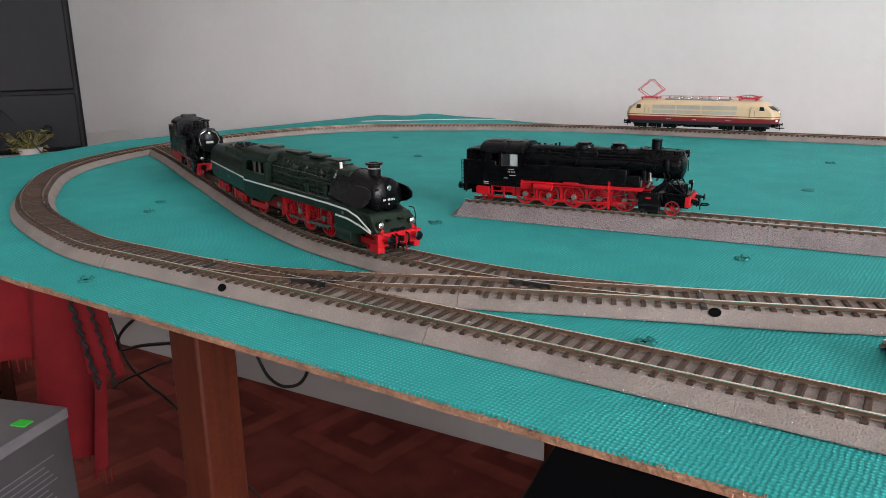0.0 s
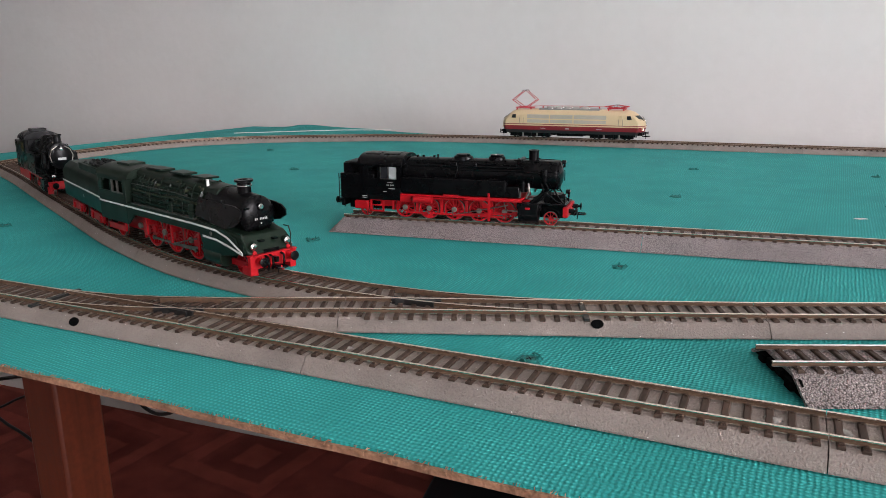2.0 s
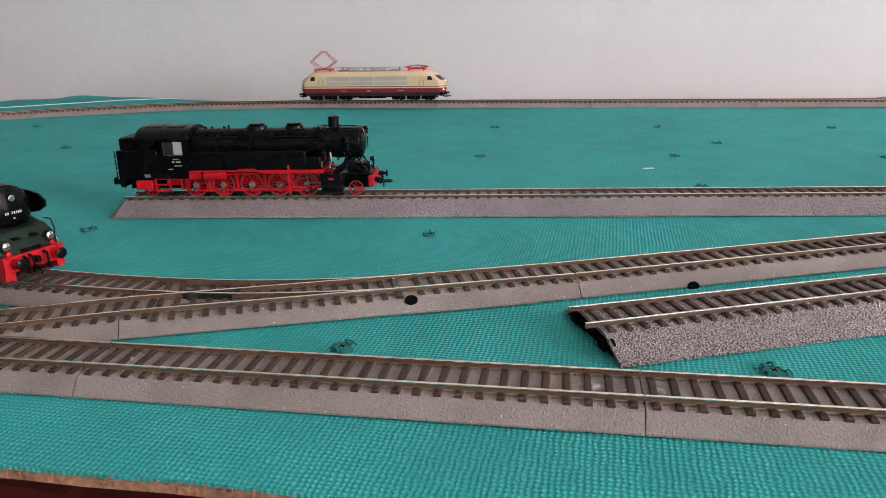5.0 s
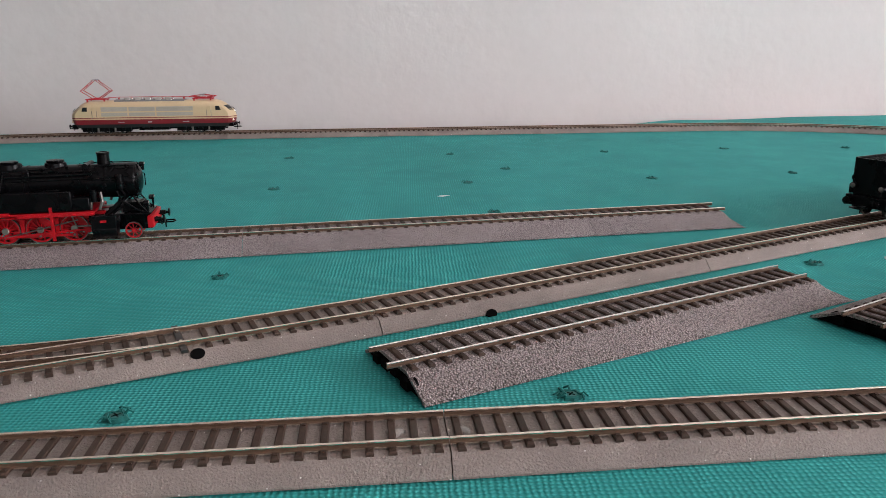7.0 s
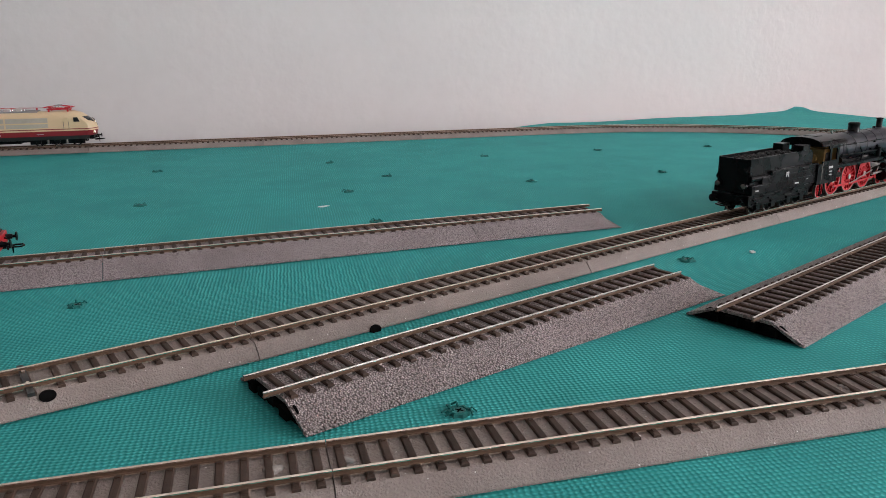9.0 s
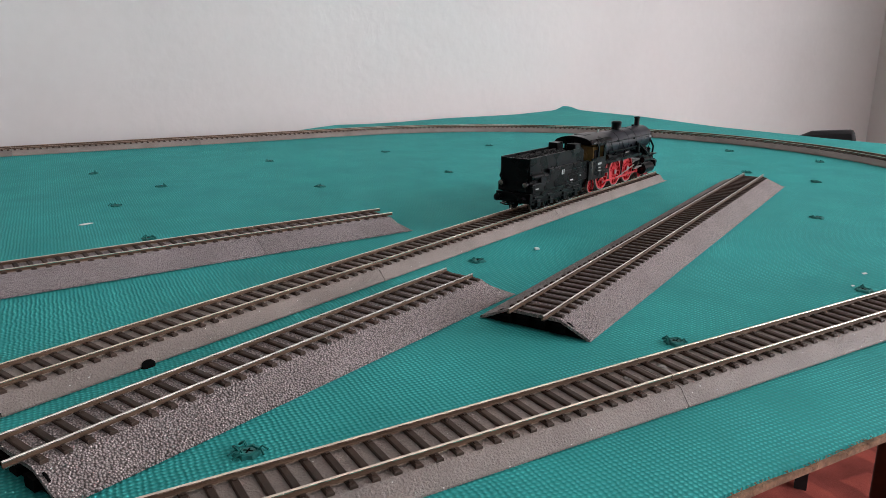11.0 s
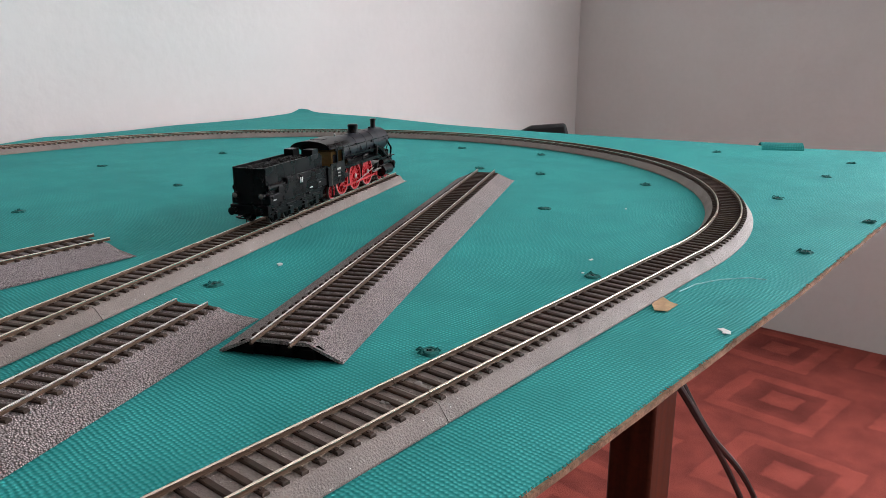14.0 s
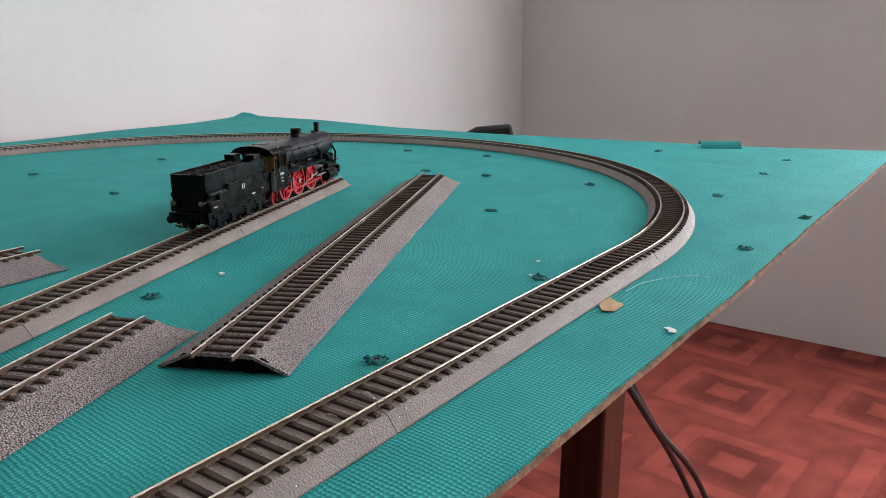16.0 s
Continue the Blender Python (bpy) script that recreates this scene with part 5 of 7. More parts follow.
        part("step_board", Shape().box(-124, -60, min(k * 12.5, k * 15.4), max(k * 12.5, k * 15.4), 27.2, 27.9), STEEL, t)
        part("feed_pump", Shape().lathe((-64, k * 13.4, 27.5), (0, 0, 1), [(0, 1.8), (3, 1.9), (3.2, 2.5), (4, 2.5), (4.2, 1.8), (8, 1.8), (8.6, 0.1)], 14), G, t)
        for x in (-98, -70):
            part("valve_cover", Shape().rod((x, k * 10.5, 42), (x, k * 13, 42.6), 1.1, n=10), OLIVE, t)
    # cab
    for k in (-1, 1):
        y = 15.6 * k
        s = Shape().box(-160, -128, y - 0.6, y + 0.6, 13, 33).box(-160, -156, y - 0.6, y + 0.6, 33, 42).box(-146, -143.5, y - 0.6, y + 0.6, 33, 42).box(-131, -128, y - 0.6, y + 0.6, 33, 42)
        s.box(-160, -128, y - 0.6, y + 0.6, 41, 43.5)
        part("cab_side", s, G, t, bevel=0.2)
        part("window_frame", Shape().box(-143.8, -130.8, y - 0.75, y + 0.75, 32.4, 33.1).box(-143.8, -143.1, y - 0.75, y + 0.75, 33, 41).box(-137.6, -137, y - 0.75, y + 0.75, 33, 41), STEEL, t)
    part("cab_front", Shape().box(-129.5, -128, -15.4, 15.4, 26, 44), G, t)
    part("cab_roof", Shape().prism_x(arch(16.2, 42.8, 43.4, 6.6, 14), -162, -125), G, t, bevel=0.3)
    part("roof_vent", Shape().box(-152, -138, -6, 6, 49, 51), G, t, bevel=0.4)
    # tender, turned to follow the curve
    skip = ("wheel", "tyre", "axle", "coupling_rod", "connecting_rod", "valve_gear", "brake_shoe")
    for ob in t.children_recursive:
        if ob.type == "MESH" and ob.name.split(".")[0] not in skip:
            for v in ob.data.vertices:
                if v.co.x < -0.052:
                    v.co.x = -0.052 + (v.co.x + 0.052) * 1.25
                if v.co.z > 0.0275 and v.co.x > -0.056:
                    v.co.z -= 0.003
    b, ang2 = chord(d_front + 0.205, d_front + 0.295)
    w2 = Vector((math.cos(radians(ang2)), math.sin(radians(ang2))))
    o2 = b + w2 * 0.012
    local = m.inverted() @ pose(o2.x, o2.y, 0.0094, 0, 0, ang2)
    pts = [(-14.8, 13), (14.8, 13), (15.4, 16), (15.4, 33), (13, 37), (9, 40), (-9, 40), (-13, 37), (-15.4, 33), (-15.4, 16)]
    td = part("tender", Shape().prism_x(pts, -112, 0), G, t, bevel=0.5)
    td.matrix_local = local
    part("coal_bunker", Shape().box(-70, -6, -12, 12, 38, 43).box(-66, -10, -10, 10, 42.5, 43.6), G, td, bevel=0.5)
    s = Shape()
    for i in range(130):
        x, y, z, r = random.uniform(-64, -12), random.uniform(-9, 9), random.uniform(43, 45), random.uniform(0.9, 1.9)
        s.lathe((x, y, z - r), (random.uniform(-0.4, 0.4), random.uniform(-0.4, 0.4), 1), [(0, r * 0.5), (r * 0.7, r), (r * 1.6, r * 0.6), (r * 1.7, 0.1)], 5)
    tagged(part("coal_heap", s, COAL, td), kind="stuff")
    for k in (-1, 1):
        y = 15.75 * k
        part("lining", Shape().box(-112, 0, y - 0.2, y + 0.2, 24.6, 25.7), WHITE, td)
        for cx in (-28, -84):
            part("bogie_frame", Shape().box(cx - 18, cx + 18, k * 12 - 0.8, k * 12 + 0.8, 4, 10), RED, td, bevel=0.3)
            for dx in (-11, 11):
                part("axle_box", Shape().box(cx + dx - 2.4, cx + dx + 2.4, k * 13 - 1, k * 13 + 1.2, 4, 8.5), RED, td, bevel=0.3)
    axle_set(td, [-39, -17, -95, -73], 5.7, 10, weight=False)
    plate_bars(td, [(-48, -15.8, 19, 1.2, 2, "side"), (-48, 15.8, 19, 1.2, 2, "side")])
    return t


green_express(SIDING, nearest(SIDING, (-0.130, 0.229)))


# ---------- small black tank engine behind it ----------
def small_tank_engine(m):
    t = thing("small_tank_engine", "small black model tank engine with red wheels, behind the express", "model engine", m)
    B = BLACKPAINT
    part("frame", Shape().box(-84, 62, -5, 5, 5, 14), B, t)
    for y in (-13.6, 13.6):
        part("side_frame", Shape().box(-82, -30, y - 0.6, y + 0.6, 6, 15).box(-30, 40, y - 0.5, y + 0.5, 13, 15.4), RED, t)
        part("guard_iron", Shape().box(57, 60, y - 1.2, y + 1.2, 2.5, 9), RED, t)
    part("buffer_beam", Shape().box(62, 65, -14.5, 14.5, 7, 14), RED, t, bevel=0.3)
    part("step", Shape().box(56, 62, -14, -11, 3, 8).box(56, 62, 11, 14, 3, 8), RED, t)
    buffer_pair(t, 65, 1, 11)
    buffer_pair(t, -85, -1, 11)
    coupler(t, 64, 1)
    axle_set(t, [-16, 6, 28], 8.0, 12)
    axle_set(t, [50, -62], 4.9, 9, weight=False)
    for y in (-9.8, 9.8):
        rods(t, [-16, 6, 28], 8.0, y, (38, 7), RED)
        part("cylinder", Shape().rod((42, y * 1.35, 7.5), (57, y * 1.35, 7.5), 4.4, n=20).box(43, 56, y * 1.35 - 3.6, y * 1.35 + 3.6, 8, 15), B, t)
        part("side_tank", Shape().box(-24, 20, y * 1.25 - 4, y * 1.25 + 4, 17, 32), B, t, bevel=0.6)
        part("pump", Shape().rod((36, y * 1.25, 18), (36, y * 1.25, 28), 2.2), B, t)
        lamp(t, 62, y * 0.95, 18.5, 1, 1.9)
    part("running_plate", Shape().box(-84, 60, -15.5, 15.5, 15.5, 16.6), B, t)
    boiler(t, -26, 40, 33.5, 10, B, (-8, 10, 28))
    boiler(t, 38, 57, 33.5, 10.2, B, (), "smokebox")
    smokebox_door(t, 57, 33.5, 9.8, B)
    part("number_plate", Shape().box(60, 60.4, -3.4, 3.4, 30.8, 32.6), LETTER, t)
    chimney(t, 48, 42.5, 50.5, 3.4, B)
    dome(t, 6, 42.5, 5, 5, B, "steam_dome")
    dome(t, 24, 42.5, 4.4, 5, B, "sand_dome")
    part("bunker", Shape().box(-84, -50, -15, 15, 14, 39), B, t, bevel=0.6)
    part("cab", Shape().box(-52, -24, -15.4, 15.4, 16, 42).box(-26, -23, -13, 13, 30, 46), B, t, bevel=0.4)
    for y in (-15.6, 15.6):
        part("window_pane", Shape().box(-46, -30, y - 0.15, y + 0.15, 31, 39.5), GLASS, t)
    part("cab_roof", Shape().prism_x(arch(16.4, 42, 42.6, 6.4, 12), -55, -21), B, t, bevel=0.3)
    part("roof_vent", Shape().box(-46, -32, -7, 7, 48, 50.5), B, t, bevel=0.4)
    for k in (-1, 1):
        handrail(t, [(-22, k * 10.8, 37), (20, k * 10.8, 37), (56, k * 10.8, 37)])
        part("front_pipe", Shape().tube([(52, k * 9, 30), (56, k * 12, 24), (52, k * 13, 15)], 1.2), B, t)
    fittings(t, -22, 56, 33.5, 10, B, 40, 21, -40, 80)
    lamp(t, 60.5, 0, 42.5, 1, 1.6)
    for k in (-1, 1):
        part("feed_pump", Shape().lathe((50, k * 12.6, 24), (0, 0, 1), [(0, 2.6), (4, 2.7), (4.2, 3.3), (5.2, 3.3), (5.4, 2.6), (11, 2.5), (12, 1.2), (12, 0.1)], 14), B, t)
        part("pump_pipe", Shape().tube([(50, k * 12.6, 24), (55, k * 13.4, 20), (58, k * 11, 16)], 0.8, 6), B, t)
        part("front_handrail", Shape().tube([(58.5, k * 3, 41.5), (58.8, k * 7.6, 39), (58.8, k * 9.6, 34), (58.6, k * 8.4, 29)], 0.4, 6), NICKEL, t)
        part("smoke_lifter_stay", Shape().rod((46, k * 9.5, 38), (46, k * 13, 36), 0.5, n=6), B, t)
        part("front_brace", Shape().tube([(57, k * 6, 25), (60, k * 7, 19), (62, k * 8, 15)], 0.6, 6), B, t)
        part("spring_gear", Shape().box(-26, 36, k * 6.2 - 0.4, k * 6.2 + 0.4, 6, 15), RED, t)
    part("front_ring", Shape().lathe((57.2, 0, 33.5), (1, 0, 0), [(-1, 10.6), (0.6, 10.6), (0.9, 9.9)], 30), B, t)
    for ob in t.children_recursive:
        if ob.type == "MESH" and ob.name.split(".")[0] not in ("wheel", "tyre", "axle", "lens"):
            for v in ob.data.vertices:
                if v.co.z > 0.0165:
                    v.co.z = 0.0165 + (v.co.z - 0.0165) * 1.13
    return t


dq = nearest(SIDING, (-0.536, 0.386))
pq, wq = SIDING.at(dq), SIDING.way(dq)
small_tank_engine(pose(pq.x, pq.y, 0.0094, 0, 0, math.degrees(math.atan2(-wq.y, -wq.x))))


# ---------- black express engine with tender ----------
def tender_express(m):
    t = thing("steam_engine_with_tender", "black model steam engine with red spoked wheels and coal tender", "model engine", m)
    B, S = BLACKPAINT, SLATE
    # origin at the middle; engine x from -25 to 122, tender from -122 to -28
    part("frame", Shape().box(-22, 112, -5.5, 5.5, 5, 15), B, t)
    for y in (-6.1, 6.1):
        part("frame_plate", Shape().box(-4, 74, y - 0.4, y + 0.4, 5, 22), RED, t)
    part("buffer_beam", Shape().box(112, 115, -14.5, 14.5, 7.5, 14), B, t, bevel=0.3)
    buffer_pair(t, 115, 1, 11.5)
    coupler(t, 114, 1)
    axle_set(t, [8, 34, 60], 12.0, 16)
    axle_set(t, [88, 103], 5.6, 10, weight=False)
    axle_set(t, [-12], 6.0, 10, weight=False)
    for y in (-9.8, 9.8):
        rods(t, [8, 34, 60], 12.0, y, (76, 8), RED)
        k = 1 if y > 0 else -1
        part("cylinder", Shape().rod((82, k * 13.2, 9), (102, k * 13.2, 9), 4.8, n=20).rod((84, k * 13, 17), (104, k * 13, 17), 2.6), B, t)
        part("running_plate", Shape().box(-8, 76, k * 10.8 - 4.2, k * 10.8 + 4.2, 24.6, 25.6).box(74, 114, k * 10.5 - 4, k * 10.5 + 4, 20, 21), B, t)
        part("plate_edge", Shape().box(-8, 76, k * 15 - 0.4, k * 15 + 0.4, 23, 25.2), B, t)
        part("splasher", Shape().prism_y([(-3 + 6 * q, 25.5 + 2.2 * math.sin(q / 12 * math.pi)) for q in range(13)] + [(69, 25), (-3, 25)], k * 9 - 1.2, k * 9 + 1.2), B, t)
        part("steam_pipe", Shape().tube([(92, k * 9.5, 30), (94, k * 12, 24), (93, k * 13, 17)], 2.0, 10), B, t)
        part("pump", Shape().rod((72, k * 13, 26), (72, k * 13, 35), 2.0), B, t)
        handrail(t, [(0, k * 12.2, 41), (50, k * 12.2, 41), (104, k * 12, 41)], 0.4)
        part("side_pipe", Shape().tube([(4, k * 13, 33), (40, k * 13, 32), (80, k * 12.4, 32), (96, k * 12, 28)], 0.8), B, t)
        part("sand_pipe", Shape().tube([(40, k * 11, 40), (44, k * 13, 32), (47, k * 9, 8)], 0.5), B, t)
        lamp(t, 114, k * 10, 19, 1, 1.9)
    boiler(t, 0, 84, 37.5, 11.8, S, (14, 34, 54, 70))
    boiler(t, 82, 106, 37.5, 11.9, S, (), "smokebox")
    smokebox_door(t, 106, 37.5, 11, B)
    part("firebox", Shape().box(-6, 16, -9, 9, 17, 36), S, t, bevel=1)
    fittings(t, 78, 112, 33, 12, B, 26, 12, -60, 70)
    fittings(t, 4, 76, 37.5, 11.9, B, 20, 13, -40, 40)
    rivets(t, [(-90, -36, 30.2, 26), (-90, -36, 27.6, 26)], 15.05, B)
    for k in (-1, 1):
        part("injector", Shape().rod((-4, k * 13.5, 17), (8, k * 13.5, 17), 2.0).tube([(-8, k * 13.5, 10), (-2, k * 13.8, 16), (6, k * 13.6, 22)], 0.7), B, t)
        part("smokebox_pipe", Shape().tube([(104, k * 11, 36), (110, k * 12.5, 28), (112, k * 11, 20)], 0.9), B, t)
    part("front_box", Shape().box(106, 113, -9, 9, 20, 26), B, t, bevel=0.6)
    chimney(t, 97, 48.4, 58, 2.4, B, 1.2)
    part("dome", Shape().lathe((52, 0, 47.5), (0, 0, 1), [(0, 5.2), (1, 4.6), (6.5, 4.3), (7.5, 4.6), (8.6, 4.6), (9.6, 3.6), (10, 0.1)], 24), B, t)
    part("valve", Shape().rod((16, 0, 48), (16, 0, 52), 0.7), CHROME, t)
    part("safety_valve", Shape().rod((88, 0, 49), (88, 0, 51), 1.2), B, t)
    # cab
    for k in (-1, 1):
        y = 15.2 * k
        s = Shape().box(-24, 0, y - 0.5, y + 0.5, 13, 31).box(-30, -24, y - 0.5, y + 0.5, 13, 29).box(-3, 0, y - 0.5, y + 0.5, 31, 43).box(-14, -11.5, y - 0.5, y + 0.5, 31, 43).box(-16, 0, y - 0.5, y + 0.5, 41, 44)
        part("cab_side", s, B, t)
        part("cab_lining", Shape().box(-22, -1, y - 0.75 if k > 0 else y + 0.55, y - 0.55 if k > 0 else y + 0.75, 25, 31), OCHRE, t)
        plate_bars(t, [(-14, 15.85 * k, 24.5, 6, 1.8, "side"), (-13, 15.85 * k, 21.5, 4, 0.8, "side"), (-13, 15.85 * k, 18.8, 4, 0.8, "side")])
        handrail(t, [(-23.5, 15.4 * k, 14), (-23.5, 15.6 * k, 30)], 0.4, STEEL)
    part("cab_front", Shape().box(-1.5, 0, -15, 15, 24, 45), OCHRE, t)
    part("cab_floor", Shape().box(-24, 0, -15, 15, 13, 15), B, t)
    part("backhead", Shape().box(-8, -2, -8, 8, 16, 26), B, t)
    part("upper_backhead", Shape().box(-8, -2, -8, 8, 26, 39).rod((-9, 0, 31), (-7, 0, 31), 3), OCHRE, t)
    part("cab_roof", Shape().prism_x(arch(17, 43.5, 44, 6.4, 14), -29, 9), B, t, bevel=0.3)
    part("roof_hatch", Shape().box(-18, -8, -5, 5, 49.2, 50.6), B, t, bevel=0.3)
    for k in (-1, 1):
        part("roof_gutter", Shape().tube([(-28, k * 14.6, 47.2), (-10, k * 14.8, 47.3), (8, k * 14.6, 47.2)], 0.35, 6), B, t)
        part("side_tank_valve", Shape().rod((6, k * 13.6, 29), (12, k * 13.6, 29), 2.2, n=14).rod((9, k * 13.6, 29), (9, k * 13.6, 34), 0.9, n=8), B, t)
        part("cab_step", Shape().box(-22, -16, k * 14.4 - 1.2, k * 14.4 + 1.2, 3.5, 4.2).box(-22, -21.3, k * 14.4 - 0.4, k * 14.4 + 0.4, 4, 13).box(-16.7, -16, k * 14.4 - 0.4, k * 14.4 + 0.4, 4, 13), B, t)
        part("valve_chest_pipe", Shape().tube([(70, k * 12, 36), (80, k * 14, 31), (90, k * 14.4, 24), (98, k * 14, 20)], 1.0, 8), B, t)
        part("slide_bar", Shape().box(66, 84, k * 13.4 - 0.6, k * 13.4 + 0.6, 11.5, 12.6), STEEL, t)
    # tender
    td = part("tender", Shape().box(-116, -32, -14.8, 14.8, 15, 22).box(-104, -34, -14.8, 14.8, 21, 27), B, t, bevel=0.6)
    part("tender_tank", Shape().box(-116, -36, -12.2, 12.2, 20, 38.5), B, td, bevel=0.4)
    part("side_box", Shape().box(-92, -33, -15, -12, 26, 31).box(-92, -33, 12, 15, 26, 31), B, td, bevel=0.6)
    part("coal_rail", Shape().box(-116, -36, -12.4, -11.4, 38, 42).box(-116, -36, 11.4, 12.4, 38, 42).box(-116.4, -115.4, -12.4, 12.4, 20, 41.5), B, td)
    part("tool_box", Shape().box(-48, -38, -12, -4, 38, 46).box(-48, -38, 4, 12, 38, 46), B, td, bevel=0.4)
    part("tender_front", Shape().box(-36, -33, -12, 12, 18, 40).box(-33, -27, -14.4, -11, 15, 30).box(-33, -27, 11, 14.4, 15, 30), B, td)
    s = Shape()
    for i in range(260):
        x, y = random.uniform(-112, -52), random.uniform(-10.4, 10.4)
        r = random.uniform(0.7, 1.5)
        z = 38.6 + 2.4 * (1 - (y / 11) ** 2) * random.uniform(0.6, 1)
        s.lathe((x, y, z - r * 0.5), (random.uniform(-0.5, 0.5), random.uniform(-0.5, 0.5), 1), [(0, r * 0.5), (r * 0.7, r), (r * 1.5, r * 0.6), (r * 1.6, 0.1)], 5)
    s.box(-114, -50, -11, 11, 37.5, 39)
    tagged(part("coal_heap", s, COAL, td), kind="stuff")
    for k in (-1, 1):
        # rolled shoulder of the tank and the boxes along the running board
        part("tank_shoulder", Shape().prism_x([(k * 11.6 + 2.6 * math.cos(a), 26.6 + 2.6 * math.sin(a)) for a in [2 * math.pi * i / 16 for i in range(16)]], -115.4, -92), B, td)
        part("grab_rail", Shape().tube([(-116.6, k * 11, 24), (-117.6, k * 11, 26), (-117.6, k * 11, 33), (-116.6, k * 11, 35)], 0.35, 6), B, td)
        for x in (-95, -74, -55):
            part("spring_pack", Shape().prism_y([(x - 6, 12.4), (x, 10.6), (x + 6, 12.4), (x, 13.6)], k * 12.4 - 0.8, k * 12.4 + 0.8), B, td)
        part("brake_pipe", Shape().tube([(-112, k * 13, 8), (-80, k * 13.4, 6.6), (-40, k * 13, 7.4)], 0.45, 6), B, td)
    part("tender_beam", Shape().box(-119, -116, -14.5, 14.5, 8, 15), B, td, bevel=0.3)
    buffer_pair(td, -119, -1, 11.5)
    coupler(td, -118, -1)
    for k in (-1, 1):
        part("tender_frame", Shape().box(-114, -34, k * 11.5 - 0.7, k * 11.5 + 0.7, 6, 15), B, td)
        for x in (-104, -85, -64, -46):
            part("axle_box", Shape().box(x - 2.6, x + 2.6, k * 12.6 - 1, k * 12.6 + 1.4, 3.5, 9).box(x - 6, x + 6, k * 12.8 - 0.6, k * 12.8 + 0.8, 10, 11.6), B, td, bevel=0.3)
        lamp(t, -119, k * 10, 21.5, -1, 2.3, lens=STEEL)
        part("step", Shape().box(-112, -106, k * 14 - 1.5, k * 14 + 1.5, 4, 4.8).box(-40, -34, k * 14 - 1.5, k * 14 + 1.5, 4, 4.8), B, td)
        plate_bars(td, [(-74, 15.2 * k, 24.2, 1.2, 4, "side"), (-71.5, 15.2 * k, 24.2, 1.2, 4, "side")])
        plate_bars(td, [(-112, 14.95 * k, 17.4, 4, 0.9, "side"), (-60, 14.95 * k, 17.4, 5, 0.9, "side"), (-44, 14.95 * k, 19, 2, 0.9, "side")])
    axle_set(td, [-104, -85, -64, -46], 5.6, 10, B, weight=False)
    for ob in t.children_recursive:
        if ob.type == "MESH" and ob.name.split(".")[0] not in ("wheel", "tyre", "axle", "coupling_rod"):
            for v in ob.data.vertices:
                if v.co.z > 0.020:
                    v.co.z = 0.020 + (v.co.z - 0.020) * 0.92
    return t


dl = nearest(LEAD, (0.540, 0.4843))
tender_express(at_line(LEAD, dl, 0.0094))


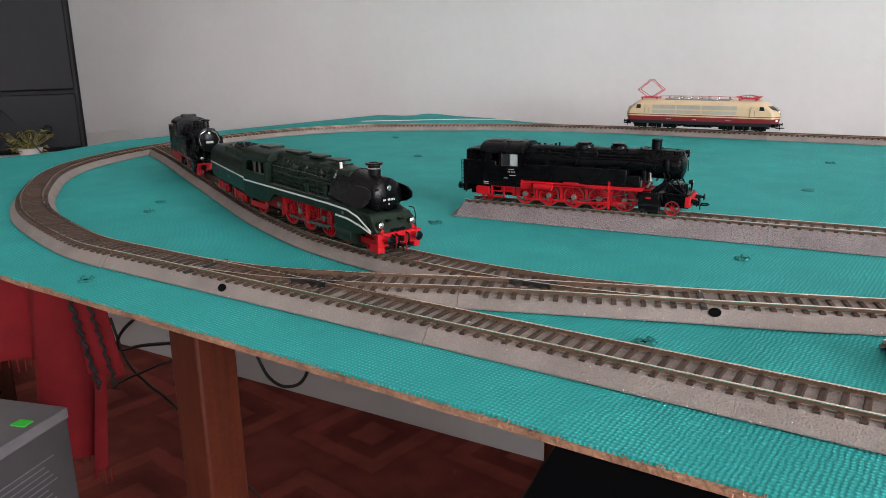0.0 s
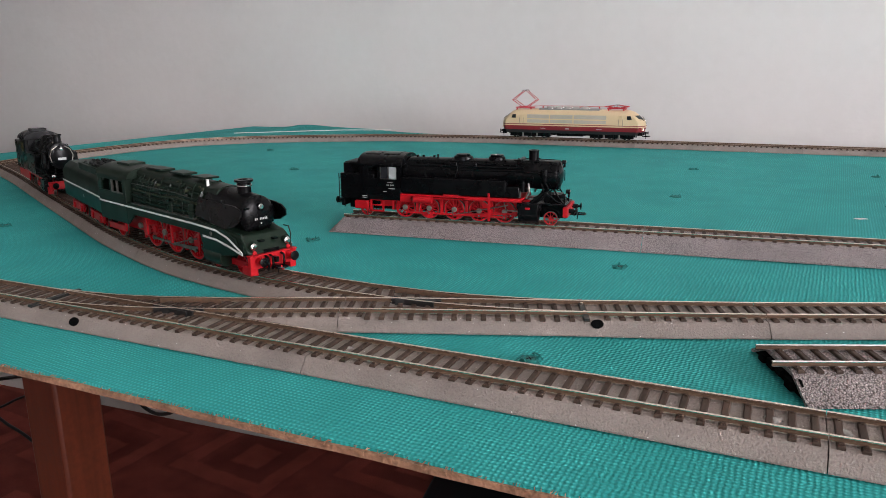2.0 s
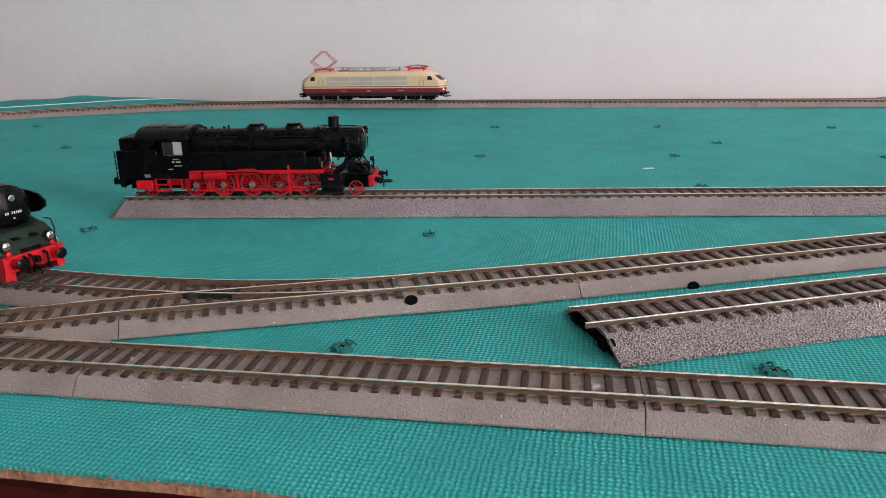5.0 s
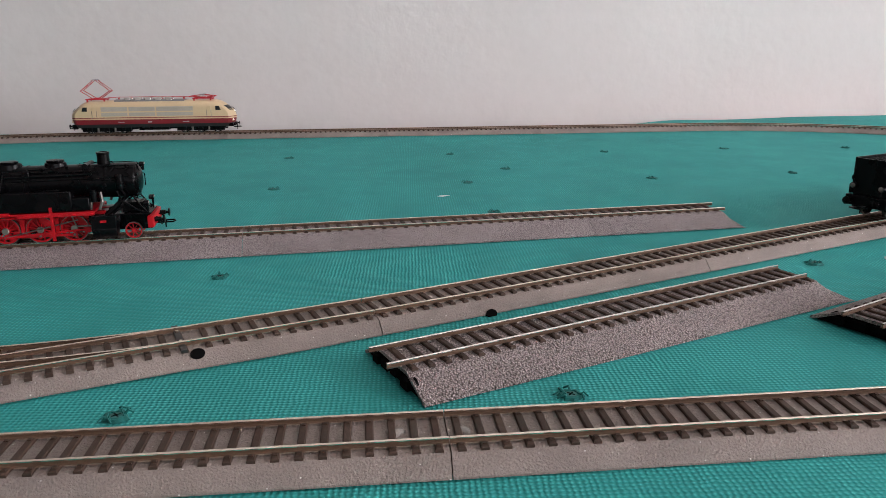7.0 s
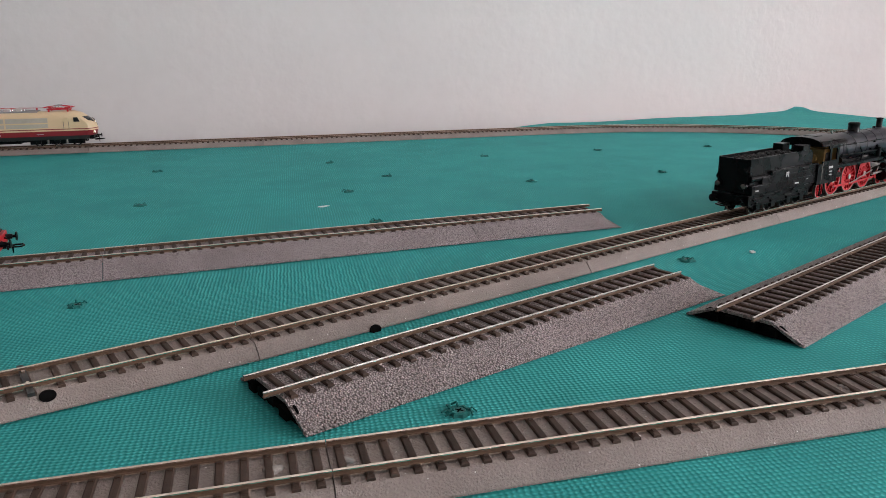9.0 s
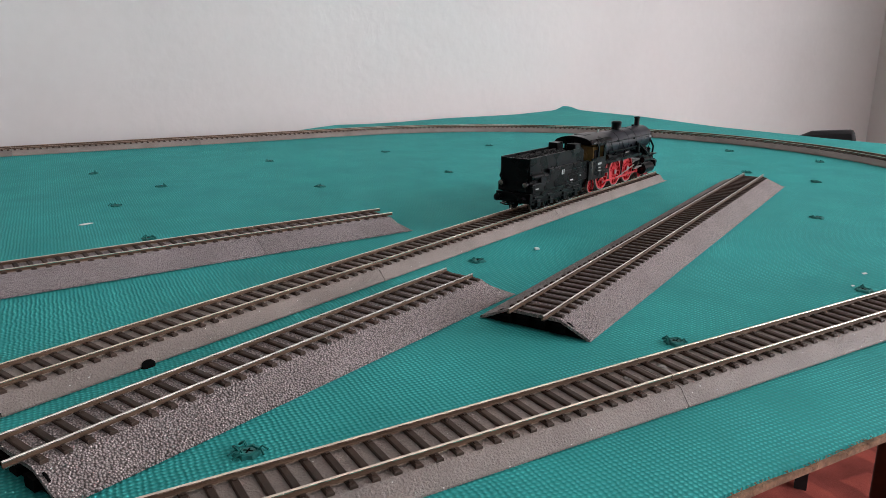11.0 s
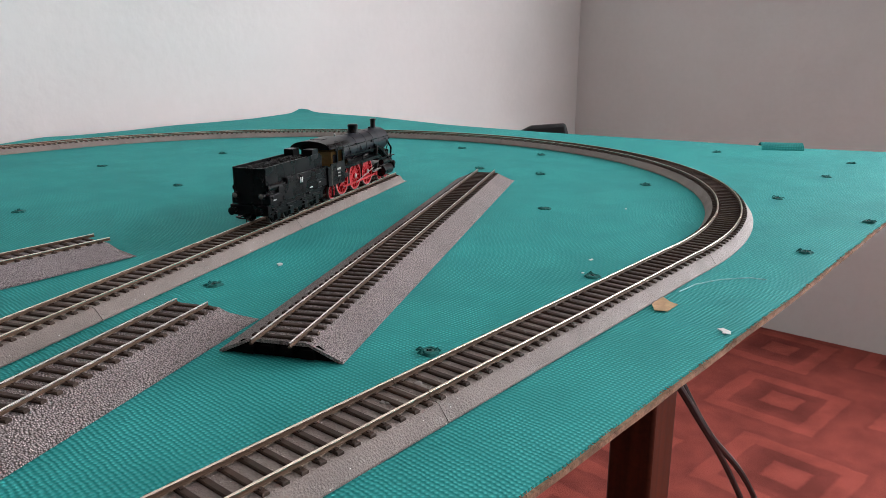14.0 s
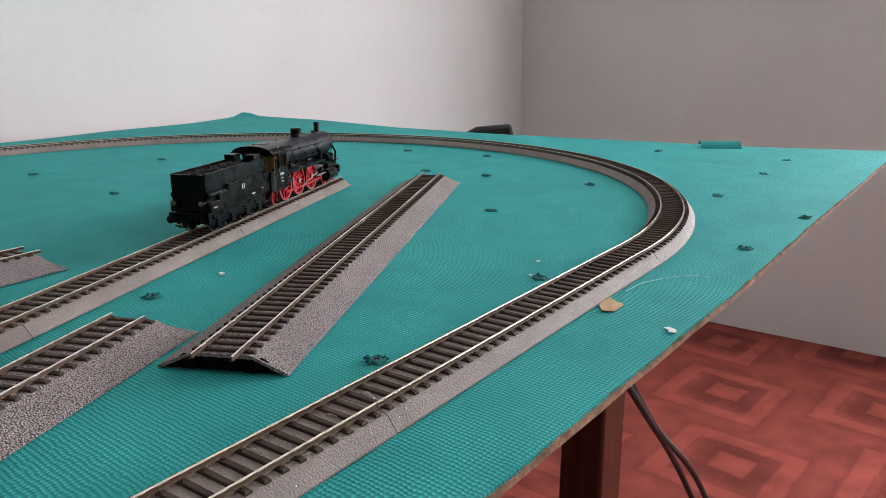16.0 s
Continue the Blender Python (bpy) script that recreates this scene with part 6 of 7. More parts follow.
# ---------- cream and red electric engine ----------
def electric_engine(m):
    t = thing("electric_engine", "cream and maroon model electric engine, rear pantograph raised", "model engine", m)

    def size(z):
        zs = [4, 8, 12, 20, 26, 31, 36, 39.5, 42, 43.6]
        return np.interp(z, zs, [99, 103, 107, 109, 108.5, 105, 99, 94.5, 90, 84]), np.interp(z, zs, [14, 16, 16.6, 17, 17, 16.6, 15.8, 14.2, 11.4, 6.5])

    def nose_x(y, z):
        L, W = size(z)
        q = min(1, abs(y) / W)
        return L - 7 * q ** 2.2 - 12 * max(0, q - 0.8) ** 1.3

    def ring(z, grow=0.0):
        pts = []
        L, W = size(z)
        W += grow
        ys = [W * math.sin(math.pi / 2 * i / 9) for i in range(-9, 10)]
        pts += [(nose_x(y * W / (W + 1e-9), z) + grow, y, z) for y in ys]
        pts += [(x, W, z) for x in (60, 20, -20, -60)]
        pts += [(-nose_x(y, z) - grow, y, z) for y in reversed(ys)]
        pts += [(x, -W, z) for x in (-60, -20, 20, 60)]
        return pts

    part("body_shell", Shape().loft([ring(z) for z in (20.2, 23, 26, 28.5, 31, 33.5, 36, 38, 39.5, 41, 42.2, 43, 43.6)]), CREAM, t)
    part("maroon_band", Shape().loft([ring(z) for z in (13.2, 15, 17.2, 19.4)]), MAROON, t)
    part("cream_line", Shape().loft([ring(z, 0.15) for z in (19.4, 20.2)]), CREAM, t)
    part("maroon_line", Shape().loft([ring(z, 0.2) for z in (21.2, 22.2)]), MAROON, t)
    part("skirt", Shape().loft([ring(z, -0.4) for z in (8.5, 11, 13.2)]), FROG, t)
    part("underframe", Shape().box(-96, 96, -12, 12, 6, 9).box(-20, 20, -13, 13, 4.6, 8), BLACKPAINT, t, bevel=0.5)
    for cx in (-62, 62):
        for k in (-1, 1):
            part("bogie_frame", Shape().box(cx - 32, cx + 32, k * 12.5 - 1, k * 12.5 + 1, 3, 9.5), BLACKPAINT, t, bevel=0.5)
            for dx in (-22, 0, 22):
                part("axle_box", Shape().box(cx + dx - 3, cx + dx + 3, k * 14 - 1.2, k * 14 + 0.8, 4, 8.5), BLACKPAINT, t, bevel=0.4)
            for dx in (-11, 11):
                part("spring", Shape().rod((cx + dx, k * 14, 3.5), (cx + dx, k * 14, 9), 1.4), STEEL, t)
        axle_set(t, [cx - 22, cx, cx + 22], 7.0, 10, BLACKPAINT, weight=False)
    for sg in (-1, 1):
        buffer_pair(t, sg * 105, sg, 10.5)
        coupler(t, sg * 104, sg, 6.5)
        part("buffer_beam", Shape().box(*sorted((sg * 100, sg * 106)), -14, 14, 8, 13), BLACKPAINT, t, bevel=0.6)

        def patch(y0, y1, z0, z1, mat, name, proud=0.25):
            s, n = Shape(), 6
            rows = [[(sg * (nose_x(y0 + (y1 - y0) * i / n, z) + proud), y0 + (y1 - y0) * i / n, z) for i in range(n + 1)] for z in (z0, (z0 + z1) / 2, z1)]
            low = [[(p[0] - sg * (proud + 0.4), p[1], p[2]) for p in r] for r in rows]
            k = n + 1
            v = [p for r in rows for p in r] + [p for r in low for p in r]
            f = [(a * k + i, a * k + i + 1, (a + 1) * k + i + 1, (a + 1) * k + i) for a in (0, 1) for i in range(n)]
            s.add(v, f + [(i, i + 1, 3 * k + i + 1, 3 * k + i) for i in range(n)] + [(2 * k + i, 2 * k + i + 1, 5 * k + i + 1, 5 * k + i) for i in range(n)])
            part(name, s, mat, t)

        for a, b in ((-12.6, -0.6), (0.6, 12.6)):
            patch(a, b, 30.2, 36.6, GLASS, "windscreen")
        patch(-2.4, 2.4, 24, 27.2, GREYROOF, "badge", 0.35)
        part("wiper", Shape().tube([(sg * (nose_x(7, 29) + 0.6), -7, 29.4), (sg * (nose_x(9, 33) + 0.7), -9.5, 34)], 0.25).tube(
            [(sg * (nose_x(7, 29) + 0.6), 7, 29.4), (sg * (nose_x(9, 33) + 0.7), 9.5, 34)], 0.25), BLACKPAINT, t)
        for y in (-10.8, 10.8):
            x = sg * nose_x(y, 17)
            ob = part("headlamp", Shape().lathe((x, y, 17), (sg, 0, 0), [(-1, 1.9), (0.7, 1.9), (0.9, 1.7)], 14), CREAM, t)
            part("lens", Shape().lathe((x + sg * 0.8, y, 17), (sg, 0, 0), [(0, 1.5), (0.3, 1.1), (0.4, 0.1)], 14), LAMPGLOW if sg > 0 else RED, ob)
        x = sg * nose_x(0, 29)
        ob = part("top_lamp", Shape().lathe((x, 0, 28.8), (sg, 0, 0), [(-1, 1.5), (0.5, 1.5), (0.7, 1.3)], 14), CREAM, t)
        part("lens", Shape().lathe((x + sg * 0.6, 0, 28.8), (sg, 0, 0), [(0, 1.1), (0.3, 0.8), (0.4, 0.1)], 14), LAMPGLOW if sg > 0 else CHROME, ob)
        plate_bars(t, [(sg * (nose_x(0, 16) + 0.25), -3.4 + 1.15 * i, 15.6, 0.7, 1.3, "front") for i in range(6)])
        for k in (-1, 1):
            s = Shape().prism_y([(sg * 84, 30.5), (sg * 91, 30.5), (sg * 89, 36), (sg * 84, 36)], k * 15.6, k * 17.05)
            part("cab_window", s, GLASS, t)
            for q in (72, 78):
                part("door_handrail", Shape().rod((sg * q, k * 17.4, 21), (sg * q, k * 17.2, 31), 0.3), STEEL, t)
            part("door_seam", Shape().box(*sorted((sg * 73, sg * 77.5)), min(k * 16.3, k * 17.12), max(k * 16.3, k * 17.12), 21, 36), CREAM, t)
    for k in (-1, 1):
        for x0, x1 in ((-66, -32), (-30, 4), (6, 54)):
            for z0, z1 in ((23.8, 28.6), (30.2, 36.0)):
                yy = 17.05 if z1 < 30 else 16.75
                g = part("side_grille", Shape().box(x0, x1, min(k * 15, k * yy), max(k * 15, k * yy), z0, z1), GRILLE, t)
                s = Shape()
                for i in range(4):
                    z = z0 + (z1 - z0) * (i + 0.5) / 4
                    s.box(x0 + 0.4, x1 - 0.4, min(k * (yy - 0.2), k * (yy + 0.22)), max(k * (yy - 0.2), k * (yy + 0.22)), z - 0.25, z + 0.25)
                part("slats", s, GRILLE, g)
        plate_bars(t, [(-6, k * 17.1, 15, 5, 1.6, "side"), (-45, k * 17.1, 15.4, 8, 0.8, "side"), (40, k * 17.1, 15.4, 8, 0.8, "side")])
    # roof gear
    part("roof_hatch", Shape().prism_x(arch(9.5, 42, 43.6, 1.6), -50, 42), GREYROOF, t, bevel=0.4)
    for i in range(5):
        x = -33 + i * 13.5
        for k in (-1, 1):
            part("roof_fan_cover", Shape().prism_x([(k * 6 - 3.2, 43.2), (k * 6 + 3.2, 43.2), (k * 6 + 1.8, 48.4), (k * 6 - 1.8, 48.4)], x - 4.6, x + 4.6), CHROME, t, bevel=1.2)
    part("roof_conductor", Shape().tube([(-60, 0, 47.5), (-46, 2, 48), (0, 0, 48.2), (40, -2, 48), (56, 0, 47.5)], 0.4), PANTO, t)
    for x in (-46, -20, 10, 40):
        part("insulator", Shape().lathe((x, 0, 44.5), (0, 0, 1), [(0, 1), (0.8, 1.3), (1.4, 0.8), (2.2, 1.3), (3, 0.7)], 12), PANTO, t)

    def pantograph(x, up):
        p = part("pantograph_base", Shape().box(x - 13, x + 13, -8.5, -7.3, 45.2, 46.4).box(x - 13, x + 13, 7.3, 8.5, 45.2, 46.4).box(x - 13, x - 11.6, -8.5, 8.5, 45.2, 46.4).box(
            x + 11.6, x + 13, -8.5, 8.5, 45.2, 46.4).box(x - 3, x + 3, -5, 5, 45, 47.6), PANTO, t)
        for dx in (-11, 11):
            for y in (-7.5, 7.5):
                part("insulator", Shape().lathe((x + dx, y, 42), (0, 0, 1), [(0, 1.2), (1, 1.4), (1.6, 0.9), (2.4, 1.3), (3.4, 0.8)], 12), PANTO, p)
        s = Shape()
        if up:
            for y in (-7, 7):
                for sgn in (-1, 1):
                    s.rod((x + sgn * 4, y, 47), (x + sgn * 19, y * 0.9, 57), 0.55, n=6)
                    s.rod((x + sgn * 19, y * 0.9, 57), (x + sgn * 1.5, y * 0.75, 71), 0.4, n=6)
            for sgn in (-1, 1):
                s.rod((x + sgn * 19, -6.3, 57), (x + sgn * 19, 6.3, 57), 0.4, n=6)
                s.rod((x + sgn * 19, -6.3, 57), (x + sgn * 1.5, 5.2, 71), 0.3, n=6)
            top = 71.4
        else:
            for y in (-7, 7):
                for sgn in (-1, 1):
                    s.rod((x + sgn * 4, y, 46.8), (x + sgn * 17, y * 0.9, 48.4), 0.5, n=6)
                    s.rod((x + sgn * 17, y * 0.9, 48.4), (x + sgn * 1.5, y * 0.75, 50.4), 0.4, n=6)
            for sgn in (-1, 1):
                s.rod((x + sgn * 17, -6.3, 48.4), (x + sgn * 17, 6.3, 48.4), 0.4, n=6)
                s.rod((x + sgn * 17, -6.3, 48.4), (x + sgn * 1.5, 5.2, 50.4), 0.3, n=6)
            top = 50.8
        part("pantograph_arms", s, PANTO, p)
        h = Shape()
        for dx in (-2, 2):
            h.tube([(x + dx, -11, top - 1.8), (x + dx, -9, top), (x + dx, 9, top), (x + dx, 11, top - 1.8)], 0.5, 6)
        h.rod((x - 2, -6, top), (x + 2, -6, top), 0.4).rod((x - 2, 6, top), (x + 2, 6, top), 0.4)
        part("contact_shoe", h, GREYROOF, p)

    pantograph(-74, True)
    pantograph(66, False)
    return t


electric_engine(at_line(LOOP, nearest(LOOP, (-0.222, 1.012)), 0.0094, back=True))


# ---------- track details ----------
HOLE = material("black_hole", (0.003, 0.003, 0.003), 0.9, var=0.1, spec=0.05, bump=0)
TUFT = material("dark_green_frayed_threads", (0.004, 0.14, 0.125), 0.85, var=0.3, scale=400, fine=2000)
SCREW = material("painted_green_screw", (0.006, 0.13, 0.115), 0.5, var=0.2)
GLUE = material("dried_clear_glue", (0.23, 0.21, 0.19), 0.12, var=0.3, scale=300)
PAPERWHITE = material("white_paper", (0.78, 0.78, 0.76), 0.7, var=0.05)
CHIP = material("bare_wood_chip", (0.52, 0.34, 0.18), 0.8, var=0.25, scale=200)


def section_near(p):
    roots = [o for o in scene.objects if o.name.startswith("track_section")]
    return min(roots, key=lambda o: (Vector(o.location[:2]) - Vector(p)).length)


def on_section(name, shape, mat, p):
    root = section_near(p)
    shape.v = [(x - root.location.x, y - root.location.y, z) for x, y, z in shape.v]
    return part(name, shape, mat, root)


def screw_hole(x, y, z, way):
    """A dark oval screw hole in the sloping side of a bed."""
    w = Vector((way[0], way[1], 0))
    n = Vector((way[1] * 0.80, -way[0] * 0.80, 0.60))
    u = n.cross(w)
    c = Vector((x, y, z))
    turn = [(math.cos(2 * math.pi * i / 20), math.sin(2 * math.pi * i / 20)) for i in range(20)]
    s = Shape(1).loft([[tuple(c + w * (p * 0.0029 * k) + u * (q * 0.0022 * k) + n * h) for p, q in turn] for k, h in ((1.0, -0.0015), (1.0, 0.00022), (0.92, 0.00026))])
    on_section("screw_hole", s, HOLE, (x, y))


screw_hole(-0.187, 0.1331, 0.0042, (0.998, 0.058))
screw_hole(0.0418, 0.2365, 0.0054, (0.919, 0.394))
screw_hole(0.1656, 0.2880, 0.0008, (0.905, 0.426))


def glue_blob(x, y, z, r):
    s = Shape(1)
    for i in range(5):
        a, q = random.uniform(0, 6.3), random.uniform(0, r)
        k = random.uniform(0.4, 0.8) * r
        s.lathe((x + q * math.cos(a), y + q * math.sin(a), z - 0.0002), (0, 0, 1), [(0, k), (k * 0.3, k * 0.8), (k * 0.45, k * 0.3), (k * 0.46, 0.00001)], 9)
    on_section("glue_blob", s, GLUE, (x, y))


for x, y in ((0.1225, 0.1669), (0.1431, 0.1675), (0.3216, 0.1776), (0.340, 0.1795), (-0.045, 0.1585)):
    glue_blob(x, y, 0.0068, 0.0026)


# ---------- screws in the cover ----------
def cover_screw(x, y, k):
    rnd = random.Random(k)
    t = thing("cover_screw", "green-painted screw in a frayed hole of the cover", "screw", pose(x, y, 0, 0, 0, rnd.uniform(0, 360)), "screws in the cover")
    s = Shape().lathe((0, 0, -0.6), (0, 0, 1), [(0, 2.6), (0.9, 2.6), (1.25, 2.2), (1.25, 0.1)], 14)
    part("screw_head", s, SCREW, t)
    part("cross_recess", Shape().box(-1.6, 1.6, -0.3, 0.3, 0.6, 0.72).box(-0.3, 0.3, -1.6, 1.6, 0.6, 0.725), HOLE, t)
    s = Shape()
    for i in range(rnd.randint(5, 8)):
        a = rnd.uniform(0, 6.3)
        r0, r1, h = rnd.uniform(2, 3), rnd.uniform(3.5, 6.5), rnd.uniform(0.6, 2.2)
        b = a + rnd.uniform(-0.9, 0.9)
        s.tube([(r0 * math.cos(a), r0 * math.sin(a), 0.2), ((r0 + r1) / 2 * math.cos((a + b) / 2), (r0 + r1) / 2 * math.sin((a + b) / 2), h),
                (r1 * math.cos(b), r1 * math.sin(b), 0.3)], rnd.uniform(0.3, 0.55), 5)
    n = 18
    ring = [(3.4 + rnd.uniform(-0.7, 0.9), 2 * math.pi * i / n) for i in range(n)]
    s.loft([[(r * q * math.cos(a), r * q * math.sin(a), z) for r, a in ring] for q, z in ((1.35, -0.3), (1.1, 0.7), (0.8, 0.9), (0.72, 0.2))], caps=False)
    tagged(part("frayed_threads", s, TUFT, t), kind="stuff")


INNER = [(-0.011, 0.809), (0.005, 0.62), (0.174, 0.827), (0.226, 0.717), (0.181, 0.64), (0.359, 0.833), (0.359, 0.651), (0.51, 0.849),
         (0.506, 0.671), (0.66, 0.846), (0.191, 0.512), (0.021, 0.357), (0.363, 0.363), (0.905, 0.66), (0.801, 0.457), (0.657, 0.349), (0.817, 0.345),
         (0.924, 0.545), (0.786, 0.528), (0.519, 0.219)]
OUTER = [(0.833, 0.226), (1.099, 0.396), (0.659, 0.147), (0.785, 0.142), (0.988, 0.231), (1.11, 0.242), (0.3753, 0.2105), (0.1856, 0.2029), (0.0245, 0.1951),
         (-0.444, 0.624), (-0.197, 0.335), (-0.454, 0.27), (-0.424, 0.24), (-0.276, 0.105), (-0.608, 0.774)]
for k, (x, y) in enumerate(INNER + OUTER):
    cover_screw(x, y, k)


def scrap(name, label, category, x, y, pts, z, mat, h=0.0003):
    s = Shape().loft([[(a, b, q) for a, b in pts] for q in (0.0, h * 1000)])
    ob = new(name, s.mesh(name, mat))
    ob.location = (x, y, z)
    return tagged(ob, label, category)


scrap("paper_scrap", "small white paper scrap lying on the cover", "paper scrap", 0.1554, 0.5778, [(-5, -2), (-1, -3.4), (5.5, 1), (3, 2.6), (-3, 1)], 0.0001, PAPERWHITE)
scrap("paper_scrap", "tiny white crumb lying on the cover", "paper scrap", 0.41, 0.369, [(-1.6, -1.4), (1.4, -1.6), (1.8, 1), (-0.6, 1.8)], 0.0001, PAPERWHITE, 0.001)
scrap("paper_scrap", "tiny white crumb lying on the cover", "paper scrap", 0.548, 0.238, [(-2, -1), (1.4, -1), (2.4, 0.6), (-0.6, 1.2)], 0.0001, PAPERWHITE)
scrap("paper_scrap", "small white scrap near the table edge", "paper scrap", 0.485, 0.127, [(-2, -3.4), (1.4, -2), (3.2, 2.4), (0.6, 4), (-1, 0.8), (-3.4, 0)], 0.0001, PAPERWHITE, 0.0003)
scrap("bare_patch", "bare wood-coloured patch torn in the cover", "worn patch", 0.499, 0.1645, [(-10, 0), (-7, -5.5), (1, -5), (6, -4.5), (7, 0), (12, 6.5), (4, 7), (-3, 5)], 0.00025, CHIP, 0.0003)
tq = Shape().tube([(0, 0, 0.4), (18, -1, 0.7), (36, -7, 0.6), (50, -18, 0.8), (54, -26, 0.4)], 0.32, 6)
tb = new("thread", tq.mesh("thread", material("pale_blue_thread", (0.45, 0.78, 0.80), 0.8)))
tb.location = (0.524, 0.1685, 0.0003)
tagged(tb, "loose pale blue thread lying on the cover", "thread")
for n, q in enumerate([(0.52, 0.226), (-0.30, 0.27), (-0.58, 0.41), (0.62, 0.19), (0.70, 0.30), (0.25, 0.47)]):
    scrap("lint", "fleck of pale lint on the cover", "lint", q[0], q[1], [(-0.9, -0.5), (0.8, -0.7), (1.1, 0.5), (-0.4, 0.8)], 0.0001, PAPERWHITE, 0.0005)

# strip of white card behind the far curve
scrap("card_strip", "narrow strip of white card on the cover by the wall", "card strip", -0.76, 1.03, [(-90, -70), (-88, -72), (60, 51), (150, 88), (149, 91), (58, 54)], 0.0004, PAPERWHITE, 0.001)


# ---------- things at the far edges of the table ----------
def folded_flap():
    s = Shape()
    rows = []
    for i in range(9):
        q = i / 8
        a = q * 2.6
        rows.append([(x, -14 * math.cos(a) * 0.6 + 8 * q, 9 * math.sin(a)) for x in (-26, -9, 9, 26)])
    k = 4
    top = [p for r in rows for p in r]
    s.add(top, [(a * k + i, a * k + i + 1, (a + 1) * k + i + 1, (a + 1) * k + i) for a in range(8) for i in range(3)])
    s.add([(p[0], p[1] + 1.5, p[2] - 1.2) for p in top], [(a * k + i, (a + 1) * k + i, (a + 1) * k + i + 1, a * k + i + 1) for a in range(8) for i in range(3)])
    ob = new("cover_flap", s.mesh("cover_flap", CLOTH))
    ob.matrix_world = pose(1.185, 0.345, -0.0005, 0, 0, -58)
    tagged(ob, "folded turquoise flap of cover at the board end", "cloth flap")


folded_flap()

DARKCLOTH = material("black_fabric", (0.012, 0.012, 0.013), 0.8, var=0.2)
s = Shape(1)
s.loft([[(-0.06, -0.02, -0.5), (0.06, -0.02, -0.5), (0.06, 0.02, -0.5), (-0.06, 0.02, -0.5)],
        [(-0.055, -0.02, -0.04), (0.055, -0.02, -0.034), (0.055, 0.02, -0.034), (-0.055, 0.02, -0.04)],
        [(-0.02, -0.014, -0.022), (0.05, -0.014, -0.016), (0.05, 0.014, -0.016), (-0.02, 0.014, -0.022)]])
cb = thing("chair", "black chair back just behind the end of the table", "chair", pose(1.42, 0.90, 0, 0, 0, -55))
part("backrest", s, DARKCLOTH, cb, bevel=6)
for x in (-0.045, 0.045):
    part("leg", Shape(1).box(x - 0.012, x + 0.012, -0.012, 0.012, FLOOR, -0.49), DARKCLOTH, cb)


# ---------- left of the table ----------
BLACKGLOSS = material("black_cabinet", (0.006, 0.0065, 0.008), 0.6, spec=0.2, var=0.2, scale=8)
PALE = material("pale_grey_shelf", (0.50, 0.47, 0.45), 0.7, var=0.08)
cab = thing("black_cabinet", "tall black cabinet standing on a pale shelf by the wall", "cabinet", pose(-1.47, 0.745, -0.068, 0, 0, 68))
part("body", Shape(1).box(-0.75, 0, 0, 0.35, 0, 1.2), BLACKGLOSS, cab, bevel=6)
part("door", Shape(1).box(-0.74, -0.012, -0.012, 0, 0.13, 1.19), BLACKGLOSS, cab, bevel=3)
part("drawer_front", Shape(1).box(-0.74, -0.012, -0.012, 0, 0.008, 0.122), BLACKGLOSS, cab, bevel=3)
part("knob", Shape(1).lathe((-0.075, -0.012, 0.05), (0, -1, 0), [(0, 0.008), (0.012, 0.009), (0.016, 0.005), (0.016, 0.0005)], 16), BLACKGLOSS, cab)
part("label_sheet", Shape(1).box(-0.26, -0.10, -0.0145, -0.0125, 0.395, 0.46), PAPERWHITE, cab, "white paper label")
sh = thing("shelf", "pale grey shelf board under the black cabinet", "shelf", pose(-1.47, 0.745, -0.068, 0, 0, 68))
part("board", Shape(1).box(-0.9, 0.14, -0.10, 0.42, -0.03, 0), PALE, sh, bevel=3)
for x in (-0.85, -0.40):
    part("upright", Shape(1).box(x, x + 0.03, 0.02, 0.34, FLOOR + 0.068, -0.03), PALE, sh)

LEAF = material("yellow_green_leaves", (0.20, 0.19, 0.05), 0.6, var=0.4, scale=60)
pl = thing("small_plant", "small potted plant with yellowish leaves on the shelf", "plant", pose(-1.42, 0.60, -0.068))
part("pot", Shape(1).lathe((0, 0, 0), (0, 0, 1), [(0, 0.018), (0.02, 0.022), (0.022, 0.023), (0.022, 0.018), (0.016, 0.002)], 20), PALE, pl)
s = Shape(1)
for i in range(60):
    a, h, r = random.uniform(0, 6.3), random.uniform(0.015, 0.055), random.uniform(0.0, 0.05)
    x, y, w = r * math.cos(a), r * math.sin(a), random.uniform(0.008, 0.014)
    b = random.uniform(0, 6.3)
    c, d = math.cos(b) * w, math.sin(b) * w
    s.add([(x - c, y - d, h), (x - d * 0.4, y + c * 0.4, h + 0.004), (x + c, y + d, h - 0.003), (x + d * 0.4, y - c * 0.4, h + 0.003)], [(0, 1, 2, 3)])
    s.tube([(0, 0, 0.015), (x * 0.5, y * 0.5, h * 0.7), (x, y, h)], 0.0006, 4)
tagged(part("leaves", s, LEAF, pl), kind="stuff")

REDCLOTH = material("red_woven_cloth", (0.24, 0.008, 0.012), 0.9, var=0.25, scale=15, fine=400, bump=0.5, bump_size=0.001)
BRAID = material("black_and_white_braid", (0.03, 0.025, 0.025), 0.9, var=0.5, scale=120)


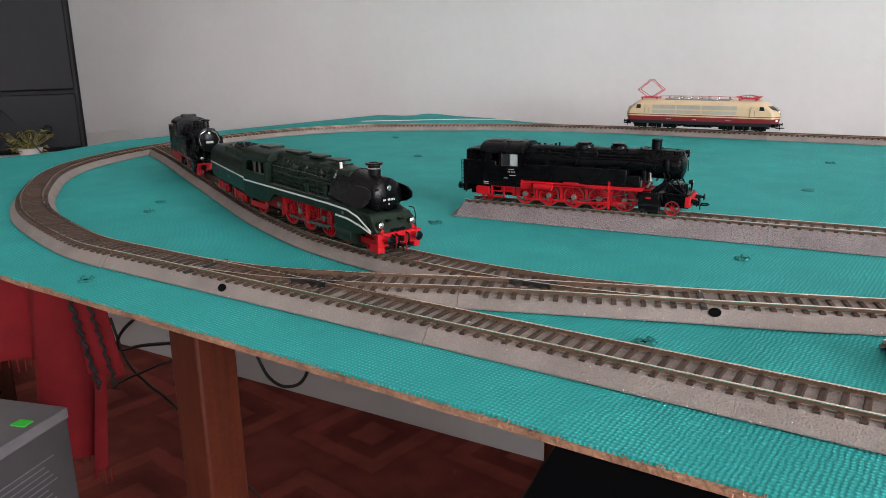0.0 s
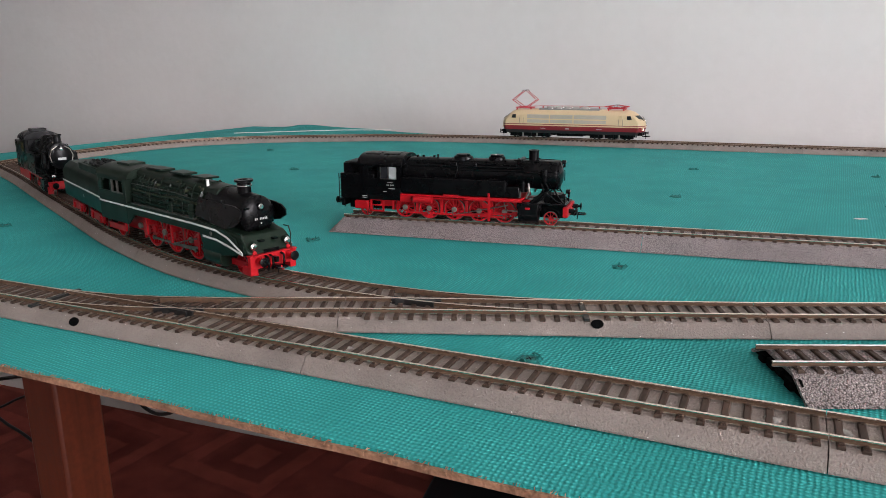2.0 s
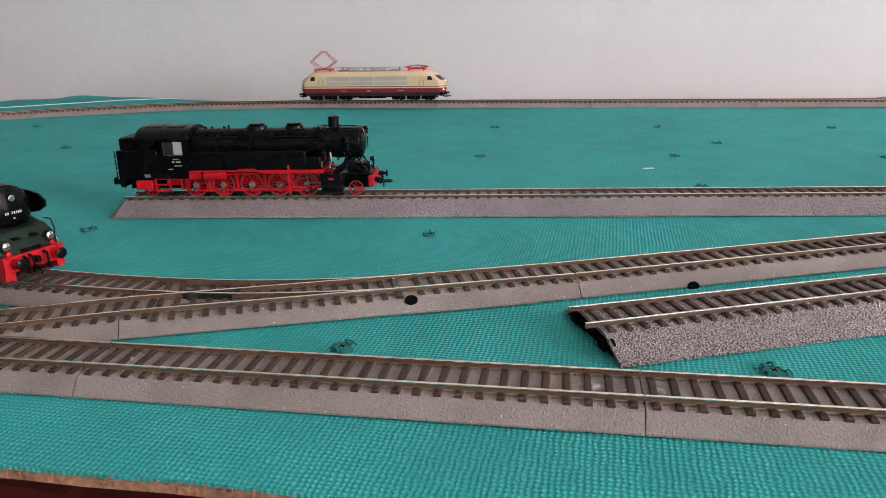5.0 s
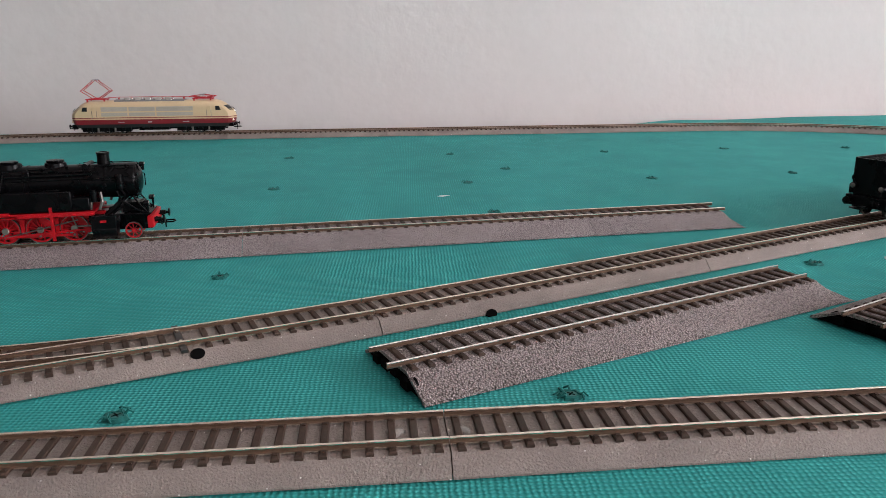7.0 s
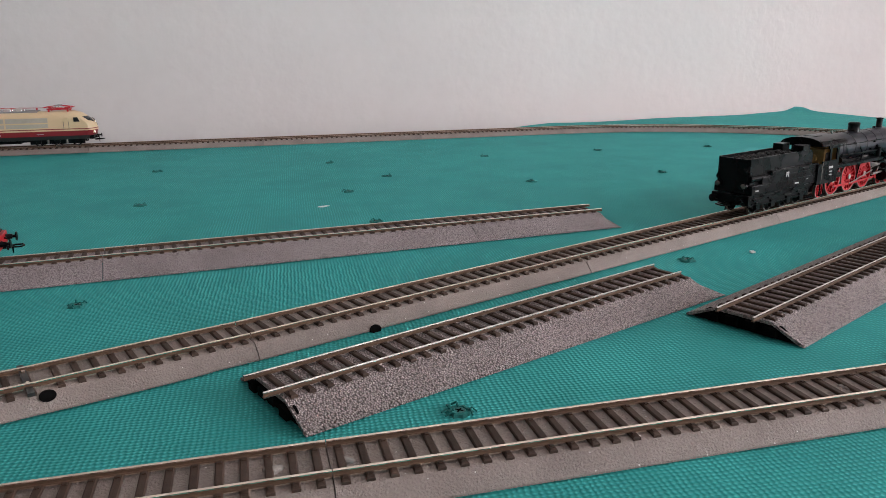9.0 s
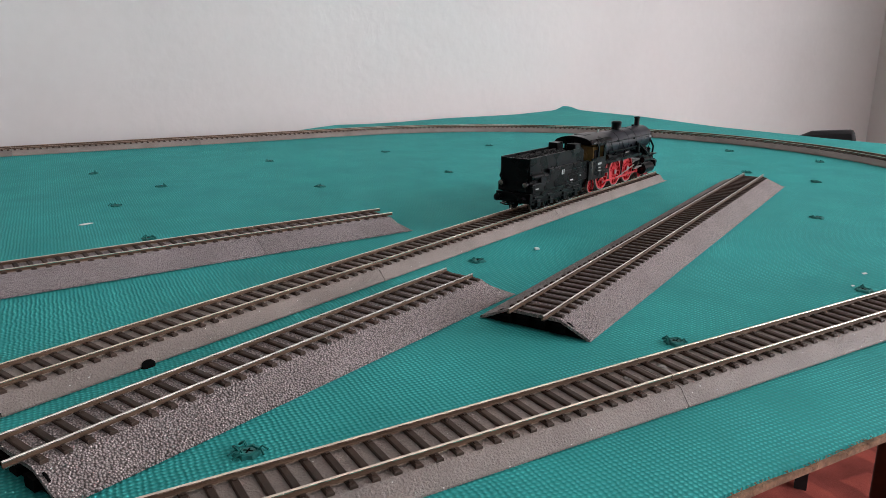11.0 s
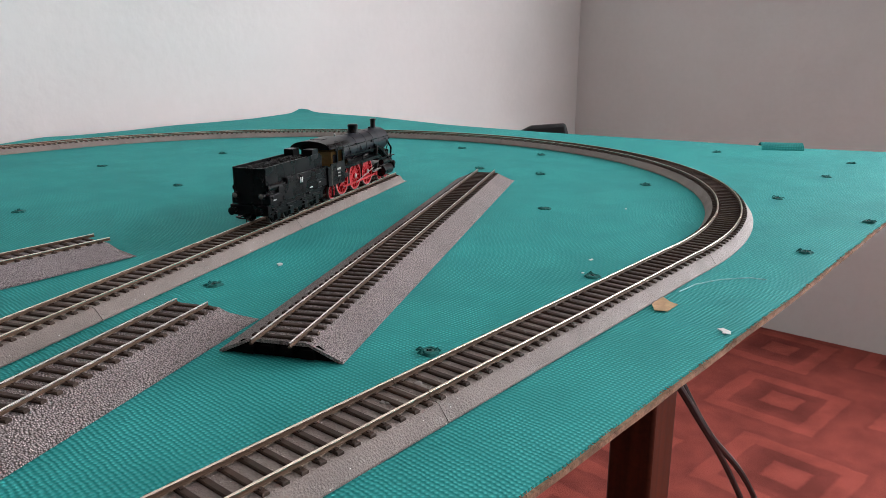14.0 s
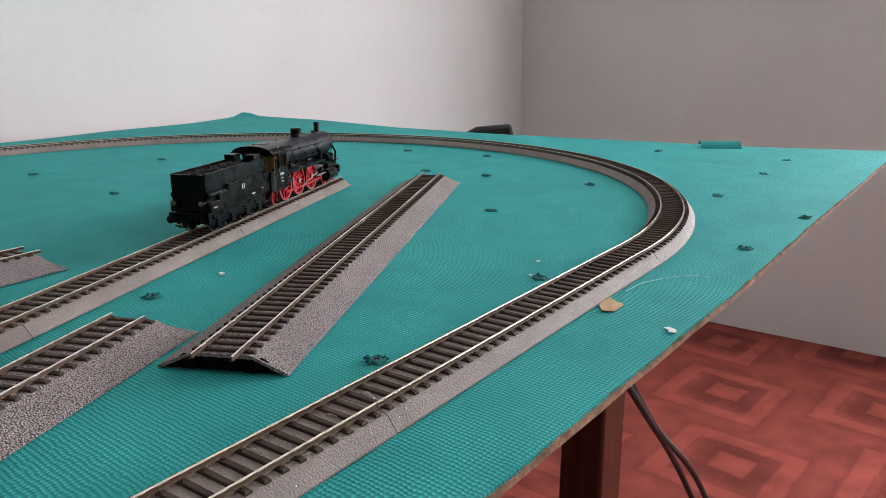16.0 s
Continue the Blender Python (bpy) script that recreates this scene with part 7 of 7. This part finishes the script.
def hanging_cloth():
    """A red cloth over a low stand, hanging in folds with a fringe."""
    t = thing("red_throw", "red woven throw with dark braid and fringe hanging over a stand", "throw", pose(-1.20, 0.60, 0, 0, 0, 14))
    n, m, v, f = 60, 14, [], []
    for i in range(n + 1):
        q = i / n
        x = -0.55 + 0.655 * q
        for j in range(m + 1):
            h = j / m
            drop = 0.30 + 0.15 * min(1, max(0, q - 0.72) * 40) + 0.02 * math.sin(q * 9)
            v.append((x + 0.012 * math.sin(h * 3 + q * 20), -0.10 - 0.03 * math.sin(q * 34) * h - 0.02 * h, -0.13 - drop * h))
    f = [(i * (m + 1) + j, (i + 1) * (m + 1) + j, (i + 1) * (m + 1) + j + 1, i * (m + 1) + j + 1) for i in range(n) for j in range(m)]
    s = Shape(1).add(v, f)
    s.add([(x, y + 0.004, z) for x, y, z in v], f)
    part("hanging_side", s, REDCLOTH, t)
    part("top_side", Shape(1).box(-0.55, 0.07, -0.105, 0.06, -0.135, -0.125), REDCLOTH, t, bevel=4)
    b = Shape(1)
    for dx, r in ((0.0, 0.0042), (0.030, 0.003)):
        path = [(0.045 + dx + 0.085 * i / 27 + 0.004 * (-1) ** i, -0.146 - 0.01 * i / 27 + dx * 0.3, -0.15 - 0.27 * i / 27) for i in range(28)]
        part("braid", Shape(1).tube(path, r, 6), BRAID, t)
    part("folded_edge", Shape(1).loft([[(0.05, -0.135, -0.13), (0.10, -0.125, -0.13), (0.10, -0.121, -0.13), (0.05, -0.131, -0.13)],
                                       [(0.10, -0.15, -0.40), (0.165, -0.135, -0.40), (0.165, -0.131, -0.40), (0.10, -0.146, -0.40)]]), REDCLOTH, t)
    g = Shape(1)
    for i in range(90):
        q = i / 89
        x, drop = -0.55 + 0.655 * q, 0.30 + 0.15 * min(1, max(0, q - 0.72) * 40) + 0.02 * math.sin(q * 9)
        y, z = -0.12 - 0.03 * math.sin(q * 34), -0.13 - drop
        g.tube([(x, y, z + 0.004), (x + random.uniform(-0.004, 0.004), y - 0.002, z - random.uniform(0.012, 0.026))], 0.0012, 5)
    tagged(part("fringe", g, REDCLOTH, t), kind="stuff")
    for x in (-0.52, -0.42):
        for y in (-0.06, 0.02):
            part("stand_leg", Shape(1).box(x, x + 0.035, y, y + 0.035, FLOOR, -0.135), DARKWOOD, t)
    part("stand_shelf", Shape(1).box(-0.52, -0.385, -0.06, 0.055, -0.50, -0.47), DARKWOOD, t)


hanging_cloth()

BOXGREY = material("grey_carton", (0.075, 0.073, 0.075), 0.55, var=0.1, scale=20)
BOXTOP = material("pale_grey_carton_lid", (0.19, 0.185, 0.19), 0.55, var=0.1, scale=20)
NEON = material("green_sticker", (0.05, 0.72, 0.06), 0.6, var=0.05)
bx = thing("carton", "grey printed carton with a small green sticker, on the floor", "box", pose(-0.885, 0.352, FLOOR, 0, 0, 21.7))
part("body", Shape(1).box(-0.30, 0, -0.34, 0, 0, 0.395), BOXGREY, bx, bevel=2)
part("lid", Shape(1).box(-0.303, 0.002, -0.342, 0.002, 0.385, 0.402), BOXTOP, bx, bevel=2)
part("sticker", Shape(1).box(-0.034, -0.011, -0.064, -0.047, 0.402, 0.4032), NEON, bx)
for i in range(11):
    part("print_line", Shape(1).box(0.0003, 0.0014, -0.17 + 0.009 * (i * 5 % 4), -0.035 - 0.006 * (i * 3 % 4), 0.345 - i * 0.009, 0.3466 - i * 0.009), BOXTOP, bx)

CABLE = material("black_cable", (0.012, 0.012, 0.012), 0.45, var=0.2)


def cable(pts, r, label):
    s = Shape(1).tube([tuple(p) for p in smooth3(pts)], r, 8)
    ob = new("cable", s.mesh("cable", CABLE))
    return tagged(ob, label, "cable")


def smooth3(pts, n=10):
    c = [Vector(p) for p in pts]
    c = [2 * c[0] - c[1]] + c + [2 * c[-1] - c[-2]]
    out = []
    for i in range(1, len(c) - 2):
        for k in range(n):
            t = k / n
            a, b, d, e = c[i - 1:i + 3]
            out.append(0.5 * ((2 * b) + (d - a) * t + (2 * a - 5 * b + 4 * d - e) * t * t + (3 * b - a - 3 * d + e) * t ** 3))
    return out + [c[-2]]


cable([(0.50, 0.18, -0.012), (0.56, 0.17, -0.082), (0.668, 0.17, -0.20), (0.86, 0.15, -0.48), (1.08, 0.12, FLOOR + 0.004), (1.4, 0.0, FLOOR + 0.004)], 0.0022, "black cable hanging from the table to the floor")
cable([(0.515, 0.18, -0.012), (0.58, 0.17, -0.101), (0.70, 0.17, -0.216), (0.90, 0.16, -0.50), (1.12, 0.16, FLOOR + 0.004), (1.45, 0.1, FLOOR + 0.004)], 0.0022, "black cable hanging from the table to the floor")
cable([(-1.25, 0.86, -0.33), (-1.50, 0.80, -0.50), (-1.561, 0.80, -0.579), (-1.454, 0.80, -0.545), (-1.332, 0.80, -0.511), (-1.05, 0.80, -0.44), (-0.8, 0.8, -0.20)], 0.004, "black cable slung low under the table")
cable([(-1.582, 0.80, -0.50), (-1.529, 0.80, -0.604), (-1.446, 0.80, -0.643), (-1.344, 0.80, -0.671), (-1.1, 0.78, FLOOR + 0.004), (-0.8, 0.7, FLOOR + 0.004)], 0.0035, "black cable drooping to the carpet under the table")
cable([(-1.62, 0.80, -0.70), (-1.548, 0.80, -0.658), (-1.438, 0.80, -0.604), (-1.341, 0.80, -0.558), (-1.1, 0.80, -0.47)], 0.003, "pale cable slung under the table")
cable([(-1.25, 0.95, -0.50), (-1.20, 0.95, -0.585), (-1.167, 0.95, -0.615), (-1.118, 0.95, -0.620), (-1.059, 0.95, -0.59), (-1.03, 0.95, -0.52), (-1.0, 0.95, -0.30)], 0.004, "black cable loop hanging behind the table leg")
cable([(-1.62, 0.55, 0.12), (-1.45, 0.57, 0.03), (-1.36, 0.60, -0.062)], 0.0012, "thin black aerial wire by the shelf")

# box of odds and ends in the shade under the table
ub = thing("storage_box", "dark box standing in the shade under the table", "box", pose(0.02, 0.42, FLOOR, 0, 0, 12))
part("body", Shape(1).box(-0.22, 0.3, 0, 0.34, 0, 0.42), BLACKGLOSS, ub, bevel=4)
part("handle", Shape(1).tube([(-0.05, -0.004, 0.36), (-0.04, -0.03, 0.37), (0.06, -0.03, 0.37), (0.07, -0.004, 0.36)], 0.004, 8), CHROME, ub)


# ---------- windows behind the camera ----------
def window_unit(name, a, b, z0, z1, inward):
    """A white frame with mullion and two panes in an opening from a to b."""
    a, b, n = Vector(a), Vector(b), Vector(inward)
    d = (b - a)
    length = d.length
    ang = math.degrees(math.atan2(d.y, d.x))
    t = thing(name, "white-framed window with two panes", "window", pose(a.x, a.y, 0, 0, 0, ang), kind="structure")
    part("window_frame", Shape(1).box(0, length, -0.03, 0.03, z0, z0 + 0.06).box(0, length, -0.03, 0.03, z1 - 0.06, z1).box(0, 0.06, -0.03, 0.03, z0 + 0.06, z1 - 0.06).box(
        length - 0.06, length, -0.03, 0.03, z0 + 0.06, z1 - 0.06).box(length / 2 - 0.04, length / 2 + 0.04, -0.03, 0.03, z0 + 0.06, z1 - 0.06), WHITE, t)
    part("window_sill", Shape(1).box(-0.03, length + 0.03, -0.10, 0.10, z0 - 0.03, z0 - 0.004), WHITE, t)
    for x0, x1 in ((0.06, length / 2 - 0.04), (length / 2 + 0.04, length - 0.06)):
        p = part("pane", Shape(1).box(x0, x1, -0.003, 0.003, z0 + 0.06, z1 - 0.06), PANE, t)
        p.visible_shadow = False


PANE = bpy.data.materials.new("clear_glass")
PANE.use_nodes = True
PANE.node_tree.nodes["Principled BSDF"].inputs["Transmission Weight"].default_value = 1.0
PANE.node_tree.nodes["Principled BSDF"].inputs["Roughness"].default_value = 0.0
wd = (RIGHT_END - CORNER).normalized()
wo = Vector((-wd.y, wd.x)) * 0.06
window_unit("window_1", CORNER + wd * 1.5 + wo, CORNER + wd * 2.95 + wo, -0.1, 1.35, (-1, 0))
fa = Vector((LEFT.x - 0.05, -2.6))
fd = (RIGHT_END - fa).normalized()
fo = Vector((fd.y, -fd.x)) * 0.06
# unseen window, added as an opening for the front fill
window_unit("fill_window", fa + fd * 3.1 + fo, fa + fd * 4.8 + fo, 0.1, 1.4, (0, 1))


def open_end_clips(p, way):
    """Black plastic joining tongues under the hollow end of a loose piece, and a plate for its inner shade."""
    a = math.atan2(way.y, way.x)
    root = section_near((p.x + way.x * 0.11, p.y + way.y * 0.11))
    for y, w, z0, z1, l in ((-0.013, 0.003, 0.0012, 0.0052, 0.0012), (-0.004, 0.0025, 0.0030, 0.0058, 0.0016), (0.005, 0.003, 0.0020, 0.0055, 0.0012), (0.014, 0.0025, 0.0012, 0.0045, 0.0012)):
        s = Shape(1)
        ring = [(-l, y - w), (0.004, y - w), (0.004, y + w), (-l, y + w)]
        s.loft([[(p.x + x * math.cos(a) - q * math.sin(a) - root.location.x, p.y + x * math.sin(a) + q * math.cos(a) - root.location.y, z) for x, q in ring] for z in (z0, z1)])
        part("joining_tongue", s, HOLE, root)
    # added black plate that paints the shade inside the hollow end
    s = Shape(1)
    ring = [(0.0014, -0.0272), (0.0022, -0.0272), (0.0022, 0.0272), (0.0014, 0.0272)]
    s.loft([[(p.x + x * math.cos(a) - q * (0.97 - 55 * (z - 0.0003)) * math.sin(a) - root.location.x, p.y + x * math.sin(a) + q * (0.97 - 55 * (z - 0.0003)) * math.cos(a) - root.location.y, z) for x, q in ring] for z in (0.0003, 0.0064)])
    part("hollow_shade_plate", s, HOLE, root)


v1 = Vector((0.2135, 0.1010)).normalized()
open_end_clips(Vector((0.1312, 0.1970)) + Vector((-v1.y, v1.x)) * 0.0268, v1)
v2 = Vector((0.4205, 0.2325)).normalized()
open_end_clips(Vector((0.341, 0.2265)) + Vector((-v2.y, v2.x)) * 0.0283, v2)
